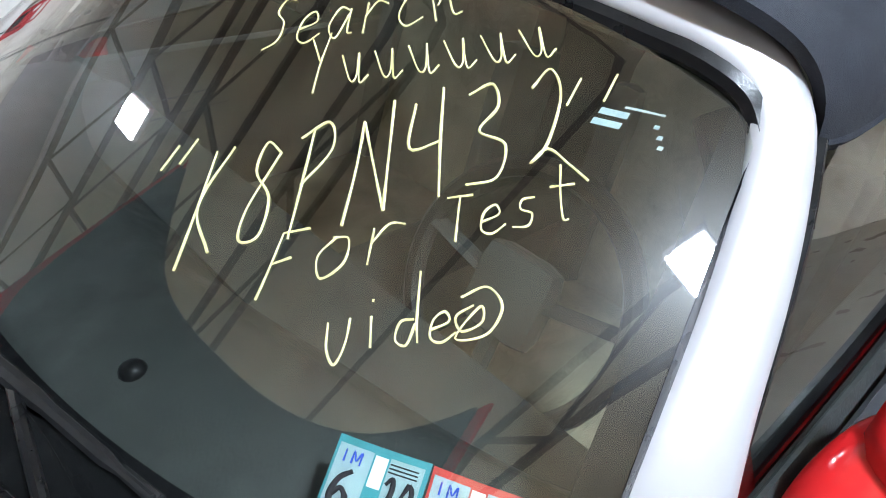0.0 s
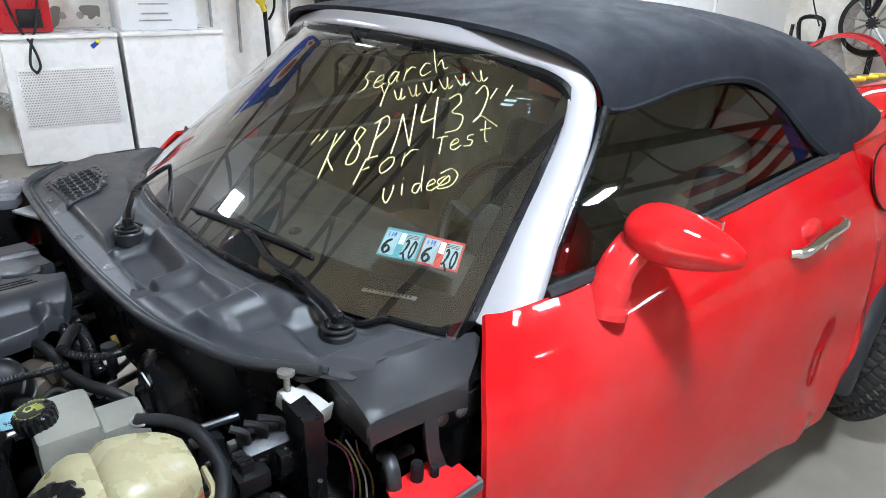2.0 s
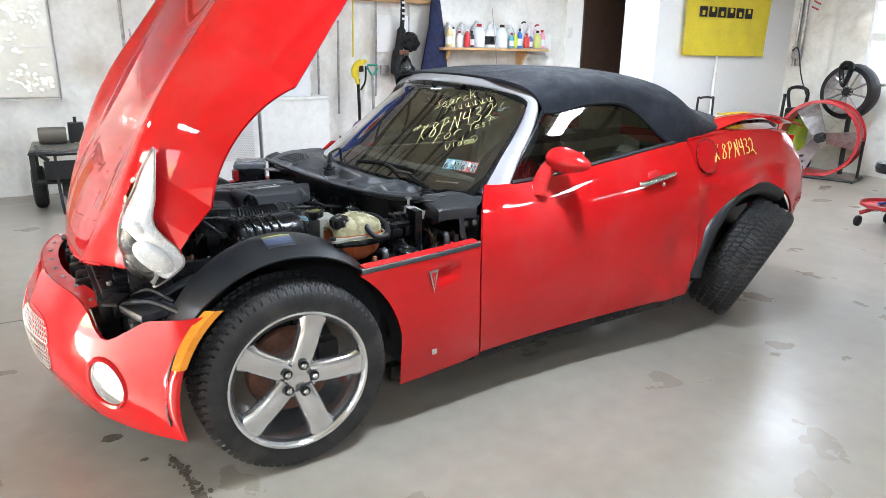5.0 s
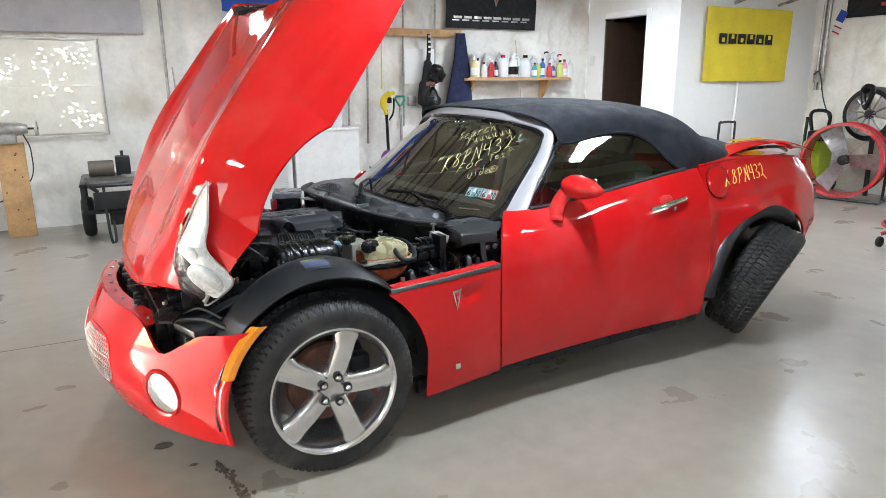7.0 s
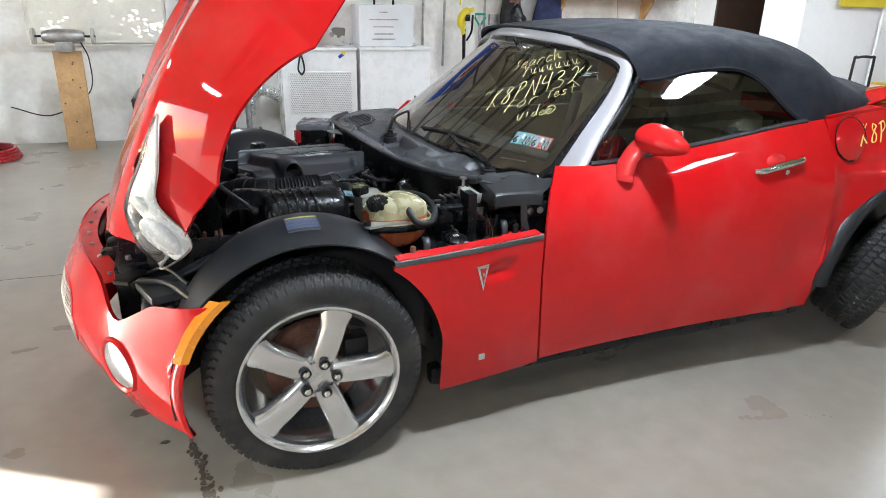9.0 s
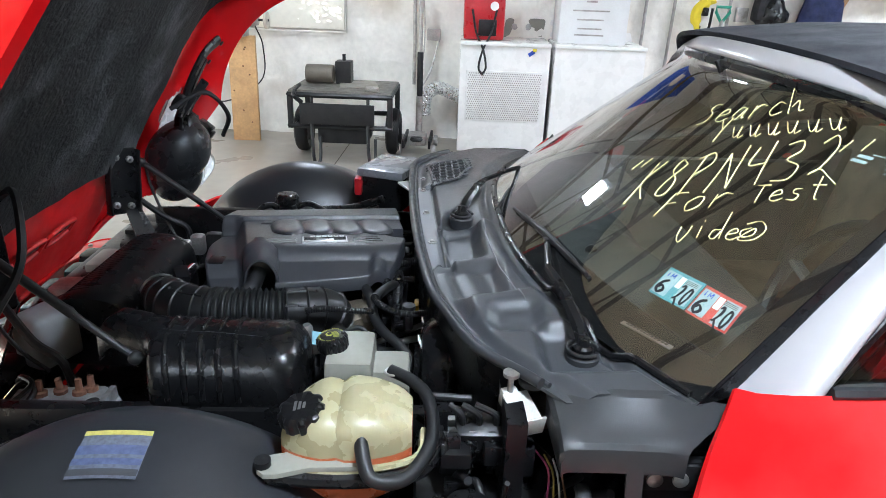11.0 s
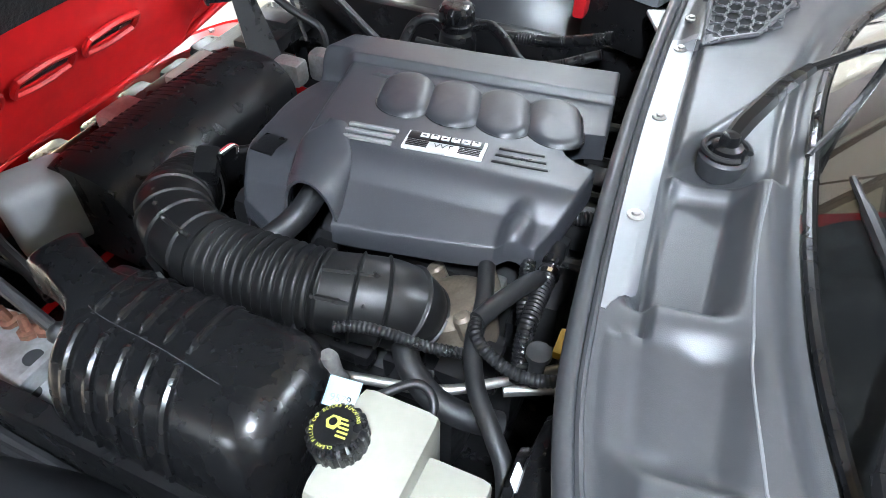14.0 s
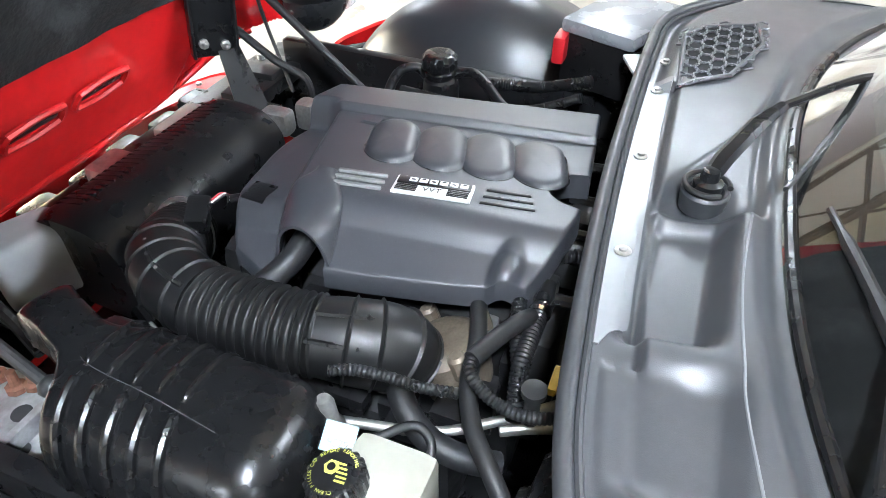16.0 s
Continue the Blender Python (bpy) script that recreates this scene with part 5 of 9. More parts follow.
for k in range(6):
    Shape().box((-0.028 + 0.0135 * k, 0.0085, 0.0052), (0.0105, 0.009, 0.0015), 0, bm_m).make("emblem_bar", EMBLEM, cover)
    Shape().box((-0.028 + 0.0135 * k, 0.0085 + (0.002 if k % 2 else -0.001), 0.0055), (0.005, 0.003, 0.0015), 0, bm_m).make("emblem_notch", BLACK, cover)
lettering("VVT", bm_m @ Matrix.Translation((0, -0.0095, 0.0032)), 0.014, BLACK, cover, "small black letters")
for k in range(4):
    for s in (-1, 1):
        Shape().box((s * 0.034, -0.004 - 0.0042 * k, 0.0028), (0.028, 0.0016, 0.002), 0, bm_m).make("emblem_line", BLACK, cover)
LIGHTRIB = material("worn_rib_grey", (0.13, 0.13, 0.13), 0.5, vary=0.2, scale=40)
for k in range(3):
    mm = on_cover(0.089 + 0.003 * k, -0.081 - 0.0165 * k, 0.001)
    Shape().box((0, 0, 0), (0.069, 0.0075, 0.006), 0.003, mm).make("cover_rib", LIGHTRIB, cover)
    mm = on_cover(0.282 + 0.004 * k, -0.044 - 0.0165 * k, 0.0)
    Shape().box((0, 0, 0), (0.060 + 0.006 * k, 0.006, 0.004), 0.002, mm).make("cover_groove", BLACK, cover)

# ---- intake: filter box, ribbed tube, resonator ----
prof = [(-0.10, -0.12), (-0.098, -0.02), (-0.088, 0.022), (-0.065, 0.042), (-0.03, 0.049), (0.02, 0.047), (0.05, 0.035), (0.072, 0.008), (0.08, -0.03), (0.08, -0.12)]
prof = [(p.x, p.z) for p in spline([Vector((u, 0, w)) for u, w in prof], 4)]
rows = []
for k in steps(0, 1, 40):
    c = Vector((-0.285, -0.255, 0.722)).lerp(Vector((-0.268, 0.135, 0.722)), k)
    e = 1 - (max(0.0, abs(k - 0.5) - 0.40) / 0.10) ** 3 * 0.14
    rows.append([c + Vector((u * (0.75 + 0.25 * e), -0.06 * u, w * e if w > 0 else w)) for u, w in prof])
fb = Shape().grid(rows, cyclic=True, cap=True).make("air_filter_box", BLACK, car, "black ribbed air filter box", sharp=50)
for k in range(26):
    y = -0.225 + 0.0128 * k
    x0 = -0.285 + 0.017 * (y + 0.255) / 0.39
    Shape().tube([(x0 - 0.098, y, 0.705), (x0 - 0.088, y + 0.004, 0.745), (x0 - 0.062, y + 0.008, 0.766), (x0 - 0.02, y + 0.012, 0.7725)], 0.0022, 5).make("rib", BLACK, fb)
Shape().box((-0.112, -0.188, 0.792), (0.032, 0.05, 0.028), 0.006, Matrix.Translation((-0.112, -0.188, 0.792)) @ Euler((0.2, 0.1, 0.5)).to_matrix().to_4x4() @ Matrix.Translation((0.112, 0.188, -0.792))).make("air_sensor", BLACK, fb, "black sensor plug")
for k in range(3):
    Shape().tube([(-0.108 + 0.004 * k, -0.168, 0.800), (-0.098 + 0.004 * k, -0.150, 0.806), (-0.088, -0.142 - 0.006 * k, 0.795)], 0.0016, 5, smooth=4).make("sensor_wire", (REDMETAL, WHITE, BLACK)[k], fb, "thin coloured wire")
Shape().tube([(-0.09, -0.145, 0.795), (-0.05, -0.125, 0.800), (-0.03, -0.110, 0.795), (-0.045, -0.085, 0.785)], 0.006, 8, smooth=6).make("sensor_lead", BLACK, fb)
path = spline([(-0.172, -0.165, 0.722), (-0.150, -0.205, 0.748), (-0.122, -0.252, 0.766), (-0.078, -0.290, 0.771), (-0.012, -0.309, 0.771), (0.053, -0.309, 0.770), (0.118, -0.303, 0.768), (0.178, -0.288, 0.762), (0.218, -0.270, 0.748), (0.240, -0.252, 0.712)], 90)
TUBE = material("intake_rubber", (0.0058, 0.0058, 0.0062), 0.40, vary=0.2, scale=14, bump=0.04, bump_scale=500, dust=0.025, stain=(0.016, 0.015, 0.014), stain_amount=0.3, stain_scale=12, spec=0.36, rough_vary=0.04)
rad_t, keep = [], []
for i in range(len(path)):
    k = i / (len(path) - 1)
    r = 0.0475
    if 0.44 < k < 0.70:
        r += 0.0075 * (math.exp(-((((k - 0.44) * 13 / 0.26) % 1 - 0.5) / 0.20) ** 2) - 0.55)
    elif k < 0.20:
        r += 0.0016 * math.sin(k * 2 * math.pi * 40) - 0.002
    else:
        r += (0.0030 if k < 0.5 else 0.0036) * smooth01(1 - abs(((k - 0.2) * (17 if k < 0.5 else 15)) % 1 - 0.5) / 0.07) + (0.0050 * math.sin((k - 0.70) / 0.25 * math.pi) if 0.70 < k < 0.95 else 0.0)
        r -= 0.008 * smooth01((k - 0.93) / 0.07)
    rad_t.append(r)
intake = Shape().tube(path, rad_t, 36).make("intake_tube", TUBE, car, "black corrugated rubber intake tube", sharp=45)
for a, b, q in ((0.20, 0.43, 0.42), (0.71, 0.95, 0.15), (0.71, 0.95, 0.85)):
    seg = range(int(a * len(path)), int(b * len(path)), 4)
    Shape().tube([path[i] + Vector((0.0, -math.sin(q), math.cos(q))) * (rad_t[i] * 0.99) for i in seg], 0.0036, 6).make("tube_seam", TUBE, intake)
Shape().tube([path[18] + (Vector((0.050 * math.cos(q), 0.02 * math.sin(q), 0.050 * math.sin(q)))) for q in (2 * math.pi * k / 24 for k in range(25))], 0.004, 6).make("hose_clamp", STEEL, intake, "steel hose clamp")
Shape().tube([(-0.085, -0.348, 0.768), (-0.05, -0.366, 0.772)], 0.0085, 8).make("clamp_screw", CHROME, intake, "bright clamp screw")
Shape().box((-0.028, -0.378, 0.771), (0.05, 0.014, 0.020), 0.003, Matrix.Translation((-0.028, -0.378, 0)) @ Matrix.Rotation(radians(-24), 4, "Z") @ Matrix.Translation((0.028, 0.378, 0))).make("clamp_band", STEEL, intake, "slotted steel clamp band")
CASTING = material("stained_casting", (0.13, 0.105, 0.08), 0.5, metal=0.5, vary=0.3, scale=30, stain=(0.05, 0.035, 0.025), stain_amount=0.6, stain_scale=40)
tbm = Matrix.Translation((0.275, -0.225, 0.700)) @ Matrix.Rotation(radians(-20), 4, "Y")
Shape().lathe([(0.045, -0.03), (0.05, 0.0), (0.05, 0.03), (0.04, 0.04), (0.03, 0.042)], 24, tbm).make("throttle_body", CASTING, car, "stained brown-grey alloy throttle body")
for dx, dy in ((-0.035, 0.04), (0.04, 0.035), (0.04, -0.04)):
    Shape().lathe([(0.012, 0.02), (0.012, 0.05), (0.008, 0.054), (0, 0.055)], 8, tbm @ Matrix.Translation((dx, dy, 0))).make("bolt", CASTING, car)
rows = []
for k in steps(0, 1, 60):
    x = -0.088 + 0.298 * k
    el, er = max(0.0, (0.10 - k) / 0.10), max(0.0, (k - 0.80) / 0.20)
    end = math.sqrt(max(0.0, 1 - el ** 3)) * math.sqrt(max(0.0, 1 - er ** 2.6))
    prof = spline([Vector((0, y, z)) for y, z in ((-0.362, 0.64), (-0.362, 0.735), (-0.368, 0.774), (-0.385, 0.798), (-0.43, 0.807), (-0.478, 0.803), (-0.510, 0.787), (-0.530, 0.755), (-0.538, 0.71), (-0.536, 0.64))], 4)
    rows.append([Vector((x + 0.02 * (-0.455 - p.y) / 0.1 * (1 - k), -0.458 + (p.y + 0.458) * (0.55 + 0.45 * end), 0.64 + (p.z - 0.64) * (0.62 + 0.38 * end))) for p in prof])
res = Shape().grid(rows, cyclic=True, cap=True).make("resonator_box", GLOSS, car, "glossy black ribbed plastic resonator box", sharp=60)
for k in range(5):
    x = -0.048 + 0.031 * k
    Shape().tube([(x, -0.366, 0.764), (x, -0.378, 0.790), (x + 0.001, -0.40, 0.802), (x + 0.002, -0.44, 0.8075), (x + 0.003, -0.455, 0.806)], [0.004, 0.0055, 0.0055, 0.005, 0.003], 8, smooth=5).make("rib", GLOSS, res)
    Shape().tube([(x + 0.004, -0.462, 0.804), (x + 0.006, -0.48, 0.8045), (x + 0.012, -0.510, 0.7885), (x + 0.018, -0.530, 0.757), (x + 0.02, -0.5385, 0.71)], [0.003, 0.0055, 0.0058, 0.0058, 0.0055], 8, smooth=5).make("rib", GLOSS, res)
Shape().tube([(-0.075, -0.425, 0.8045), (-0.05, -0.452, 0.808), (0.05, -0.462, 0.8085), (0.13, -0.472, 0.8075)], 0.0006, 4, smooth=5).make("mould_line", GREY, res, "fine pale scratch")
# the box's neck sweeps up and back towards the filter
for k in range(5):
    Shape().box((0.196, -0.462 - 0.008 * k, 0.752 - 0.0015 * k), (0.0016, 0.005 - 0.001 * (k % 2), 0.006), 0).make("print_bar", WHITE, res)
neck = []
for k in steps(0, 1, 16):
    c = Vector((-0.045, -0.437, 0.802)).lerp(Vector((-0.186, -0.388, 0.806)), k) + Vector((0, 0, 0.006 * math.sin(k * math.pi) - 0.03 * max(0.0, k - 0.85) / 0.15))
    w = 0.029 + 0.030 * max(0.0, 1 - k / 0.35) ** 2 + 0.006 * smooth01((k - 0.6) / 0.4)
    neck.append([c + Vector((0.33 * w * q, w * q, 0.005 - 0.012 * q ** 4 - 0.05 * max(0.0, abs(q) - 0.9) / 0.1)) for q in steps(-1, 1, 20)])
Shape().grid(neck, thick=0.02).make("resonator_neck", GLOSS, res, sharp=60)

# ---- reservoirs ----
br = new("brake_reservoir")
br.parent, br["label"] = car, "white plastic brake fluid reservoir with black cap"
Shape().box((0.289, -0.462, 0.735), (0.088, 0.125, 0.10), 0.014).make("tank", WHITEPLASTIC, br)
Shape().box((0.362, -0.470, 0.722), (0.075, 0.080, 0.075), 0.012).make("side_tank", WHITEPLASTIC, br)
cm = Matrix.Translation((0.257, -0.466, 0.787)) @ Matrix.Rotation(radians(-8), 4, "Y") @ Matrix.Scale(0.82, 4)
cap_s = knurled([(0.030, -0.012, 0), (0.0325, 0.0, 1), (0.0330, 0.020, 1), (0.030, 0.026, 0), (0.022, 0.0278, 0), (0.001, 0.028, 0)], 20, 0.0030, cm)
cap_s.make("cap", BLACK, br, "black ribbed filler cap with yellow print")
YEL = material("yellow_print", (0.40, 0.40, 0.08), 0.6)
Shape().lathe([(0.0095, 0.0), (0.0095, 0.001), (0, 0.001)], 6, cm @ Matrix.Translation((-0.004, 0.004, 0.028)), cap=False).make("print_mark", YEL, br)
Shape().lathe([(0.005, 0.0), (0.005, 0.001), (0, 0.001)], 16, cm @ Matrix.Translation((-0.004, 0.004, 0.0293)), cap=False).make("print_mark", BLACK, br)
for k in range(5):
    Shape().box((0.013 - 0.0005 * k * k, -0.012 + 0.0052 * k + 0.002, 0.0285), (0.013, 0.0022, 0.001), 0, cm).make("print_bar", YEL, br)
RING = "CLEAN FILLER CAP BEFORE REMOVING"
for k, ch in enumerate(RING):
    if ch != " ":
        q = math.pi * (1.62 - 1.45 * k / (len(RING) - 1))
        lettering(ch, cm @ Matrix.Rotation(q, 4, "Z") @ Matrix.Translation((0.0265, 0, 0.0284)) @ Matrix.Rotation(-math.pi / 2, 4, "Z"), 0.0058, YEL, br)
boost_m = Matrix.Translation((0.545, -0.410, 0.705)) @ Matrix.Rotation(radians(-90), 4, "Y")
boost = Shape().lathe([(0.03, 0.0), (0.085, 0.02), (0.104, 0.05), (0.106, 0.062), (0.110, 0.066), (0.110, 0.074), (0.105, 0.078), (0.100, 0.105), (0.085, 0.122), (0.05, 0.128), (0.045, 0.138), (0.0, 0.140)], 44, boost_m).make("brake_booster", GLOSS, car, "round glossy black brake booster")
Shape().box((0.421, -0.428, 0.766), (0.003, 0.020, 0.042), 0.001, Matrix.Translation((0.421, -0.428, 0.766)) @ Matrix.Rotation(radians(-18), 4, "Y") @ Matrix.Translation((-0.421, 0.428, -0.766))).make("booster_label", WHITE, boost, "small white label")
TANK = material("cream_tank", (0.36, 0.325, 0.19), 0.28, vary=0.08, scale=9, transmission=0.15)
COOLANT = material("orange_coolant_tank", (0.46, 0.115, 0.045), 0.3, vary=0.12, scale=14)
dg = new("coolant_tank")
dg.parent, dg["label"] = car, "cream coolant tank, orange fluid showing below, black cap"
rows_t, rows_b = [], []
for k in steps(0, 1, 16):
    x = 0.215 + 0.19 * k
    e = math.sin(math.pi * (0.05 + 0.90 * k)) ** 0.30
    dip = 0.010 * math.exp(-((k - 0.42) / 0.045) ** 2) + 0.016 * smooth01((0.30 - k) / 0.3)
    half = 0.074 * e - 0.006 * math.exp(-((k - 0.42) / 0.05) ** 2)
    rows_t.append([Vector((x, -0.685 + half * math.copysign(abs(math.cos(q)) ** 0.5, math.cos(q)), 0.772 + (0.062 * e - dip) * max(0.0, math.sin(q)) ** 0.55)) for q in (math.pi * j / 18 for j in range(19))])
    rows_b.append([Vector((x, -0.685 + half * math.copysign(abs(math.cos(q)) ** 0.5, math.cos(q)), 0.7725 - 0.105 * e * max(0.0, math.sin(q)) ** 0.6)) for q in (math.pi * j / 18 for j in range(19))])
Shape().grid(rows_t[::-1], thick=0.003).make("tank_top", TANK, dg)
Shape().grid(rows_b, thick=0.003).make("tank_bottom", COOLANT, dg, "orange coolant through the plastic")
Shape().tube([(0.205, -0.765, 0.762), (0.31, -0.765, 0.755), (0.41, -0.745, 0.762), (0.425, -0.68, 0.765)], 0.006, 6, smooth=5).make("seam", TANK, dg)
Shape().prism([(0.184, -0.763), (0.187, -0.778), (0.198, -0.787), (0.215, -0.787), (0.262, -0.772), (0.330, -0.770), (0.330, -0.752), (0.262, -0.748), (0.232, -0.736), (0.200, -0.745), (0.188, -0.752)], 0.008, Matrix.Translation((0, 0, 0.760)), 0.002).make("mounting_ear", WHITEPLASTIC, dg, "pale plastic mounting ear")
for p in ((0.334, -0.746, 0.803), (0.372, -0.582, 0.808)):
    Shape().tube([Vector(p) + Vector((0.0125 * math.cos(q), 0.0125 * math.sin(q), 0)) for q in (2 * math.pi * k / 16 for k in range(17))], 0.0022, 6).make("hose_clip", STEEL, dg, "steel spring clip")
Shape().lathe([(0.012, 0), (0.012, 0.01), (0.0, 0.011)], 12, Matrix.Translation((0.195, -0.77, 0.77))).make("bolt", DARKMETAL, dg)
cm = Matrix.Translation((0.246, -0.715, 0.812)) @ Matrix.Rotation(radians(10), 4, "X") @ Matrix.Rotation(radians(-10), 4, "Y") @ Matrix.Scale(0.84, 4)
cs = knurled([(0.036, -0.01, 0), (0.036, 0.0, 1), (0.036, 0.022, 1), (0.033, 0.029, 0), (0.001, 0.030, 0)], 9, 0.0065, cm)
cs.make("cap", BLACK, dg, "black lobed pressure cap")
for k in range(3):
    Shape().box((0.008 * (k - 1), 0.0, 0.0305), (0.005, 0.022 - 0.004 * k, 0.001), 0, cm).make("cap_mark", STEEL, dg)
Shape().tube([(0.334, -0.742, 0.808), (0.336, -0.765, 0.792), (0.352, -0.795, 0.768), (0.40, -0.785, 0.762), (0.437, -0.720, 0.778), (0.432, -0.650, 0.800), (0.405, -0.606, 0.806), (0.368, -0.578, 0.808)], 0.0105, 12, smooth=8).make("hose", RUBBER, dg, "black rubber hose")
Shape().tube([(0.20, -0.772, 0.752), (0.30, -0.772, 0.744), (0.41, -0.757, 0.745), (0.45, -0.70, 0.75)], 0.0115, 8, smooth=6, flat=1.0).make("bracket", BLACK, dg)
Shape().tube([(0.33, -0.80, 0.66), (0.38, -0.83, 0.645), (0.43, -0.845, 0.60)], 0.022, 12, smooth=5).make("lower_hose", RUBBER, dg, "thick rubber hose with clamp")
Shape().lathe([(0.025, -0.005), (0.025, 0.005)], 16, Matrix.Translation((0.345, -0.808, 0.658)) @ Vector((0.8, -0.5, -0.3)).to_track_quat("Z", "Y").to_matrix().to_4x4(), cap=False).make("clamp", STEEL, dg)
ws = new("washer_filler")
ws.parent, ws["label"] = car, "washer bottle neck with black cap"
Shape().tube([(0.485, -0.785, 0.58), (0.49, -0.775, 0.64), (0.492, -0.772, 0.68)], [0.024, 0.022, 0.028], 16).make("neck", WHITEPLASTIC, ws)
Shape().lathe([(0.030, 0), (0.036, 0.004), (0.036, 0.014), (0.028, 0.019), (0, 0.02)], 24, Matrix.Translation((0.492, -0.772, 0.682)) @ Matrix.Rotation(radians(12), 4, "X")).make("cap", BLACK, ws)
for k in range(3):
    Shape().box((0.492 + 0.007 * (k - 1), -0.772, 0.703), (0.004, 0.02, 0.001), 0).make("cap_mark", WHITE, ws)
ol = new("power_steering_reservoir")
ol.parent, ol["label"] = car, "black fluid reservoir with ribbed cap"
Shape().lathe([(0.034, -0.09), (0.036, -0.03), (0.033, -0.01), (0.026, -0.004)], 24, Matrix.Translation((0.016, 0.373, 0.765))).make("body", BLACK, ol)
knurled([(0.027, -0.010, 0), (0.031, -0.004, 1), (0.031, 0.014, 1), (0.028, 0.022, 0), (0.020, 0.024, 0), (0.001, 0.022, 0)], 8, 0.004, Matrix.Translation((0.014, 0.372, 0.785))).make("cap", GLOSS, ol, "glossy black lobed cap")
Shape().lathe([(0.026, -0.02), (0.030, -0.014), (0.030, -0.006), (0.026, -0.002)], 24, Matrix.Translation((0.014, 0.372, 0.778))).make("collar", GLOSS, ol)
for pts in ([(-0.012, 0.372, 0.755), (-0.035, 0.372, 0.770), (-0.062, 0.345, 0.765), (-0.060, 0.285, 0.740), (-0.05, 0.24, 0.70)], [(0.040, 0.380, 0.765), (0.075, 0.386, 0.772), (0.115, 0.360, 0.765), (0.160, 0.322, 0.750), (0.200, 0.312, 0.750), (0.250, 0.318, 0.745)]):
    Shape().tube(pts, 0.0095, 12, smooth=8).make("hose", BLACK, ol, "glossy black rubber hose")

# ---- hoses and wires ----
def hose(name, pts, r, label, mat=RUBBER, ribs=False):
    p = spline([Vector(q) for q in pts], 40 if ribs else 14)
    length, rs = 0.0, []
    for i, q in enumerate(p):
        length += (q - p[i - 1]).length if i else 0.0
        rs.append(r * (1 + (0.09 * math.sin(length * 2 * math.pi / 0.0052) if ribs else 0)))
    return Shape().tube(p, rs, 14).make(name, mat, car, label, sharp=60)


hose("wire_loom", [(0.190, -0.364, 0.803), (0.215, -0.353, 0.803), (0.25, -0.346, 0.800), (0.285, -0.342, 0.795), (0.322, -0.330, 0.788)], 0.0062, "black corrugated wire loom", BLACK, True)
hose("wire_loom", [(0.445, -0.302, 0.775), (0.397, -0.325, 0.780), (0.360, -0.325, 0.787), (0.330, -0.311, 0.797), (0.322, -0.284, 0.797), (0.333, -0.245, 0.79)], 0.0068, "black corrugated wire loom", BLACK, True)
hose("taped_loom", [(0.322, -0.290, 0.797), (0.334, -0.255, 0.795), (0.352, -0.212, 0.790), (0.360, -0.190, 0.78)], 0.0105, "wire loom wrapped in black tape", RUBBER)
hose("wire_loom", [(0.372, -0.262, 0.74), (0.352, -0.215, 0.762), (0.338, -0.160, 0.785), (0.338, -0.118, 0.790), (0.357, -0.088, 0.788), (0.41, -0.066, 0.788)], 0.0090, "black corrugated wire loom", BLACK, True)
hose("wire_loom", [(0.367, -0.163, 0.775), (0.367, -0.212, 0.772), (0.368, -0.259, 0.760), (0.376, -0.290, 0.715)], 0.0105, "thick corrugated loom with clamp", BLACK, True)
Shape().lathe([(0.011, 0), (0.014, 0.004), (0.014, 0.010), (0.011, 0.014)], 18, Matrix.Translation((0.367, -0.172, 0.778)) @ Matrix.Rotation(radians(80), 4, "X"), cap=False).make("hose_clamp", CHROME, car, "bright ring clamp on the loom")
Shape().lathe([(0.009, 0), (0.011, 0.01), (0.009, 0.03), (0, 0.032)], 12, Matrix.Translation((0.367, -0.163, 0.78)) @ Matrix.Rotation(radians(-80), 4, "X")).make("plug", BLACK, car, "black connector plug")
hose("coolant_hose", [(0.222, -0.262, 0.72), (0.241, -0.306, 0.735), (0.263, -0.332, 0.727), (0.296, -0.346, 0.71), (0.334, -0.347, 0.70), (0.372, -0.332, 0.685)], 0.0155, "worn grey-black coolant hose")
hose("coolant_hose", [(0.286, -0.150, 0.765), (0.292, -0.180, 0.77), (0.310, -0.235, 0.765), (0.319, -0.289, 0.756), (0.341, -0.335, 0.745), (0.375, -0.373, 0.735), (0.400, -0.400, 0.715), (0.42, -0.45, 0.68)], 0.0105, "rubber coolant hose")
hose("refrigerant_pipe", [(0.12, -0.372, 0.703), (0.149, -0.366, 0.705), (0.212, -0.353, 0.706), (0.299, -0.330, 0.706), (0.376, -0.276, 0.706), (0.44, -0.225, 0.71)], 0.0062, "bare aluminium refrigerant pipe", STEEL)
hose("refrigerant_pipe", [(0.36, -0.292, 0.69), (0.40, -0.272, 0.69), (0.46, -0.25, 0.69)], 0.0075, "bare aluminium refrigerant pipe", STEEL)
hose("vent_pipe", [(0.055, -0.175, 0.80), (0.05, -0.22, 0.785), (0.025, -0.26, 0.765), (0.01, -0.285, 0.76)], 0.017, "black breather hose")
hose("cable", [(0.245, -0.415, 0.765), (0.29, -0.375, 0.775), (0.315, -0.385, 0.76), (0.31, -0.43, 0.74)], 0.005, "black cable")
hose("cable", [(0.15, -0.37, 0.74), (0.10, -0.33, 0.735), (0.04, -0.345, 0.73)], 0.007, "black cable with blue connector")
Shape().tube([(0.072, -0.343, 0.726), (0.045, -0.334, 0.728)], 0.0095, 10).make("connector", BLUE, car, "blue plastic connector")
hose("cable", [(-0.05, 0.33, 0.74), (0.08, 0.33, 0.735), (0.2, 0.345, 0.74), (0.29, 0.37, 0.77)], 0.009, "black corrugated cable", BLACK, True)
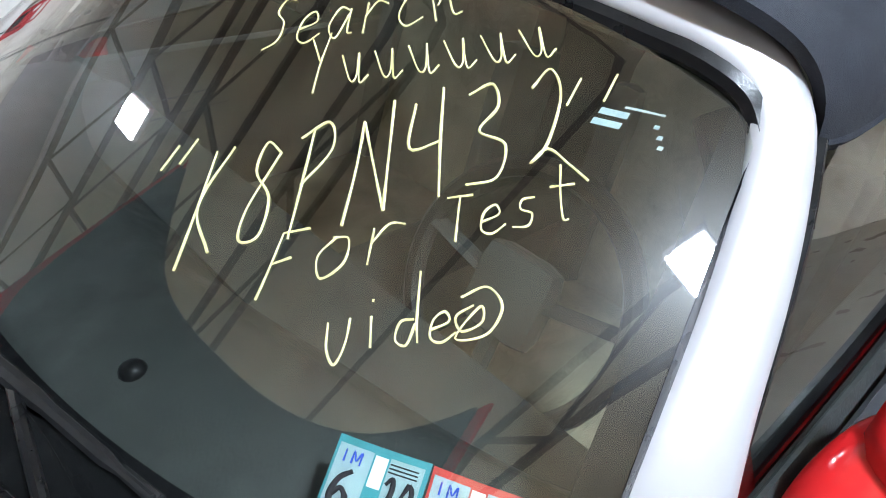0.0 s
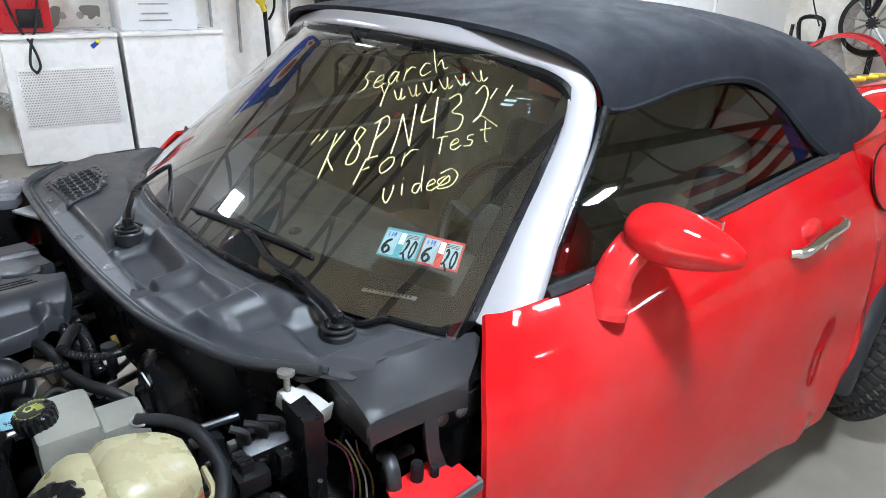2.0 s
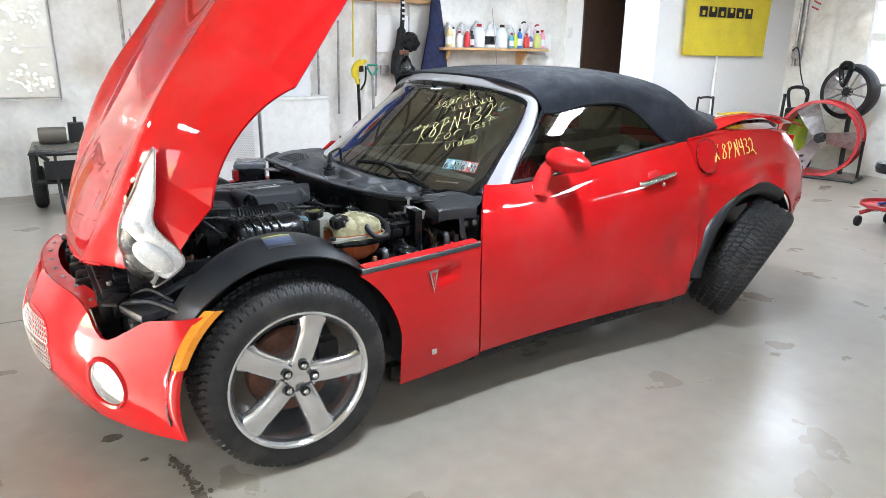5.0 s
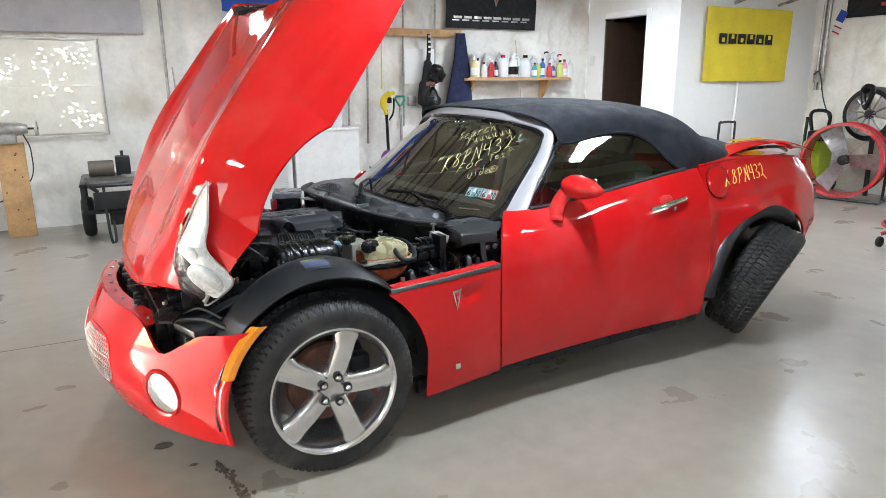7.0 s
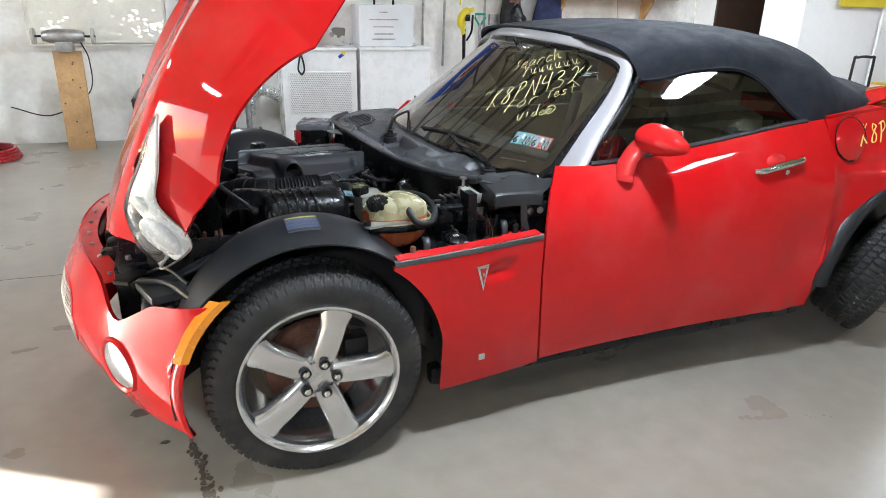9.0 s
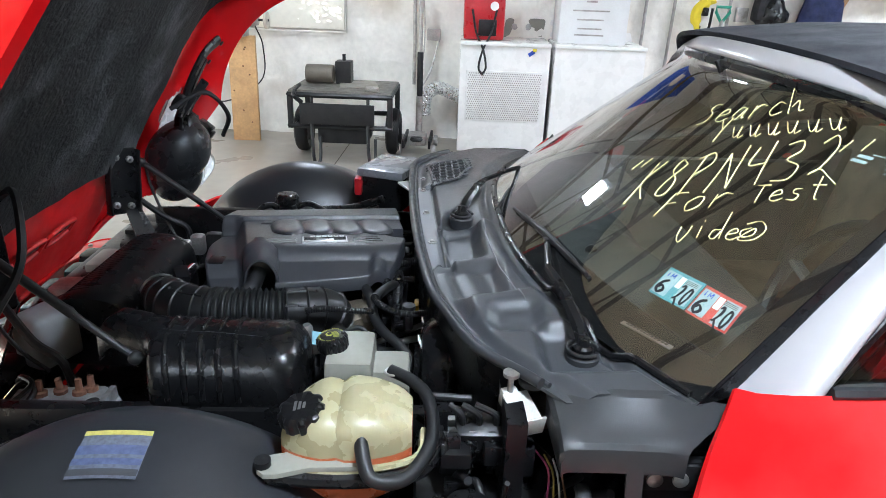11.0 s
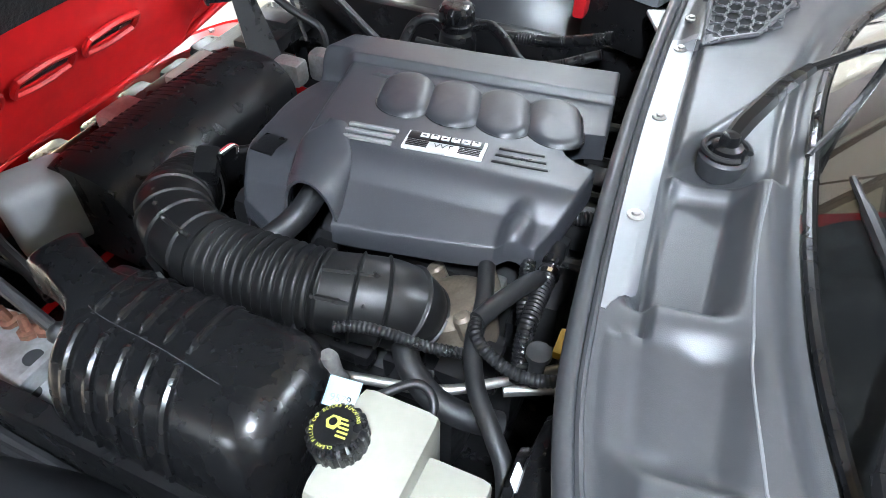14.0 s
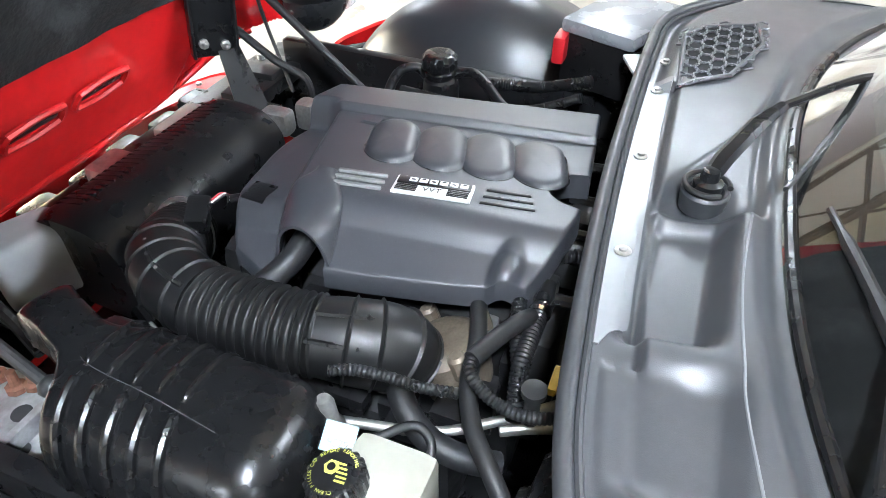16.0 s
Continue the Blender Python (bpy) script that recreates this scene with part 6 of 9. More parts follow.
hose("cable", [(0.10, 0.40, 0.75), (0.2, 0.41, 0.755), (0.30, 0.40, 0.79)], 0.011, "black corrugated cable", BLACK, True)
sn = Shape().lathe([(0.012, 0), (0.014, 0.02), (0.010, 0.03), (0.011, 0.055), (0.008, 0.062)], 14, Matrix.Translation((0.205, -0.387, 0.725)) @ Matrix.Rotation(radians(-10), 4, "Y"))
sn.make("pressure_sensor", STEEL, car, "metal pressure sensor")
tg = Shape().box((0.226, -0.413, 0.770), (0.034, 0.030, 0.0012), 0, Matrix.Translation((0.226, -0.413, 0.770)) @ Euler((0.5, 0.25, 0.25)).to_matrix().to_4x4() @ Matrix.Translation((-0.226, 0.413, -0.770)))
tag_m = Matrix.Translation((0.226, -0.413, 0.770)) @ Euler((0.5, 0.25, 0.25)).to_matrix().to_4x4()
tag_ob = tg.make("paper_tag", material("pale_blue_tag", (0.13, 0.26, 0.32), 0.5, vary=0.05), car, "pale blue tag with a number")
lettering("9579", tag_m @ Matrix.Translation((0, -0.006, 0.0009)), 0.011, BLACK, tag_ob, "dark handwritten number")
Shape().lathe([(0.009, 0), (0.009, 0.045), (0.014, 0.048), (0.014, 0.056), (0, 0.057)], 14, Matrix.Translation((0.393, -0.292, 0.728))).make("service_port", DARKMETAL, car, "service port with grey cap")
Shape().box((0.409, -0.262, 0.770), (0.010, 0.036, 0.012), 0.003).make("dipstick_handle", material("dipstick_yellow", (0.7, 0.45, 0.06), 0.5), car, "yellow dipstick handle")
for p in ((0.357, -0.123, 0.752), (0.300, -0.190, 0.720), (0.375, -0.06, 0.755), (0.385, -0.02, 0.75), (0.37, 0.03, 0.755)):
    Shape().box(p, (0.035, 0.045, 0.045), 0.006).make("bracket_block", STEEL if p[1] < -0.18 else DARKMETAL, car)
for y in (-0.15, -0.02, 0.06, 0.15):
    Shape().tube([(0.345, y, 0.775), (0.40, y + 0.005, 0.775)], 0.008, 8).make("pipe_stub", BLACK, car)
# relay block and wiring by the near fender
for k in range(34):
    x, y = rng.uniform(0.43, 0.60), rng.uniform(-0.76, -0.58)
    Shape().box((x, y, rng.uniform(0.62, 0.76)), (rng.uniform(0.015, 0.05), rng.uniform(0.015, 0.04), rng.uniform(0.02, 0.07)), 0.003).make("relay", BLACK, car)
for k in range(14):
    x, y = rng.uniform(0.44, 0.72), rng.uniform(-0.80, -0.62)
    hose("wire", [(x, y, 0.62), (x + rng.uniform(-0.03, 0.03), y + rng.uniform(-0.03, 0.03), 0.70), (x + rng.uniform(-0.06, 0.06), y + rng.uniform(-0.05, 0.05), rng.uniform(0.64, 0.76))], rng.uniform(0.003, 0.008), "black wire")
for k in range(5):
    Shape().box((0.47 + 0.03 * (k % 3), -0.70 + 0.03 * (k // 3), 0.772), (0.014, 0.012, 0.02), 0.002).make("fuse", STEEL if k % 2 else BLACK, car)
md = new("control_module")
md.parent, md["label"] = car, "dark hydraulic control module with round solenoids"
MOD_M = Matrix.Translation((0.515, -0.668, 0.735)) @ Matrix.Rotation(radians(24), 4, "X")
Shape().box((0, 0, 0), (0.082, 0.045, 0.115), 0.005, MOD_M).make("body", BLACK, md)
for i in range(2):
    for j in range(3):
        Shape().lathe([(0.012, 0), (0.012, 0.008), (0.007, 0.010), (0.006, 0.016), (0, 0.017)], 16, MOD_M @ Matrix.Translation((-0.019 + 0.036 * i, -0.022, -0.034 + 0.034 * j)) @ Matrix.Rotation(radians(90), 4, "X")).make("solenoid", GLOSS, md)
for i in range(3):
    Shape().tube([MOD_M @ Vector(p) for p in ((-0.03 + 0.026 * i, 0.0, 0.055), (-0.034 + 0.026 * i, 0.004, 0.078), (-0.052 + 0.02 * i, 0.016, 0.085))], 0.0055, 8, smooth=4).make("pipe_union", DARKMETAL, md)
Shape().tube([(0.435, -0.597, 0.770), (0.505, -0.602, 0.770)], 0.007, 10).make("brake_pipe", DARKMETAL, md, "bare metal pipe")
for k, tint in enumerate(((0.22, 0.03, 0.10), (0.20, 0.16, 0.03), (0.25, 0.25, 0.24), (0.10, 0.05, 0.02))):
    hose("wire", [(0.60 + 0.012 * k, -0.70 - 0.010 * k, 0.745), (0.615 + 0.008 * k, -0.735, 0.735 - 0.006 * k), (0.610 + 0.010 * k, -0.765, 0.70), (0.60 + 0.013 * k, -0.775, 0.65)], 0.0016, "thin coloured wire", material("wire_sheath", tint, 0.5))
lt = new("hood_latch")
lt.parent, lt["label"] = car, "bright metal hood latch bracket with pin"
ZINC = material("white_zinc", (0.72, 0.71, 0.67), 0.38, metal=0.5, vary=0.1, scale=30)
latch_m = Matrix.Translation((0.572, -0.700, 0.826)) @ Matrix.Rotation(radians(18), 4, "Z") @ Matrix.Rotation(radians(14), 4, "X")
Shape().box((0, 0, 0), (0.042, 0.055, 0.004), 0.001, latch_m).make("plate", ZINC, lt)
Shape().box((0.004, -0.028, -0.016), (0.050, 0.004, 0.034), 0.001, latch_m).make("flap", ZINC, lt)
Shape().box((-0.006, 0.030, -0.012), (0.026, 0.020, 0.03), 0.003, latch_m).make("foot", ZINC, lt)
for side in (-1, 1):
    Shape().lathe([(0.005, -0.05), (0.005, 0.0), (0.013, 0.002), (0.013, 0.008), (0, 0.010)], 16, Matrix.Translation((0.557, side * 0.674, 0.862))).make("hood_pin", STEEL, lt if side < 0 else car, "round-headed steel pin")
# battery box on the far side
FUSE_M = Matrix.Translation((0.318, 0.585, 0)) @ Matrix.Rotation(radians(-20), 4, "Z") @ Matrix.Translation((-0.318, -0.585, 0))
fbx = new("fuse_box")
fbx.parent, fbx["label"] = car, "black fuse box with smooth grey lid"
Shape().box((0.318, 0.585, 0.775), (0.150, 0.205, 0.105), 0.012, FUSE_M).make("body", BLACK, fbx)
Shape().box((0.318, 0.585, 0.840), (0.158, 0.213, 0.028), 0.010, FUSE_M).make("lid", material("pale_grey_lid", (0.17, 0.175, 0.19), 0.25, vary=0.1, scale=9), fbx, "smooth grey lid")
Shape().box((0.215, 0.505, 0.80), (0.025, 0.055, 0.055), 0.008).make("terminal_cover", REDMETAL, fbx, "red terminal cover")
Shape().box((0.40, 0.405, 0.83), (0.075, 0.11, 0.008), 0.003, Matrix.Translation((0.4, 0.4, 0)) @ Matrix.Rotation(radians(25), 4, "Z") @ Matrix.Translation((-0.4, -0.4, 0))).make("shield_tab", material("grey_tab", (0.45, 0.46, 0.47), 0.4), fbx)
# fender top flange, seal strip, bolts
STRIP = material("grey_rubber_strip", (0.075, 0.078, 0.082), 0.5, vary=0.15, scale=25)
for side in (-1, 1):
    def top_at(x, d, h=0.0):
        return Vector((x, side * (side_y(x, 0.69) - d), 0.677 + 0.04 * (x - 0.235) + h))

    fl = Shape().grid([[top_at(x, d, 0.012) for d in ((0.0, 0.045) if side < 0 else (0.045, 0.0))] for x in steps(0.25, 0.752, 14)], thick=0.008)
    fo = fl.make("fender_flange", RED_IN, car, "red inner fender flange with bolts")
    profile = [(0.012, 0.013), (0.010, 0.017), (0.001, 0.017), (-0.003, 0.014), (-0.004, 0.002), (-0.002, -0.003)]
    strip = [[top_at(x, d, h) for d, h in (profile if side > 0 else profile[::-1])] for x in steps(0.238, 0.760, 30)]
    facing(Shape().grid(strip).make("seal_strip", STRIP, fo, "grey rubber seal strip"), (0, side * 0.5, 0.8))
    for x, d, r, h, mt in ((0.27, 0.036, 0.010, 0.006, STEEL), (0.312, 0.046, 0.0095, 0.024, RUST), (0.495, 0.050, 0.009, 0.006, STEEL), (0.600, 0.040, 0.008, 0.005, STEEL), (0.689, 0.072, 0.0105, 0.026, DARKMETAL), (0.715, 0.060, 0.007, 0.012, DARKMETAL)):
        Shape().lathe([(r, -0.01), (r, h * 0.8), (r * 0.8, h), (0, h)], 12, Matrix.Translation(top_at(x, d, 0.014))).make("bolt", mt, fo)
    for x, d in ((0.361, 0.062), (0.653, 0.092)):
        p = top_at(x, d, 0.008)
        Shape().tube([p + Vector(v) for v in ((0.006, -side * 0.030, 0.030), (0.004, -side * 0.012, 0.036), (0, side * 0.004, 0.030), (-0.002, side * 0.012, 0.012), (0, side * 0.013, -0.004))], 0.012, 10, smooth=5, flat=0.7).make("rubber_hook", SEAL, fo, "grey rubber hose hook")
    for x0, x1, d in ((0.315, 0.372, 0.070), (0.470, 0.520, 0.066), (0.628, 0.748, 0.090)):
        Shape().prism([(x0, side * (side_y(x0, 0.69) - 0.044)), (x1, side * (side_y(x1, 0.69) - 0.044)), (x1 - 0.012, side * (side_y(x1, 0.69) - d)), (x0 + 0.014, side * (side_y(x0, 0.69) - d))], 0.007, Matrix.Translation((0, 0, 0.682 + 0.04 * (x0 - 0.235)))).make("flange_tab", RED_IN, fo)
    for x in (0.44, 0.58):
        Shape().tube([top_at(x, 0.040, 0.010), top_at(x + 0.03, 0.046, 0.018), top_at(x + 0.055, 0.042, 0.010)], 0.004, 6, smooth=4).make("clip", DARKMETAL, fo)


# ---- cowl ----
def seal_x(y):
    return lerp([(-0.74, 0.635), (-0.68, 0.588), (-0.60, 0.517), (-0.474, 0.468), (-0.388, 0.444), (-0.302, 0.431), (-0.125, 0.413), (0.096, 0.399), (0.412, 0.392), (0.55, 0.402), (0.66, 0.47), (0.74, 0.56)], y)


def ridge_x(y):
    return lerp([(-0.06, 0.452), (-0.02, 0.458), (0.03, 0.487), (0.13, 0.540), (0.25, 0.575), (0.40, 0.60)], y)


def foot_x(y):
    return glass_x(y, 0.889 - 0.030 * (y / 0.735) ** 2) + 0.010


def cowl_point(u, y):
    a = abs(y)
    x0 = seal_x(y)
    x1 = foot_x(y)
    x = x0 + (x1 - x0) * u
    d = x - x0
    z = 0.858 + (0.034 - 0.062 * a * a) * u ** 1.6
    up = smooth01((d - 0.050) / 0.012) if -0.30 < y < 0.27 else smooth01((d - 0.018) / 0.03)
    z += 0.016 * up * (1 - smooth01((u - 0.78) / 0.14))

    def pocket(xa, xb, ya, yb, depth, soft=0.016):
        return depth * smooth01((x - xa) / soft) * smooth01((xb - x) / soft) * smooth01((y - ya) / soft) * smooth01((yb - y) / soft)

    z -= pocket(0.450, 0.560, -0.268, -0.040, 0.038, 0.030)
    if -0.06 < y < 0.40:
        z -= 0.020 * smooth01((x - ridge_x(y)) / 0.016) * smooth01((y + 0.055) / 0.014) * smooth01((0.40 - y) / 0.1) * (1 - smooth01((u - 0.80) / 0.1))
    z -= 0.012 * math.exp(-((x - 0.512) / 0.034) ** 4 - ((y + 0.016) / 0.038) ** 4)
    z -= pocket(0.450 - 0.16 * (y + 0.28), 0.590, -0.440, -0.278, 0.016, 0.034)
    z += 0.003 * math.cos((x + 0.19 * (y + 0.3) - 0.505) * 2 * math.pi / 0.075) * smooth01((-0.28 - y) / 0.03) * smooth01((y + 0.43) / 0.02) * smooth01((0.60 - x) / 0.03) * smooth01((d - 0.02) / 0.02)
    z += 0.010 * smooth01((-0.425 + 0.10 * (x - 0.55) - y) / 0.016) * smooth01((y + 0.52) / 0.03) * smooth01((x - 0.495) / 0.02)
    z -= pocket(0.60, 0.76, -0.68, -0.53, 0.026, 0.03) + pocket(0.53, 0.64, -0.56, -0.46, 0.016, 0.03)
    z -= pocket(0.66, 0.76, -0.50, -0.42, 0.010, 0.03)
    return Vector((x, y, z))


rows = [[cowl_point(u, y) for y in steps(-0.735, 0.735, 240)] for u in steps(0, 1, 84)]
cowl = Shape().grid([r[::-1] for r in rows], thick=0.006).make("cowl_panel", GREY, car, "grey-black plastic cowl panel with wiper wells", sharp=60)
edge = [Vector((seal_x(y) - 0.006, y, 0.867)) for y in steps(-0.70, 0.70, 120)]
Shape().tube(edge, 0.0088, 14).make("cowl_seal", SEAL, cowl, "long rubber hood seal")
Shape().tube([p + Vector((0.013, 0, -0.003)) for p in edge], 0.0045, 8).make("seal_lip", SEAL, cowl, "thin lip of the hood seal")
# flange of the same plastic, its reflected sheen painted in a paler grey
Shape().grid([[cowl_point(u, y) + Vector((0, 0, 0.003)) for u in [(0.012 + (w - 0.012) * q) / (foot_x(y) - seal_x(y)) for q in steps(0, 1, 6)]]
              for y, w in [(y, 0.046 - 0.030 * smooth01((-0.22 - y) / 0.06)) for y in steps(-0.275, 0.29, 60)]], thick=0.002).make("cowl_flange", FLANGE, cowl, "flange strip with bolts, its sheen painted as lighter grey")
Shape().tube([cowl_point(0.985, y) + Vector((0, 0, 0.006)) for y in steps(-0.72, 0.72, 90)], 0.0065, 8).make("glass_seal", BLACK, cowl, "black rubber at the foot of the windshield")
Shape().grid([[Vector((seal_x(y) + 0.001, y, z)) for z in (0.72, 0.85)] for y in steps(-0.66, 0.66, 40)]).make("cowl_front", BLACK, cowl)
for y in (-0.133, 0.069, 0.262, 0.36):
    x0 = seal_x(y) + 0.028
    p = cowl_point(0.028 / (foot_x(y) - seal_x(y)), y)
    mm = Matrix.Translation(p)
    Shape().lathe([(0.0095, 0.002), (0.0095, 0.005), (0.005, 0.006), (0.005, 0.009), (0, 0.010)], 14, mm).make("bolt", STEEL, cowl, "small bright bolt")
MESHQ = [Vector(p) for p in ((0.450, 0.262), (0.436, 0.452), (0.462, 0.495), (0.550, 0.530), (0.560, 0.430), (0.518, 0.300))]


def in_quad(x, y):
    return all((b.x - a.x) * (y - a.y) - (b.y - a.y) * (x - a.x) < 0 for a, b in zip(MESHQ, MESHQ[1:] + MESHQ[:1]))


def cowl_at(x, y, h=0.0):
    x1 = foot_x(y)
    return cowl_point((x - seal_x(y)) / (x1 - seal_x(y)), y) + Vector((0, 0, h))


Shape().tube([cowl_at(lerp([(-0.47, 0.606), (-0.429, 0.597), (-0.321, 0.576), (-0.173, 0.562), (-0.03, 0.566)], y), y, -0.0006) for y in steps(-0.47, -0.03, 60)], 0.0016, 6).make("panel_seam", FLANGE, cowl, "pale moulded seam")
hx = Shape()
for i in range(24):
    for j in range(12):
        x, y = 0.42 + 0.0195 * i, 0.24 + 0.0335 * j + 0.01675 * (i % 2)
        if in_quad(x, y) or in_quad(x - 0.006, y) or in_quad(x, y + 0.008):
            hx.tube([cowl_at(x + 0.0128 * math.cos(q), y + 0.0190 * math.sin(q), 0.006) for q in (math.pi / 3 * k + math.pi / 6 for k in range(7))], 0.0017, 5)
hx.make("vent_grille", GREY, cowl, "black honeycomb air intake grille")
# black sheet on the cowl skin paints the shade seen through the grille
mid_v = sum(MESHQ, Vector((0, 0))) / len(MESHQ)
Shape().grid([[cowl_at(*(mid_v.lerp(p, r)), 0.0025) for p in MESHQ] for r in (1.0, 0.7, 0.4, 0.1)], cyclic=True, cap=True).make("vent_shade", BLACK_CLOTH_SHADE, cowl, "black sheet below the grille, painted as the shade of an opening")
loop = [p for a, b in zip(MESHQ, MESHQ[1:] + MESHQ[:1]) for p in (a, a.lerp(b, 0.33), a.lerp(b, 0.67))] + [MESHQ[0]]
Shape().tube([cowl_at(p.x, p.y, 0.005) for p in loop], 0.0042, 6).make("vent_frame", GREY, cowl)
# corner boxes of the cowl
for side in (-1, 1):
    apron = []
    for x, drop in ((0.604, 0.070), (0.602, 0.010), (0.606, 0.003), (0.616, 0.0), (0.65, 0.0), (0.69, 0.0), (0.73, 0.001), (0.77, 0.002), (0.81, 0.003), (0.845, 0.006), (0.866, 0.010)):
        y0 = lerp([(0.60, 0.690), (0.66, 0.722), (0.87, 0.724)], x)
        z0 = 0.853 if x < 0.65 else cowl_at(min(x, 0.815), side * 0.722).z - 0.001
        row = []
        for y, z in ((y0, z0), (0.740, z0 - 0.003), (0.765, 0.849), (0.790, 0.843), (0.802, 0.839), (0.8065, 0.834), (0.808, 0.826), (0.8065, 0.797)):
            end = lerp([(0.72, 0.872), (0.742, 0.868), (0.775, 0.830), (0.806, 0.788)], y)
            row.append(Vector((0.614 + (x - 0.602) * (end - 0.614) / 0.264, side * y, 0.797 if drop > 0.05 else min(z, z0) - drop)))
        apron.append(row)
    corner = Shape().grid(apron if side > 0 else apron[::-1], thick=0.004).make("cowl_corner_cover", APRON, car, "black plastic cowl corner cover beside the door", sharp=28)
    Shape().grid([[Vector((x, side * y, 0.853 - 0.16 * max(0.0, y - 0.74))) for y in ((ya, yb) if side > 0 else (yb, ya))] for x, ya, yb in ((0.650, 0.716, 0.735), (0.658, 0.708, 0.752), (0.668, 0.706, 0.760), (0.682, 0.708, 0.762), (0.694, 0.728, 0.762), (0.701, 0.752, 0.761))], thick=0.002).make("foam_patch", FLANGE, corner, "smooth grey patch")
    Shape().box((0.735, side * 0.700, 0.795), (0.23, 0.10, 0.06), 0.012).make("cowl_box", BLACK, car, "black plastic box below the cowl corner")
    Shape().grid([[Vector((x + k * w, side * y, z)) for k in ((-1, 1) if side > 0 else (1, -1))] for x, y, z, w in ((0.716, 0.800, 0.836, 0.012), (0.717, 0.8105, 0.828, 0.012), (0.718, 0.8115, 0.79, 0.012), (0.722, 0.813, 0.74, 0.012), (0.730, 0.818, 0.705, 0.014), (0.738, 0.832, 0.692, 0.022), (0.740, 0.845, 0.690, 0.024))], thick=0.006).make("strap", APRON, car, "black plastic strap down to the fender")
    hinge = Shape().box((0.80, side * 0.772, 0.72), (0.13, 0.016, 0.14), 0.004).make("hinge_pillar", BLACK, car, "dark hinge pillar")
    Shape().box((0.79, side * 0.782, 0.765), (0.10, 0.006, 0.045), 0.003).make("hinge_plate", DARKMETAL, hinge)
    for x in (0.758, 0.796):
        Shape().lathe([(0.012, 0), (0.012, 0.004), (0.007, 0.006), (0, 0.007)], 14, Matrix.Translation((x, side * 0.785, 0.764)) @ Matrix.Rotation(radians(-90 * side), 4, "X")).make("bolt", STEEL, hinge, "bright round-headed bolt")
Shape().lathe([(0.012, -0.006), (0.013, 0.003), (0.018, 0.005), (0.022, 0.003), (0.022, -0.006)], 24, Matrix.Translation((0.592, -0.668, 0.853)), cap=False).make("grommet", RUBBER, car, "black rubber grommet beside the latch")

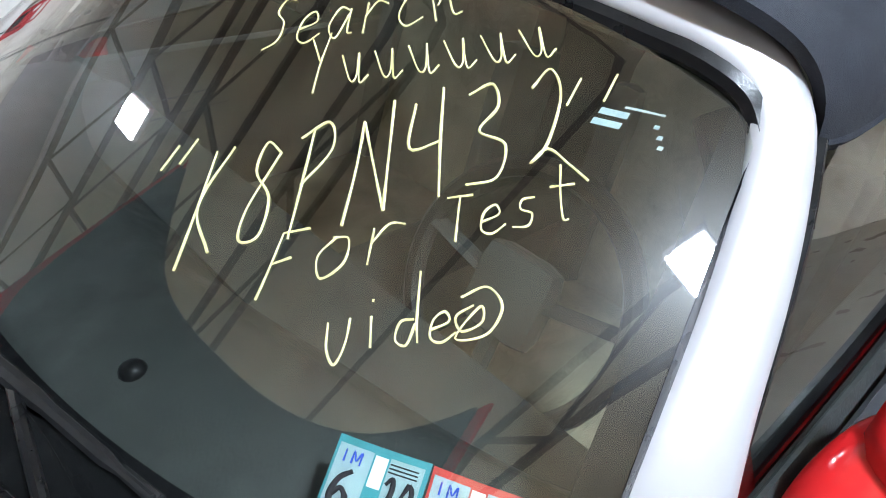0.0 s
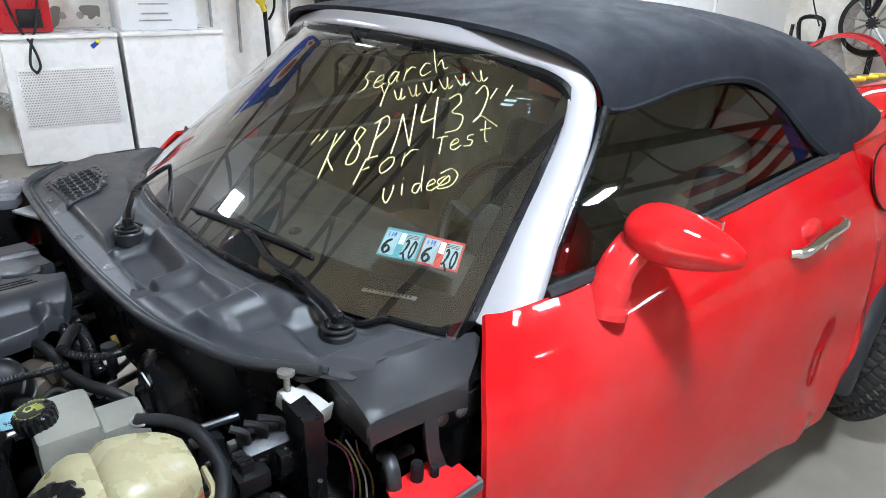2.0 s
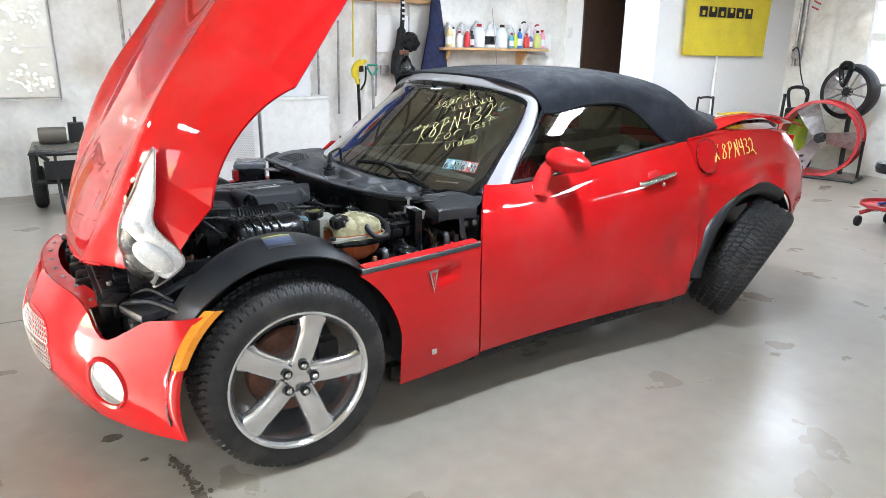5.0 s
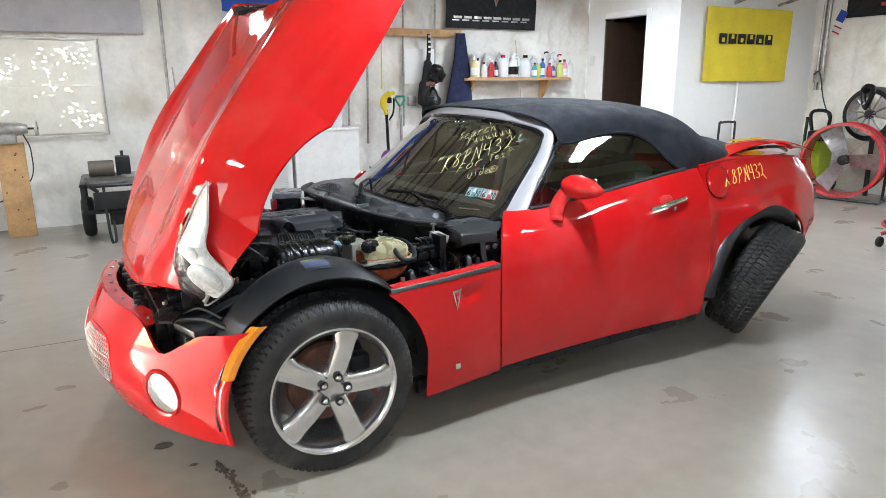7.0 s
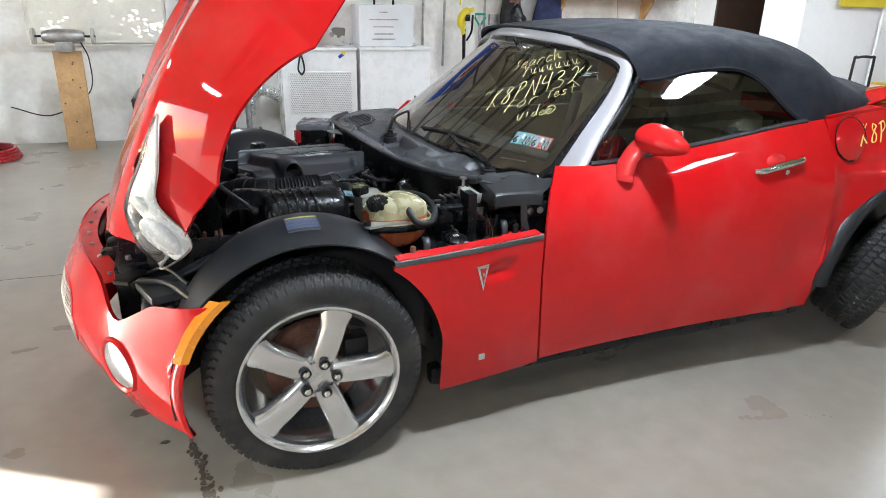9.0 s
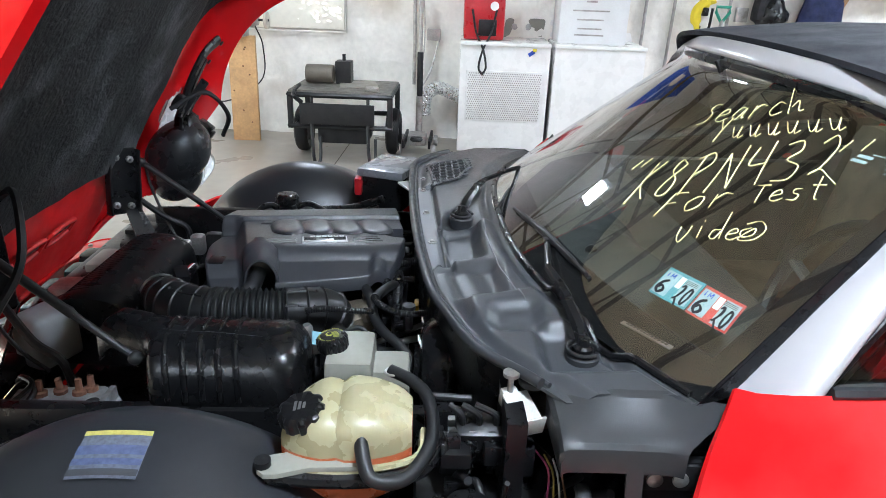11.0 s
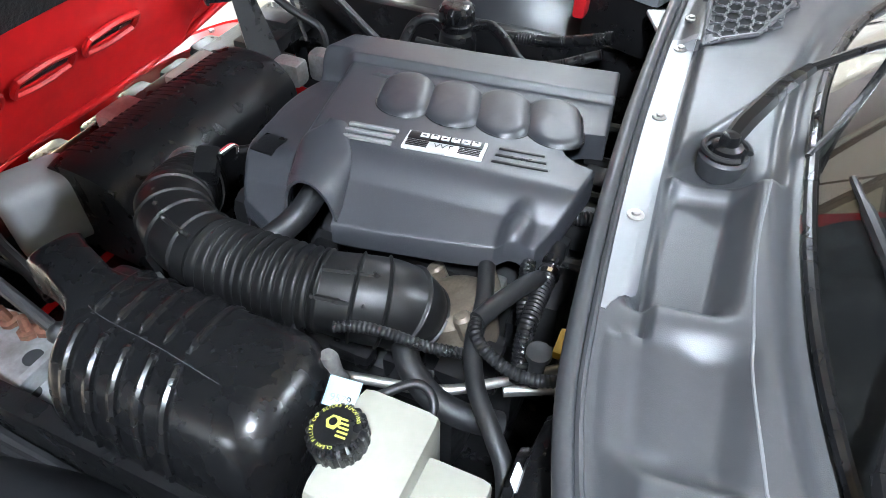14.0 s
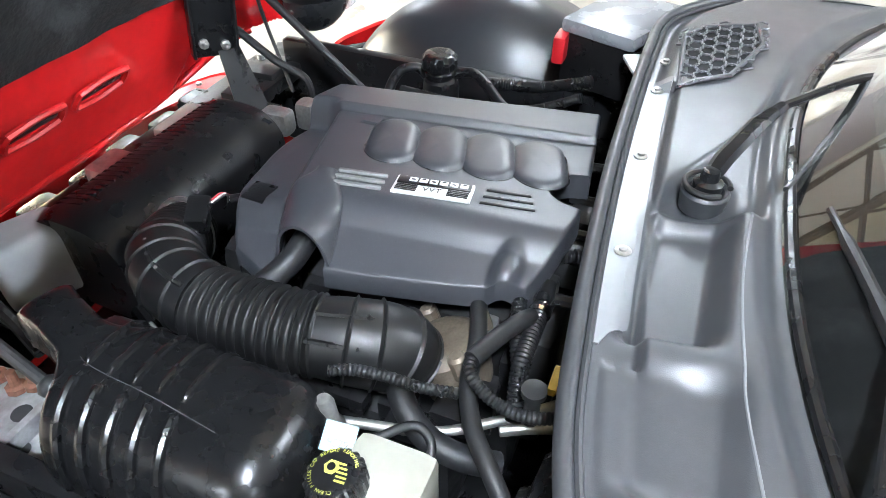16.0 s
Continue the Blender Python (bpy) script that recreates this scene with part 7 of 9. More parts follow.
# ---- writing ----
GLYPHS = {
    "S": [[(0.85, 0.95), (0.4, 1.0), (0.2, 0.75), (0.6, 0.5), (0.55, 0.15), (0.0, 0.0)]],
    "e": [[(0.1, 0.3), (0.75, 0.4), (0.6, 0.62), (0.2, 0.5), (0.1, 0.15), (0.5, 0.0), (1.0, 0.15)]],
    "a": [[(0.8, 0.5), (0.35, 0.6), (0.05, 0.25), (0.4, 0.0), (0.75, 0.45)], [(0.78, 0.55), (0.8, 0.1), (1.0, 0.05)]],
    "r": [[(0.15, 0.6), (0.15, 0.0)], [(0.15, 0.35), (0.5, 0.6), (0.9, 0.52)]],
    "c": [[(0.85, 0.5), (0.4, 0.6), (0.1, 0.25), (0.4, 0.0), (0.95, 0.12)]],
    "h": [[(0.1, 1.15), (0.15, 0.0)], [(0.15, 0.3), (0.5, 0.55), (0.7, 0.1), (1.0, 0.1)]],
    "K": [[(0.32, 1.05), (0.2, 0.5), (0.0, -0.1)], [(0.8, 1.05), (0.2, 0.5), (0.75, 0.0)]],
    "8": [[(0.85, 0.85), (0.45, 1.0), (0.3, 0.72), (0.75, 0.4), (0.65, 0.05), (0.2, 0.05), (0.25, 0.35), (0.85, 0.85)]],
    "P": [[(0.35, 1.0), (0.25, 0.5), (0.1, -0.05)], [(0.05, 0.95), (0.7, 1.05), (0.85, 0.75), (0.2, 0.45)]],
    "N": [[(0.3, 0.95), (0.2, 0.45), (0.0, -0.05)], [(0.3, 0.95), (0.85, 0.0)], [(0.85, 0.0), (0.95, 1.1)]],
    "4": [[(0.2, 1.0), (0.1, 0.55), (0.8, 0.55)], [(0.8, 1.1), (0.75, 0.55), (0.72, 0.0)]],
    "3": [[(0.1, 0.95), (0.6, 1.0), (0.7, 0.75), (0.3, 0.55), (0.8, 0.35), (0.6, 0.05), (0.0, 0.05)]],
    "2": [[(0.15, 0.85), (0.55, 1.0), (0.7, 0.7), (0.35, 0.25), (0.0, 0.1), (0.35, 0.2), (0.7, 0.0), (1.0, -0.2)]],
    "F": [[(0.25, 1.0), (0.15, 0.5), (0.0, -0.05)], [(0.25, 1.0), (0.95, 0.95)], [(0.15, 0.5), (0.65, 0.52)]],
    "o": [[(0.5, 0.65), (0.1, 0.4), (0.3, 0.0), (0.8, 0.15), (0.8, 0.55), (0.4, 0.65)]],
    "T": [[(0.0, 1.0), (1.0, 0.95)], [(0.5, 1.0), (0.45, 0.5), (0.4, 0.0)]],
    "s": [[(0.8, 0.6), (0.35, 0.6), (0.3, 0.4), (0.7, 0.25), (0.55, 0.0), (0.0, 0.05)]],
    "t": [[(0.5, 1.2), (0.48, 0.5), (0.55, 0.0), (0.75, -0.05)], [(0.1, 0.75), (1.0, 0.7)]],
    "v": [[(0.0, 0.9), (0.05, 0.35), (0.4, 0.0), (0.75, 0.4), (0.85, 0.9)]],
    "i": [[(0.4, 0.85), (0.45, 0.2)], [(0.42, 1.15), (0.43, 1.2)]],
    "d": [[(0.75, 0.6), (0.25, 0.6), (0.1, 0.25), (0.5, 0.1), (0.8, 0.5)], [(0.9, 1.6), (0.85, 0.6), (0.9, 0.1)]],
    "O": [[(0.6, 0.55), (0.2, 0.4), (0.35, 0.1), (0.8, 0.2), (0.75, 0.5), (0.2, 0.0), (0.9, -0.05), (1.25, 0.4), (0.9, 0.85), (0.3, 0.75)]],
    "~": [[(0.1, 0.6), (0.35, 0.15), (0.6, 0.2), (0.75, 0.6), (0.7, 0.1), (1.05, 0.2)]],
    "Y": [[(0.1, 1.0), (0.45, 0.55)], [(0.9, 1.05), (0.45, 0.5), (0.15, 0.0)]],
    "6": [[(0.75, 0.95), (0.3, 0.7), (0.15, 0.25), (0.45, 0.0), (0.8, 0.25), (0.5, 0.5), (0.2, 0.3)]],
    "0": [[(0.5, 1.0), (0.15, 0.6), (0.2, 0.15), (0.5, 0.0), (0.85, 0.4), (0.8, 0.85), (0.5, 1.0)]],
    "I": [[(0.5, 1.0), (0.5, 0.0)]],
    "M": [[(0.05, 0.0), (0.1, 1.0), (0.5, 0.3), (0.9, 1.0), (0.95, 0.0)]],
}


def written(name, text, place, r, mat, parent, label, squash=0.35):
    """Handwritten letters, one mesh each; place(u, v) gives the point for a letter run along u (0 to 1) and up v."""
    n = len(text)
    for i, ch in enumerate(text):
        s = Shape()
        for stroke in GLYPHS.get(ch, []):
            pts = [place((i + 0.08 + 0.8 * x) / n, y) for x, y in stroke]
            if len(pts) == 2:
                pts = [pts[0], pts[0].lerp(pts[1], 0.5), pts[1]]
            s.tube(pts, [r * (0.8 + 0.4 * ((j * 7 + i * 3) % 5) / 5) for j in range(len(pts))], 6, smooth=6)
        if s.f:
            s.make(name, mat, parent, label)


def on_glass(o, right, up, off=-0.0025):
    def place(u, v):
        y, z = o[0] + right[0] * u + up[0] * v, o[1] + right[1] * u + up[1] * v
        return Vector((glass_x(y, z) + off, y, z))
    return place


for text, o, rt, up, r in (("Search", (-0.1778, 1.1569), (-0.1697, 0.0640), (0.0374, 0.0347), 0.0013), ("Y~~~~~~", (-0.2704, 1.1424), (-0.1814, 0.0645), (0.0506, 0.0335), 0.0013),
                           ("K8PN432", (-0.2931, 1.0258), (-0.2339, 0.1273), (0.0625, 0.0553), 0.0018), ("For", (-0.3822, 1.0271), (-0.0800, 0.0505), (0.0279, 0.0325), 0.0015),
                           ("Test", (-0.4778, 1.0863), (-0.0697, 0.0342), (0.0238, 0.0242), 0.0014), ("vide", (-0.4686, 1.0083), (-0.0688, 0.0343), (0.0235, 0.0234), 0.0015), ("O", (-0.5279, 1.0390), (-0.0267, 0.0128), (0.0250, 0.0260), 0.0015)):
    written("marker_letter", text, on_glass(o, rt, up), r * 0.74, MARKER, windshield, "pale yellow marker handwriting")
qs = Shape()
for y, z in ((-0.2000, 1.0647), (-0.2129, 1.0733), (-0.4812, 1.1799), (-0.5032, 1.1869)):
    p = on_glass((y, z), (0, 0), (0.006, 0.018))
    qs.tube([p(0, 0), p(0, 0.5), p(0, 1)], 0.0011, 6)
qs.make("marker_letter", MARKER, windshield, "pale yellow quotation marks")
QUARTER = lambda u, v: Vector((2.17 + 0.36 * u + 0.03 * v, -(side_y(2.17 + 0.36 * u + 0.03 * v, 0.925 + 0.02 * u + 0.065 * v) + 0.012), 0.925 + 0.02 * u + 0.065 * v))
written("marker_letter", "K8PN432", QUARTER, 0.0026, material("orange_marker", (0.85, 0.5, 0.12), 0.7, vary=0.1), car, "yellow-orange marker writing on the quarter panel")

# inspection stickers behind the glass
TEAL = material("teal_print", (0.06, 0.27, 0.31), 0.5, vary=0.1, scale=80)
PALE = material("pale_sticker", (0.32, 0.41, 0.44), 0.45, vary=0.12, scale=90)
REDPRINT = material("red_print", (0.48, 0.05, 0.04), 0.5, vary=0.1, scale=80)


def patch(o, right, up, n=8, off=0.004):
    f = on_glass(o, right, up, off)
    return [[f(u, v) for u in steps(0, 1, n)] for v in steps(0, 1, n)]


for o, rt, up, col in (((-0.5327, 0.9438), (-0.0650, -0.0012), (0.0198, 0.0365), TEAL), ((-0.6005, 0.9416), (-0.0644, -0.0046), (0.0211, 0.0370), REDPRINT)):
    st = Shape().grid(patch(o, rt, up)).make("inspection_sticker", col, windshield, "inspection sticker reading 6 and 20")
    inset = lambda a, b, c, d: ((o[0] + rt[0] * a + up[0] * b, o[1] + rt[1] * a + up[1] * b), (rt[0] * (c - a), rt[1] * (c - a)), (up[0] * (d - b), up[1] * (d - b)))
    Shape().grid(patch(*inset(0.04, 0.08, 0.42, 0.92), off=0.0028)).make("sticker_field", PALE, windshield)
    Shape().grid(patch(*inset(0.60, 0.08, 0.96, 0.92), off=0.0028)).make("sticker_field", PALE, windshield)
    Shape().grid(patch(*inset(0.44, 0.5, 0.58, 0.9), off=0.0028)).make("sticker_seal", WHITE, windshield)
    written("sticker_number", "6", on_glass(*inset(0.06, 0.14, 0.38, 0.66), 0.0012), 0.0024, BLACK_CLOTH_SHADE, windshield, "bold black 6")
    written("sticker_number", "20", on_glass(*inset(0.60, 0.12, 0.96, 0.70), 0.0012), 0.0019, BLACK_CLOTH_SHADE, windshield, "bold black 20")
    written("sticker_letters", "IM", on_glass(*inset(0.08, 0.72, 0.34, 0.88), 0.0012), 0.0008, BLUE, windshield, "small blue letters")
    for k in range(3):
        Shape().grid(patch(*inset(0.62, 0.76 + 0.05 * k, 0.92, 0.78 + 0.05 * k), off=0.0012)).make("sticker_bar", BLACK_CLOTH_SHADE, windshield)
for k, (y, z, w, h) in enumerate(((-0.5040, 1.1713, 0.022, 0.004), (-0.5037, 1.1781, 0.022, 0.004), (-0.5185, 1.1840, 0.030, 0.0015), (-0.5469, 1.1752, 0.004, 0.0025), (-0.5542, 1.1693, 0.004, 0.0025), (-0.5594, 1.1635, 0.004, 0.0025))):
    Shape().grid(patch((y, z), (-w, -0.02 * w), (0.2 * h, h))).make("glass_mark", PALE, windshield, "small pale etched mark")
vin = Shape().box((0.785, -0.600, 0.898), (0.10, 0.016, 0.003), 0.001, Matrix.Translation((0.785, -0.6, 0)) @ Matrix.Rotation(radians(-57), 4, "Z") @ Matrix.Translation((-0.785, 0.6, 0))).make("serial_plate", STEEL, car, "small metal plate with dark bars")
for k in range(12):
    Shape().box((0.785 - 0.038 + 0.007 * k, -0.600, 0.900), (0.004, 0.009, 0.001), 0, Matrix.Translation((0.785, -0.6, 0)) @ Matrix.Rotation(radians(-57), 4, "Z") @ Matrix.Translation((-0.785, 0.6, 0))).make("plate_bar", BLACK, vin)


# ---- wipers, mirrors, handle, badge ----
def wiper(pivot, elbow, a, b, label):
    w = new("wiper")
    w.parent, w["label"] = car, label
    pv = Vector(pivot)
    Shape().lathe([(0.027, -0.03), (0.029, -0.006), (0.026, -0.002), (0.022, -0.004), (0.020, -0.014)], 24, Matrix.Translation(pv), cap=False).make("pivot_ring", SEAL, w)
    Shape().lathe([(0.018, -0.02), (0.018, 0.008), (0.012, 0.012), (0.010, 0.024), (0, 0.026)], 12, Matrix.Translation(pv)).make("pivot_nut", BLACK, w)
    e = Vector(elbow)
    Shape().tube([pv + Vector((0, 0, 0.012)), pv.lerp(e, 0.15) + Vector((0, 0, 0.022)), pv.lerp(e, 0.6) + Vector((0, 0, 0.02)), e], [0.011, 0.0125, 0.0115, 0.009], 6, flat=0.6, up=(0, 0, 1)).make("arm", BLACK, w)
    Shape().tube([pv + Vector((0.026 * math.cos(q), 0.026 * math.sin(q), 0.004)) for q in (2 * math.pi * k / 28 for k in range(25))], 0.0036, 8).make("pivot_hose", RUBBER, w, "black hose looped round the pivot")
    A, B = Vector(a), Vector(b)
    Shape().tube([e, e.lerp(A.lerp(B, 0.5), 0.6) + Vector((0, 0, 0.008)), A.lerp(B, 0.5)], 0.006, 8, smooth=5).make("arm_rod", BLACK, w)
    mid = A.lerp(B, 0.5)
    bow = Vector((0.0, 0, -0.004))
    Shape().tube([A, A.lerp(B, 0.25) - bow, mid - bow * 1.5, A.lerp(B, 0.75) - bow, B], [0.004, 0.007, 0.009, 0.007, 0.004], 8, smooth=5).make("blade_frame", DARKMETAL, w)
    Shape().tube([p + Vector((0.006, 0, -0.006)) for p in (A, mid, B)], 0.004, 6).make("blade_rubber", RUBBER, w)
    return w


def g3(y, z, off=-0.014):
    return (glass_x(y, z) + off, y, z)


wiper((0.682, -0.605, 0.868), (0.655, -0.40, 0.925), g3(-0.06, 0.925), g3(-0.44, 0.93), "black wiper parked at the base of the windshield")
wiper((0.514, -0.005, 0.885), (0.580, 0.130, 0.938), g3(0.0, 0.900), g3(0.60, 0.955), "black wiper on the far half of the windshield")
for side in (-1, 1):
    mr = new("side_mirror")
    mr.parent, mr["label"] = car, "red teardrop side mirror on an angled stalk"
    rows = []
    for k in steps(0, 1, 18):
        c = Vector((1.185 + 0.03 * k, side * (0.785 + 0.195 * k), 1.000 - 0.012 * k))
        rr = math.sin(math.pi * (0.035 + 0.93 * k ** 0.8)) ** 0.5 * (1.22 - 0.35 * k)
        rows.append([c + Vector((-0.060 * rr * math.cos(q) * (1.0 if math.cos(q) > 0 else 0.6), 0, 0.049 * rr * math.sin(q))) for q in (2 * math.pi * j / 20 for j in range(20))])
    Shape().grid(rows if side > 0 else rows[::-1], cyclic=True, cap=True).make("housing", RED, mr, sharp=60)
    Shape().box((1.236, side * 0.875, 1.005), (0.008, 0.10, 0.055), 0.003).make("mirror_glass", CHROME, mr, "mirror glass")
    Shape().tube([(1.105, side * 0.805, 0.845), (1.115, side * 0.80, 0.885), (1.14, side * 0.80, 0.935), (1.172, side * 0.812, 0.975), (1.188, side * 0.835, 0.995)], [0.046, 0.042, 0.038, 0.038, 0.036], 20, smooth=8, flat=0.75).make("stalk", RED, mr, sharp=60)
    hd = new("door_handle")
    hd.parent, hd["label"] = car, "chrome pull handle in a round recess"
    Y = side * (side_y(1.76, 0.87) + 0.022)
    Shape().tube([(1.655, side * (side_y(1.66, 0.855) + 0.004), 0.853), (1.68, Y, 0.858), (1.76, Y, 0.872), (1.85, Y, 0.884), (1.872, side * (side_y(1.87, 0.888) + 0.004), 0.888)], [0.011, 0.013, 0.015, 0.013, 0.011], 12, smooth=5).make("bar", CHROME, hd)
    Shape().sphere((1.762, side * (side_y(1.76, 0.875) - 0.012), 0.873), (0.052, 0.018, 0.036), nu=10).make("recess", RED_IN, hd)
    Shape().lathe([(0.010, 0), (0.010, 0.003), (0, 0.004)], 14, Matrix.Translation((1.80, side * (side_y(1.80, 0.845) + 0.001), 0.842)) @ Matrix.Rotation(radians(-90 * side), 4, "X")).make("lock", CHROME, hd)
    bd = new("arrow_badge")
    bd.parent, bd["label"] = car, "red and chrome arrowhead badge on the fender"
    bm2 = Matrix.Translation((0.532, side * (side_y(0.53, 0.60) + 0.001), 0.603)) @ Matrix.Rotation(radians(90 if side < 0 else -90), 4, "X") @ Matrix.Scale(0.72, 4)
    sg = 1 if side < 0 else -1
    Shape().prism([(-0.030, sg * 0.052), (0.030, sg * 0.060), (0.004, sg * -0.070)], 0.006, bm2, 0.002).make("chrome_edge", CHROME, bd)
    Shape().prism([(-0.016, sg * 0.040), (0.016, sg * 0.042), (0.003, sg * -0.040)], 0.004, bm2 @ Matrix.Translation((0, 0, 0.0045)), 0.001).make("red_field", REDMETAL, bd)
    Shape().prism([(-0.006, sg * 0.02), (0.006, sg * 0.02), (0.002, sg * 0.0)], 0.003, bm2 @ Matrix.Translation((0, 0, 0.0075))).make("star", CHROME, bd)
    Shape().box((0.549, side * (side_y(0.55, 0.30) + 0.002), 0.302), (0.024, 0.006, 0.024), 0.002).make("fender_plate", CHROME, car, "small square metal plate")
    # fuel door, quarter vent, sills
    Shape().lathe([(0.083, 0.0), (0.083, 0.004), (0.076, 0.006), (0, 0.007)], 36, Matrix.Translation((2.13, side * (side_y(2.13, 0.945) + 0.006), 0.945)) @ Vector((0, side, 0.32)).to_track_quat("Z", "Y").to_matrix().to_4x4()).make("fuel_door", RED, car, "round red fuel filler door")
    fuel_m = Matrix.Translation((2.13, side * (side_y(2.13, 0.945) + 0.006), 0.945)) @ Vector((0, side, 0.32)).to_track_quat("Z", "Y").to_matrix().to_4x4()
    Shape().tube([fuel_m @ Vector((0.0845 * math.cos(q), 0.0845 * math.sin(q), 0.004)) for q in (2 * math.pi * k / 40 for k in range(41))], 0.0022, 6).make("fuel_door_gap", BLACK, car, "dark gap round the fuel door")
    for k in range(4):
        Shape().box((3.18 + 0.008 * k, side * (side_y(3.18, 0.80) + 0.004), 0.86 - 0.035 * k), (0.05, 0.012, 0.016), 0.004).make("rear_vent", BLACK, car, "black slot in the rear corner")
    # window weatherstrip and glass edge
    Shape().tube([(x, side * (side_y(x, lerp(BELT, x) - 0.004) - 0.006), lerp(BELT, x) + 0.003) for x in steps(0.99, 1.95, 20)], 0.0095, 6).make("window_seal", SEAL, car, "black window seal")
    Shape().tube([(x, side * (lerp(EDGEY, x) + 0.004), lerp(EDGEZ, x) - 0.004) for x in steps(1.26, 1.97, 26)], 0.011, 6).make("roof_seal", CANVAS, car, "folded canvas hem")
    Shape().tube([(0.985, side * 0.752, 0.895), (1.085, side * 0.716, 1.005), (1.185, side * 0.676, 1.105), (1.250, side * 0.640, 1.172)], 0.010, 8, smooth=5).make("pillar_seal", BLACK, car, "black pillar seal")
# sprung deck edge, and a black rod standing for the shade under it
Shape().tube([(2.35, -0.72, 1.055), (2.6, -0.70, 1.075), (2.9, -0.66, 1.065), (3.15, -0.56, 1.02)], 0.010, 6, smooth=6).make("deck_gap_shade", BLACK, car, "black rod painted as the shade under the sprung deck lid")
rows = [[Vector((x, -0.74 + 0.16 * k + 0.10 * max(0, x - 2.9), lerp([(2.3, 1.045), (2.6, 1.10), (2.9, 1.095), (3.2, 1.03)], x) + 0.012 * math.sin(k * 3))) for k in steps(0, 1, 6)] for x in steps(2.32, 3.2, 20)]
Shape().grid(rows[::-1], thick=0.006).make("deck_lid_edge", RED, car, "bent red edge of the deck lid")
Shape().tube([(2.7 + 0.05 * k, -0.5 + 0.02 * (-1) ** k, 1.10) for k in range(6)], 0.006, 6, smooth=4).make("marker_scrawl", YELLOW, car, "yellow marker scrawl on the deck")
# liner label, liner screws
LABEL_Y = material("faded_label_yellow", (0.40, 0.36, 0.10), 0.5, vary=0.2, scale=90)
LABEL_B = material("faded_label_blue", (0.07, 0.09, 0.17), 0.5, vary=0.3, scale=120)
LABEL = Shape().grid([[Vector((x, -0.825 + 0.075 * k, 0.0)) for k in steps(0, 1, 4)] for x in steps(-0.055, 0.04, 6)])
LABEL.v = [(x, y, HUBZ + 0.011 + math.sqrt(max(0.01, (0.418 * 1.02 + 0.045 * math.sin(min(1, (0.885 + y) / 0.36 * 1.6) * math.pi / 2)) ** 2 - x * x))) for x, y, z in LABEL.v]
lab = LABEL.make("warning_label", material("label_grey", (0.10, 0.11, 0.14), 0.5, vary=0.3, scale=160), car, "grey and blue warning label with a yellow band")
for y0, y1, mt in ((-0.758, -0.750, LABEL_Y), (-0.790, -0.775, LABEL_B), (-0.806, -0.796, LABEL_B), (-0.822, -0.812, GREY)):
    st = Shape().grid([[Vector((x, y0 + (y1 - y0) * k, 0)) for k in steps(0, 1, 2)] for x in steps(-0.055, 0.04, 6)])
    st.v = [(x, y, HUBZ + 0.013 + math.sqrt(max(0.01, (0.418 * 1.02 + 0.045 * math.sin(min(1, (0.885 + y) / 0.36 * 1.6) * math.pi / 2)) ** 2 - x * x))) for x, y, z in st.v]
    st.make("label_band", mt, lab)
# rear suspension bits seen behind the broken wheel
for k in range(6):
    Shape().box((2.22 + 0.05 * (k % 3), -0.62 - 0.03 * (k // 3), 0.30 + 0.05 * k), (0.05, 0.03, 0.03), 0.006, None).make("suspension_part", STEEL if k % 2 else DARKMETAL, car)
Shape().tube([(2.3, -0.3, 0.30), (2.35, -0.6, 0.26), (2.45, -0.72, 0.30)], 0.02, 8).make("control_arm", DARKMETAL, car)

# ---- cabin ----
for side in (-1, 1):
    rows = [[Vector((x, side * (side_y(x, z) - 0.034), z)) for z in steps(0.55, lerp(BELT, x) - 0.002 - 0.06 * smooth01((1.02 - x) / 0.08), 12)] for x in steps(0.90, 2.05, 60)]
    Shape().grid(rows if side < 0 else rows[::-1], thick=0.008).make("door_inner", DASH, car, "black inner door skin", sharp=60)
Shape().box((1.45, 0, 0.28), (1.5, 1.36, 0.03)).make("cabin_floor", SEAT, car, "worn tan-grey cabin carpet")
Shape().box((2.12, 0, 0.62), (0.05, 1.36, 0.70)).make("bulkhead", BLACK_CLOTH_SHADE, car, "dark rear bulkhead")
for side in (-1, 1):
    Shape().box((1.45, side * 0.70, 0.58), (1.1, 0.05, 0.58), 0.02).make("door_card", DASH, car, "dark door trim")
rows = []
for k in steps(0, 1, 16):
    rows.append([Vector((glass_x(y, 0.90) + 0.02 + (0.30 - 0.10 * abs(y)) * k, y, 0.895 - 0.03 * (y / 0.7) ** 2 + 0.018 * math.sin(k * math.pi) - 0.06 * max(0, k - 0.8) * 5 * 0.6 + 0.03 * math.exp(-((y + 0.36) / 0.16) ** 2) * k)) for y in steps(-0.68, 0.68, 40)])
dash = Shape().grid([r[::-1] for r in rows], thick=0.02).make("dashboard", DASH, car, "dark vinyl dashboard", sharp=60)
Shape().box((1.02, 0, 0.72), (0.18, 1.34, 0.26), 0.05).make("dash_front", DASH, dash)
for k in range(12):
    Shape().box((glass_x(0, 0.9) + 0.055 + 0.006 * (k % 2), -0.20 + 0.036 * k, 0.912), (0.030, 0.026, 0.004), 0.001).make("defrost_slot", BLACK_CLOTH_SHADE, dash)
Shape().sphere((0.765, -0.287, 0.915), (0.014, 0.014, 0.012), nu=6, nv=12).make("light_sensor", BLACK, dash, "round black sensor")
sw = new("steering_wheel")
sw.parent, sw["label"] = car, "black steering wheel"
swm = Matrix.Translation((1.24, -0.36, 0.83)) @ Matrix.Rotation(radians(-65), 4, "Y")
ringp = [swm @ Vector((0.18 * math.cos(q), 0.18 * math.sin(q), 0)) for q in (2 * math.pi * k / 36 for k in range(37))]
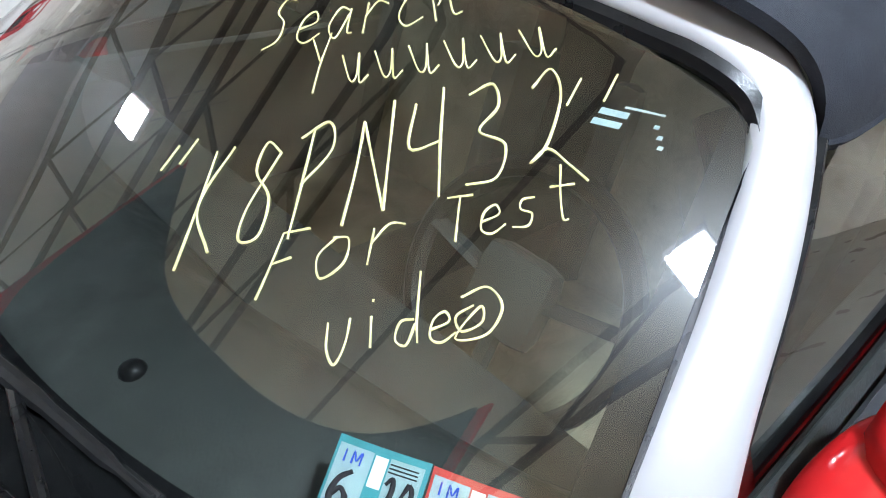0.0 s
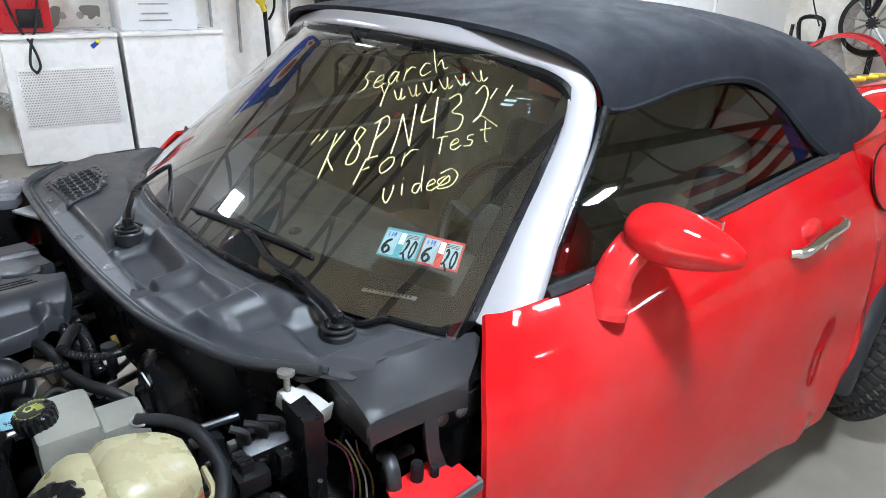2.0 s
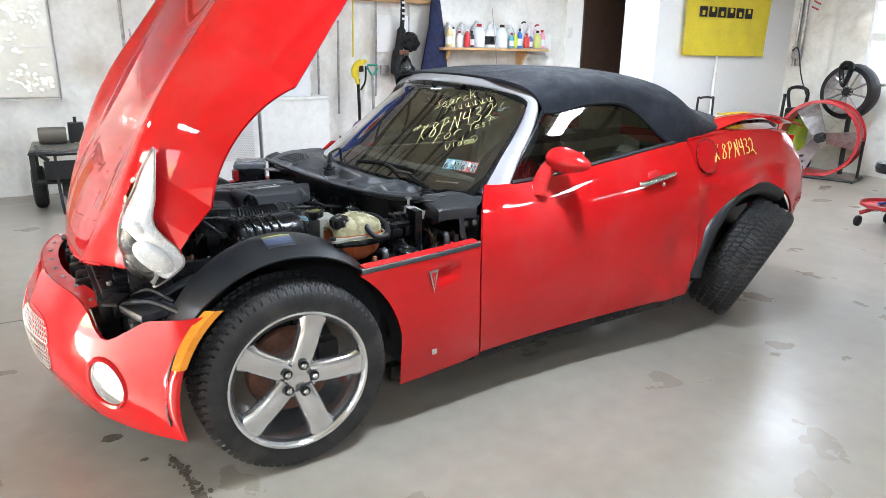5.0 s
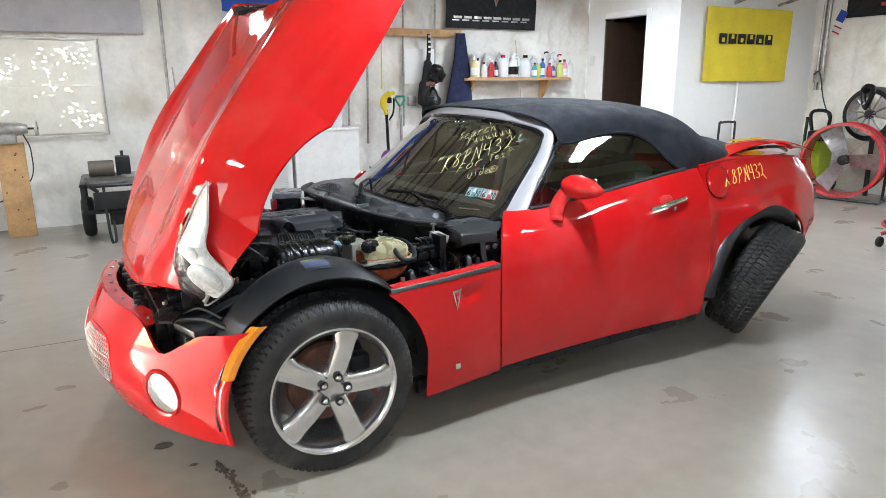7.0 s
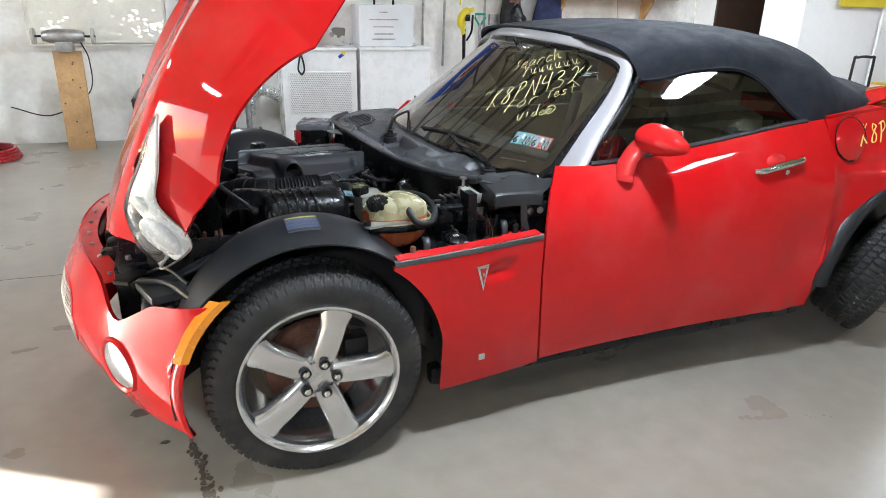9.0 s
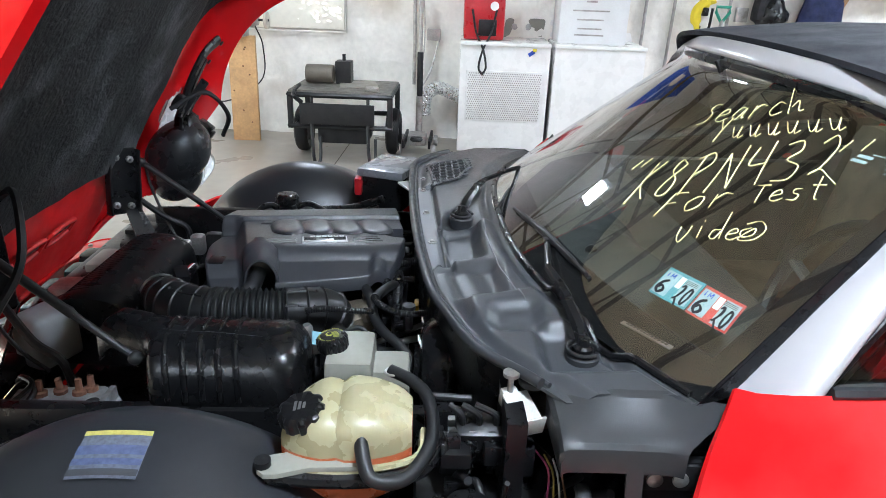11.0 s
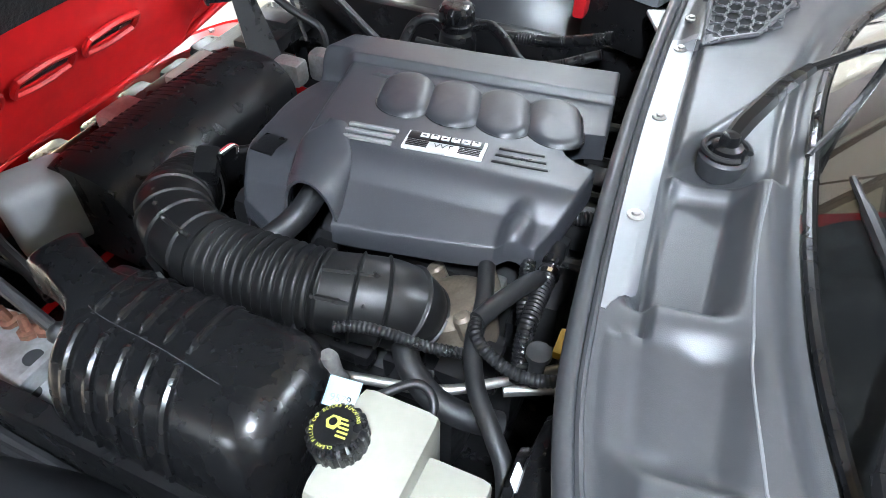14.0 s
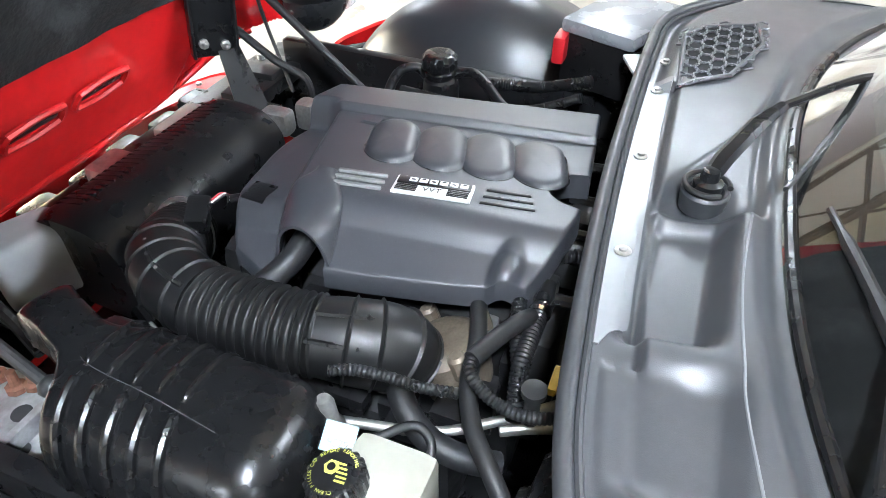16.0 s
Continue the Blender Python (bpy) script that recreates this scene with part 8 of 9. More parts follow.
Shape().tube(ringp, 0.016, 8).make("rim", RUBBER, sw)
Shape().box((0, 0, 0), (0.13, 0.13, 0.05), 0.03, swm).make("hub", DASH, sw)
for q in (0.2, math.pi - 0.2, -math.pi / 2):
    Shape().tube([swm @ Vector((0.05 * math.sin(q), 0.05 * math.cos(q), 0)), swm @ Vector((0.17 * math.sin(q), 0.17 * math.cos(q), 0))], 0.016, 6, flat=0.5).make("spoke", DASH, sw)
for y in (-0.36, 0.36):
    st = new("seat")
    st.parent, st["label"] = car, "dark cloth bucket seat"
    Shape().box((1.50, y, 0.46), (0.50, 0.50, 0.16), 0.05).make("cushion", SEAT, st)
    Shape().box((1.80, y, 0.76), (0.15, 0.48, 0.56), 0.06, Matrix.Translation((1.8, y, 0.6)) @ Matrix.Rotation(radians(14), 4, "Y") @ Matrix.Translation((-1.8, -y, -0.6))).make("backrest", SEAT, st)
    for s in (-1, 1):
        Shape().box((1.80, y + s * 0.21, 0.72), (0.17, 0.08, 0.46), 0.035, Matrix.Translation((1.8, y, 0.6)) @ Matrix.Rotation(radians(14), 4, "Y") @ Matrix.Translation((-1.82, -y, -0.6))).make("bolster", DASH, st)
    Shape().box((1.89, y, 1.08), (0.10, 0.24, 0.14), 0.04).make("headrest", SEAT, st)
Shape().box((1.45, 0, 0.50), (0.9, 0.20, 0.28), 0.04).make("centre_console", DASH, car, "dark centre console")
im = Shape().box((1.09, -0.02, 1.19), (0.03, 0.24, 0.06), 0.02).make("rear_view_mirror", BLACK, car, "black interior mirror")
Shape().tube([(1.10, -0.02, 1.22), (1.08, 0, 1.27)], 0.008, 6).make("mirror_stalk", BLACK, im)

# ---- appliances by the back wall ----
def appliance(x, label, panel):
    a = empty("dryer" if panel else "washer", pose(x, 4.19, 0), label, "dryer" if panel else "washer")
    w = 0.745
    Shape().box((w / 2, 0.33, 0.47), (w, 0.64, 0.90), 0.012).make("cabinet", WHITE, a)
    Shape().box((w / 2, 0.315, 0.925), (w + 0.004, 0.66, 0.03), 0.010).make("top", WHITE, a)
    Shape().box((w / 2, 0.60, 1.02), (w, 0.09, 0.17), 0.02).make("console", WHITEPLASTIC if panel else WHITE, a, "control console")
    if panel:
        for k in range(3):
            Shape().lathe([(0.028, 0), (0.026, 0.012), (0, 0.014)], 20, Matrix.Translation((0.35 + 0.12 * k, 0.555, 1.03)) @ Matrix.Rotation(radians(90), 4, "X")).make("knob", STEEL, a)
        Shape().box((w / 2, 0.006, 0.50), (0.63, 0.012, 0.42), 0.006).make("door", WHITE, a, "door with fine raised pattern")
        pat = Shape()
        for i in range(34):
            for j in range(22):
                pat.box((0.075 + 0.018 * i + 0.009 * (j % 2), -0.001, 0.31 + 0.018 * j), (0.009, 0.003, 0.009), 0, None)
        tagged(pat.make("raised_pattern", STEEL, a), kind="stuff")
        Shape().box((0.585, -0.001, 0.86), (0.055, 0.003, 0.03), 0.001, Matrix.Translation((0.585, 0, 0.86)) @ Matrix.Rotation(radians(-35), 4, "Y") @ Matrix.Translation((-0.585, 0, -0.86))).make("sticker", BLUE, a, "blue and yellow energy sticker")
        Shape().box((0.61, -0.001, 0.885), (0.03, 0.004, 0.025), 0.001).make("sticker_tip", YELLOW, a)
    return a


appliance(0.415, "white clothes dryer with a patterned door", True)
appliance(1.195, "white top-loading washer with a box on it", False)
bx = empty("storage_box", pose(1.50, 4.52, 0.942), "white cardboard box with printed lines, on the washer", "box")
Shape().box((0, 0, 0.20), (0.56, 0.42, 0.40), 0.006).make("carton", material("white_card", (0.70, 0.71, 0.72), 0.6, vary=0.05), bx)
for k, (w, z) in enumerate(((0.09, 0.33), (0.30, 0.26), (0.22, 0.19), (0.2, 0.12), (0.24, 0.07))):
    Shape().box((-0.03, -0.212, z), (w, 0.003, 0.012)).make("print_line", STEEL, bx)
hn = Shape().tube([(-0.1, -0.1, 0.40), (-0.09, -0.1, 0.58), (0.0, -0.1, 0.66), (0.09, -0.1, 0.58), (0.1, -0.1, 0.40)], 0.012, 8, smooth=6)
hn.make("carry_loop", BLACK, bx, "black strap standing up")
js = empty("jump_starter", pose(0.60, 4.40, 0.942), "red portable jump starter with black leads, on the dryer", "jump starter")
Shape().box((0, 0, 0.17), (0.34, 0.22, 0.34), 0.03).make("case", REDMETAL, js)
Shape().box((0.03, -0.115, 0.10), (0.15, 0.02, 0.13), 0.008).make("panel", DARKMETAL, js)
Shape().lathe([(0.035, 0), (0.035, 0.01), (0, 0.011)], 20, Matrix.Translation((0.08, -0.11, 0.27)) @ Matrix.Rotation(radians(90), 4, "X")).make("gauge", WHITE, js)
Shape().tube([(-0.11, 0, 0.33), (-0.10, 0, 0.42), (0.10, 0, 0.42), (0.11, 0, 0.33)], 0.018, 8, smooth=6).make("handle", REDMETAL, js)
for s in (-1, 1):
    Shape().tube([(-0.10 * s, -0.115, 0.24), (-0.06 * s, -0.14, 0.06), (0.0, -0.24, -0.06), (0.03 * s, -0.245, -0.2), (0.0, -0.245, -0.26)], 0.009, 8, smooth=6).make("lead", RUBBER, js, "black cable")

# ---- cart, jack, plank with buffer ----
ct = empty("utility_cart", pose(-0.50, 3.98, 0), "black steel cart with knobbly tyres and a motor", "cart")
STEELBLACK = material("black_steel", (0.02, 0.02, 0.021), 0.45, metal=0.3, vary=0.3, scale=12)
Shape().box((0, 0, 0.56), (0.80, 0.62, 0.035), 0.006).make("tray", material("worn_steel_top", (0.16, 0.15, 0.135), 0.5, metal=0.5, vary=0.3, scale=10), ct)
for z in (0.30, 0.54):
    Shape().tube([(-0.40, -0.31, z), (0.40, -0.31, z), (0.40, 0.31, z), (-0.40, 0.31, z), (-0.40, -0.31, z)], 0.02, 4).make("frame_rail", STEELBLACK, ct)
for x in (-0.39, 0.39):
    for y in (-0.3, 0.3):
        Shape().box((x, y, 0.42), (0.04, 0.04, 0.28), 0.004).make("post", STEELBLACK, ct)
Shape().box((-0.02, -0.325, 0.40), (0.58, 0.03, 0.16), 0.004).make("front_panel", STEELBLACK, ct)
Shape().box((0.0, -0.05, 0.22), (0.40, 0.35, 0.15), 0.02).make("battery_box", STEELBLACK, ct)
for x in (-0.38, 0.38):
    wh = Shape()
    rows = []
    for k in range(65):
        q = 2 * math.pi * k / 64
        row = []
        for j, (r, h) in enumerate(((0.10, -0.04), (0.16, -0.055), (0.185, -0.04), (0.192, -0.015), (0.192, 0.015), (0.185, 0.04), (0.16, 0.055), (0.10, 0.04))):
            d = 0.008 * ((k + j) % 2) if 1 < j < 6 else 0
            row.append((x + h, 0.10 + (r - d) * math.cos(q), 0.195 + (r - d) * math.sin(q)))
        rows.append(row)
    wh.grid(rows)
    wv = wh.make("wheel", RUBBER, ct, "knobbly black tyre")
    Shape().lathe([(0.10, -0.03), (0.10, 0.03), (0.03, 0.04), (0, 0.04)], 20, Matrix.Translation((x, 0.10, 0.195)) @ Matrix.Rotation(radians(90), 4, "Y")).make("rim", DARKMETAL, wv)
for x in (-0.22, 0.22):
    Shape().tube([(x, -0.30, 0.56), (x, -0.33, 0.30), (x + 0.015, -0.345, 0.03), (x + 0.05, -0.30, 0.02), (x + 0.05, -0.25, 0.2)], 0.014, 6, smooth=5).make("leg", STEELBLACK, ct)
Shape().tube([(-0.36, -0.1, 0.58), (-0.33, -0.42, 0.56), (-0.27, -0.42, 0.50)], 0.018, 6, smooth=4).make("handle", DARKMETAL, ct)
Shape().lathe([(0.07, -0.11), (0.075, -0.09), (0.075, 0.09), (0.07, 0.11)], 24, Matrix.Translation((-0.22, 0.05, 0.655)) @ Matrix.Rotation(radians(90), 4, "Y")).make("motor", material("grey_brown_motor", (0.13, 0.115, 0.095), 0.5, metal=0.3), ct, "grey motor")
Shape().box((-0.03, 0.10, 0.67), (0.13, 0.14, 0.18), 0.012).make("gear_box", STEELBLACK, ct)
Shape().lathe([(0.014, 0), (0.014, 0.05), (0, 0.052)], 10, Matrix.Translation((-0.03, 0.10, 0.76))).make("shaft", DARKMETAL, ct)
Shape().box((0.10, 0, 0.585), (0.30, 0.30, 0.012), 0.003, Matrix.Rotation(radians(12), 4, "Z")).make("plate", material("pale_plate", (0.3, 0.28, 0.25), 0.5, metal=0.4), ct)
Shape().box((0.25, -0.28, 0.60), (0.10, 0.05, 0.035), 0.01).make("clamp", STEEL, ct)

jk = empty("floor_jack", pose(0.075, 4.22, 0), "grey trolley jack with a tall upright handle", "jack")
for x in (-0.11, 0.11):
    Shape().box((x, 0.02, 0.10), (0.022, 0.46, 0.07), 0.008).make("side_plate", DARKMETAL, jk)
    for y in (-0.19, 0.20):
        Shape().lathe([(0.045, -0.018), (0.05, -0.01), (0.05, 0.01), (0.045, 0.018)], 20, Matrix.Translation((x * 1.35, y, 0.05)) @ Matrix.Rotation(radians(90), 4, "Y")).make("caster", STEEL, jk)
Shape().box((0, -0.05, 0.12), (0.16, 0.20, 0.09), 0.02).make("body", STEEL, jk)
Shape().lathe([(0.05, 0), (0.055, 0.01), (0.045, 0.03), (0, 0.03)], 20, Matrix.Translation((0, -0.18, 0.13))).make("saddle", DARKMETAL, jk)
Shape().tube([(0, 0.12, 0.14), (0.0, 0.14, 0.45)], 0.03, 12).make("handle_socket", STEEL, jk)
Shape().tube([(0.0, 0.14, 0.42), (0.0, 0.15, 0.82)], 0.026, 12).make("handle_grip", RUBBER, jk, "black foam sleeve")
Shape().tube([(0.0, 0.15, 0.82), (0.0, 0.17, 1.42)], 0.019, 12).make("handle_pole", STEEL, jk)
vh = Shape()
pth = spline([(0.10, 4.62, 0.25), (0.12, 4.58, 0.42), (0.22, 4.55, 0.50), (0.34, 4.56, 0.46), (0.40, 4.60, 0.42)], 16)
vh.tube(pth, [0.058 + 0.006 * math.sin(i * 1.9) for i in range(len(pth))], 16)
tagged(vh.make("dryer_duct", material("foil_duct", (0.7, 0.7, 0.7), 0.3, metal=0.9, vary=0.15, scale=30), sharp=20), "crumpled silver foil dryer duct by the wall", "duct")

pl = empty("buffer_stand", pose(-1.47, 4.36, 0), "pine plank stand carrying a double-ended bench buffer", "bench buffer")
Shape().box((0, 0, 0.45), (0.235, 0.045, 0.90), 0.004, Matrix.Rotation(radians(-3), 4, "X")).make("plank", WOOD, pl)
rk = random.Random(5)
for k in range(7):
    Shape().lathe([(0.008, 0), (0.006, 0.002), (0, 0.002)], 10, Matrix.Translation((rk.uniform(-0.08, 0.08), -0.026 - 0.003, rk.uniform(0.08, 0.85))) @ Matrix.Rotation(radians(90), 4, "X")).make("knot", material("wood_knot", (0.14, 0.06, 0.025), 0.7) if k == 0 else bpy.data.materials["wood_knot"], pl)
Shape().lathe([(0.04, -0.17), (0.055, -0.12), (0.065, -0.06), (0.065, 0.06), (0.055, 0.12), (0.04, 0.17)], 24, Matrix.Translation((0, 0, 1.03)) @ Matrix.Rotation(radians(90), 4, "Y")).make("motor", STEEL, pl)
Shape().box((0, 0, 0.94), (0.14, 0.12, 0.09), 0.012).make("base", STEEL, pl)
for s in (-1, 1):
    Shape().tube([(s * 0.16, 0, 1.03), (s * 0.26, 0, 1.03)], 0.010, 8).make("shaft", DARKMETAL, pl)
    Shape().lathe([(0.07, -0.012), (0.072, 0.0), (0.07, 0.012)], 24, Matrix.Translation((s * 0.24, 0, 1.03)) @ Matrix.Rotation(radians(90), 4, "Y")).make("buffing_wheel", material("felt_wheel", (0.5, 0.47, 0.4), 0.9) if s < 0 else bpy.data.materials["felt_wheel"], pl)
Shape().tube([(0.12, 0.06, 0.98), (0.16, 0.12, 0.80), (0.10, 0.2, 0.5), (-0.25, 0.2, 0.30), (-0.55, 0.1, 0.40)], 0.006, 6, smooth=8).make("cord", RUBBER, pl)

# air hose reel on the floor
hr = empty("hose_coil", pose(-2.2, 4.1, 0), "coiled red air hose with a black stand", "hose")
for k in range(4):
    Shape().tube([(0.27 * math.cos(q) * (1 - 0.04 * k), 0.27 * math.sin(q) * (1 - 0.04 * k), 0.02 + 0.024 * k) for q in (2 * math.pi * i / 32 for i in range(33))], 0.013, 8).make("coil", REDMETAL, hr)
Shape().tube([(-0.05, 0.1, 0.0), (-0.06, 0.12, 0.5), (-0.05, 0.15, 1.0)], 0.03, 8).make("stand", STEELBLACK, hr)
Shape().tube([(0.0, 0.0, 0.1), (0.05, 0.05, 0.25), (-0.05, 0.1, 0.4), (0.02, 0.08, 0.6)], 0.05, 8, smooth=6).make("drape", RUBBER, hr)

# ---- window with plastic sheet on the back wall ----
win = tagged(Shape().box((-1.21, 4.715, 1.40), (1.16, 0.04, 0.90), 0.006).make("window_1", material("milky_sheet", (0.80, 0.77, 0.68), 0.35, vary=0.06, scale=3, bump=0.3, bump_scale=5, coat=0.3)), "window covered with milky plastic sheet, sunlit specks", "window", kind="structure")
Shape().tube([(-1.82, 4.69, 0.93), (-0.61, 4.69, 0.93), (-0.61, 4.69, 1.87), (-1.82, 4.69, 1.87), (-1.82, 4.69, 0.93)], 0.009, 6).make("window_frame", FOAM, win)
Shape().box((-1.21, 4.69, 1.42), (1.1, 0.01, 0.012)).make("window_bar", FOAM, win)
SPECK = glow("daylight_specks", (1.0, 0.98, 0.9), 0.7)
sp = Shape()
rk = random.Random(11)
for k in range(150):
    cx, cz = rk.choice(((-1.55, 1.62), (-1.45, 1.55), (-1.0, 1.66), (-0.8, 1.70), (-1.05, 1.42), (-0.85, 1.15), (-0.75, 1.08), (-1.55, 1.12)))
    x, z, w, h, q = cx + rk.gauss(0, 0.10), cz + rk.gauss(0, 0.06), rk.uniform(0.004, 0.026), rk.uniform(0.002, 0.008), rk.uniform(-0.9, 0.3)
    if -1.76 < x < -0.66 and 0.97 < z < 1.83:
        sp.prism([(w * math.cos(a) * math.cos(q) - h * math.sin(a) * math.sin(q), w * math.cos(a) * math.sin(q) + h * math.sin(a) * math.cos(q)) for a in (0.3, 1.2, 2.0, 3.0, 4.1, 5.3)], 0.002, Matrix.Translation((x, 4.694, z)) @ Matrix.Rotation(radians(90), 4, "X"))
tagged(sp.make("light_speck", SPECK, win), kind="stuff")


def cloth(name, x0, x1, z0, z1, y, mat, label, category, wave=0.012, axis="x"):
    rows = []
    for z in steps(z0, z1, 16):
        row = []
        for x in steps(x0, x1, 30):
            d = wave * math.sin(x * 9 + z * 2) * (1 - (z - z0) / (z1 - z0) * 0.7) + wave * 0.6 * math.sin(x * 23 + z * 7)
            row.append(Vector((x, y + d, z)) if axis == "x" else Vector((y + d, x, z)))
        rows.append(row)
    return tagged(Shape().grid(rows, thick=0.004).make(name, mat, sharp=80), label, category)


cloth("grey_tarp", -2.4, -0.18, 1.93, 2.7, 4.685, material("grey_tarp", (0.42, 0.40, 0.42), 0.6, vary=0.08), "grey cloth banner hanging high on the wall", "banner")
BANNERBLUE = material("banner_blue", (0.03, 0.10, 0.52), 0.6, vary=0.1, scale=6)
bf = cloth("blue_banner", 0.62, 1.75, 2.18, 3.0, 4.68, BANNERBLUE, "blue banner with a red and white oval emblem", "banner")
Shape().lathe([(0.17, 0), (0.16, 0.003), (0, 0.003)], 32, Matrix.Translation((1.12, 4.655, 2.62)) @ Matrix.Rotation(radians(90), 4, "X") @ Matrix.Diagonal((1.5, 1, 1, 1))).make("oval", material("white_print", (0.75, 0.73, 0.72), 0.6), bf)
Shape().lathe([(0.09, 0), (0.08, 0.003), (0, 0.003)], 32, Matrix.Translation((1.12, 4.650, 2.62)) @ Matrix.Rotation(radians(90), 4, "X") @ Matrix.Diagonal((1.6, 1, 1, 1))).make("oval_core", REDPRINT, bf)
cf = cloth("black_banner", 3.31, 4.66, 2.09, 2.70, 4.685, BLACK_CLOTH_SHADE, "black banner with silver bars and a red arrowhead", "banner")
for k in range(8):
    Shape().box((3.47 + 0.145 * k, 4.662, 2.22), (0.115, 0.004, 0.03), 0.001).make("silver_bar", STEEL, cf)
    Shape().box((3.44 + 0.145 * k, 4.662, 2.185), (0.10, 0.004, 0.016), 0.001).make("silver_bar", STEEL, cf)
Shape().prism([(-0.09, 0.12), (0.09, 0.12), (0.0, -0.12)], 0.004, Matrix.Translation((4.03, 4.668, 2.48)) @ Matrix.Rotation(radians(90), 4, "X")).make("arrow_edge", STEEL, cf)
Shape().prism([(-0.055, 0.10), (0.055, 0.10), (0.0, -0.07)], 0.004, Matrix.Translation((4.03, 4.663, 2.48)) @ Matrix.Rotation(radians(90), 4, "X")).make("arrow_core", REDPRINT, cf)
yf = cloth("yellow_banner", 5.98, 7.50, 1.42, 2.30, 2.98, YELLOW, "yellow banner with a row of black bars", "banner", 0.008)
for k in range(6):
    Shape().box((6.24 + 0.165 * k, 2.955, 1.93), (0.13, 0.006, 0.12), 0.002).make("black_bar", BLACK_CLOTH_SHADE, yf)
    Shape().box((6.24 + 0.165 * k, 2.950, 1.955 if k % 2 else 1.915), (0.045, 0.006, 0.05), 0.002).make("yellow_notch", YELLOW, yf)
tagged(Shape().tube([(6.62, 2.99, 0.0), (6.62, 2.99, 1.42)], 0.018, 8).make("pole", WHITE), "thin white pole below the yellow banner", "pole")
tagged(Shape().tube([(6.5, 3.06, 2.36), (6.5, 2.75, 2.42), (7.3, 2.75, 2.42), (7.3, 3.06, 2.36)], 0.02, 6).make("banner_rail", STEEL), "steel rail above the yellow banner", "rail")
tr = cloth("black_banner", 2.62, 0.4, 2.2, 2.70, 8.045, BLACK_CLOTH_SHADE, "black banner with red scrawl on the far wall", "banner", 0.01, "y")
for k in range(5):
    Shape().box((8.022, 2.1 - 0.22 * k, 2.33), (0.006, 0.15, 0.04), 0.01).make("red_mark", REDPRINT, tr)
# small flag on the east wall and conduits
ft = empty("small_flag", pose(8.05, 2.78, 2.1), "small striped flag hanging from the conduit", "flag")
Shape().box((0, -0.04, 0.16), (0.006, 0.11, 0.14), 0.001, Matrix.Rotation(radians(25), 4, "X")).make("canton", BLUE, ft)
for k in range(4):
    Shape().box((0, -0.06 - 0.004 * k, 0.06 - 0.035 * k), (0.006, 0.11, 0.018), 0.001, Matrix.Rotation(radians(25), 4, "X")).make("stripe", REDPRINT if k % 2 else WHITE, ft)
for y in (2.92, 2.85):
    tagged(Shape().tube([(8.06, y, 1.3), (8.06, y, HEIGHT)], 0.022, 8).make("conduit", STEEL), "grey steel conduit on the wall", "conduit", "conduits")
tagged(Shape().box((8.04, 2.88, 1.48), (0.06, 0.12, 0.16), 0.01).make("socket_box", STEEL), "grey wall socket box with black plug", "socket")
tagged(Shape().tube([(7.9, 2.86, 1.50), (7.86, 2.75, 1.52), (7.85, 2.65, 1.2), (7.8, 2.5, 0.95)], 0.008, 6, smooth=6).make("power_cord", RUBBER), "black power cord from the socket", "cord")
w2 = tagged(Shape().box((8.02, 1.25, 1.60), (0.05, 1.3, 0.92), 0.006).make("window_2", glow("bright_window", (0.9, 0.95, 1.0), 0.4)), "daylit window with a white blind", "window", kind="structure")
Shape().box((7.985, 1.25, 1.66), (0.03, 1.34, 0.10), 0.004).make("window_bar", WALLPAINT, w2)
Shape().tube([(7.98, 1.92, 1.12), (7.98, 0.58, 1.12), (7.98, 0.58, 2.08), (7.98, 1.92, 2.08), (7.98, 1.92, 1.12)], 0.03, 4).make("window_frame", WALLPAINT, w2)

# ---- shelf with bottles, hook rail ----
sh = empty("wall_shelf", pose(4.30, 4.58, 1.46), "wooden wall shelf on two brackets", "shelf")
Shape().box((0, 0, 0), (1.60, 0.28, 0.03), 0.004).make("board", WOOD, sh)
for x in (-0.66, 0.50):
    Shape().prism([(0, 0), (0.22, 0), (0.22, -0.04), (0.05, -0.24), (0, -0.24)], 0.035, Matrix.Translation((x, 0.14, -0.015)) @ Matrix.Rotation(radians(-90), 4, "Z") @ Matrix.Rotation(radians(90), 4, "X")).make("bracket", WOOD, sh)
tagged(Shape().tube([(3.52, 4.445, 1.481), (5.08, 4.445, 1.481)], 0.005, 6).make("shelf_wire", STEEL), "thin wire along the shelf edge", "wire")
rk = random.Random(2)
cols = [(0.62, 0.5, 0.25), (0.75, 0.72, 0.6), (0.75, 0.75, 0.74), (0.5, 0.03, 0.04), (0.03, 0.03, 0.03), (0.72, 0.73, 0.75), (0.78, 0.78, 0.78), (0.7, 0.72, 0.74), (0.08, 0.35, 0.4), (0.55, 0.65, 0.05), (0.05, 0.15, 0.55), (0.6, 0.05, 0.04), (0.1, 0.1, 0.35), (0.6, 0.62, 0.2), (0.8, 0.35, 0.45), (0.78, 0.78, 0.75)]
x = 3.58
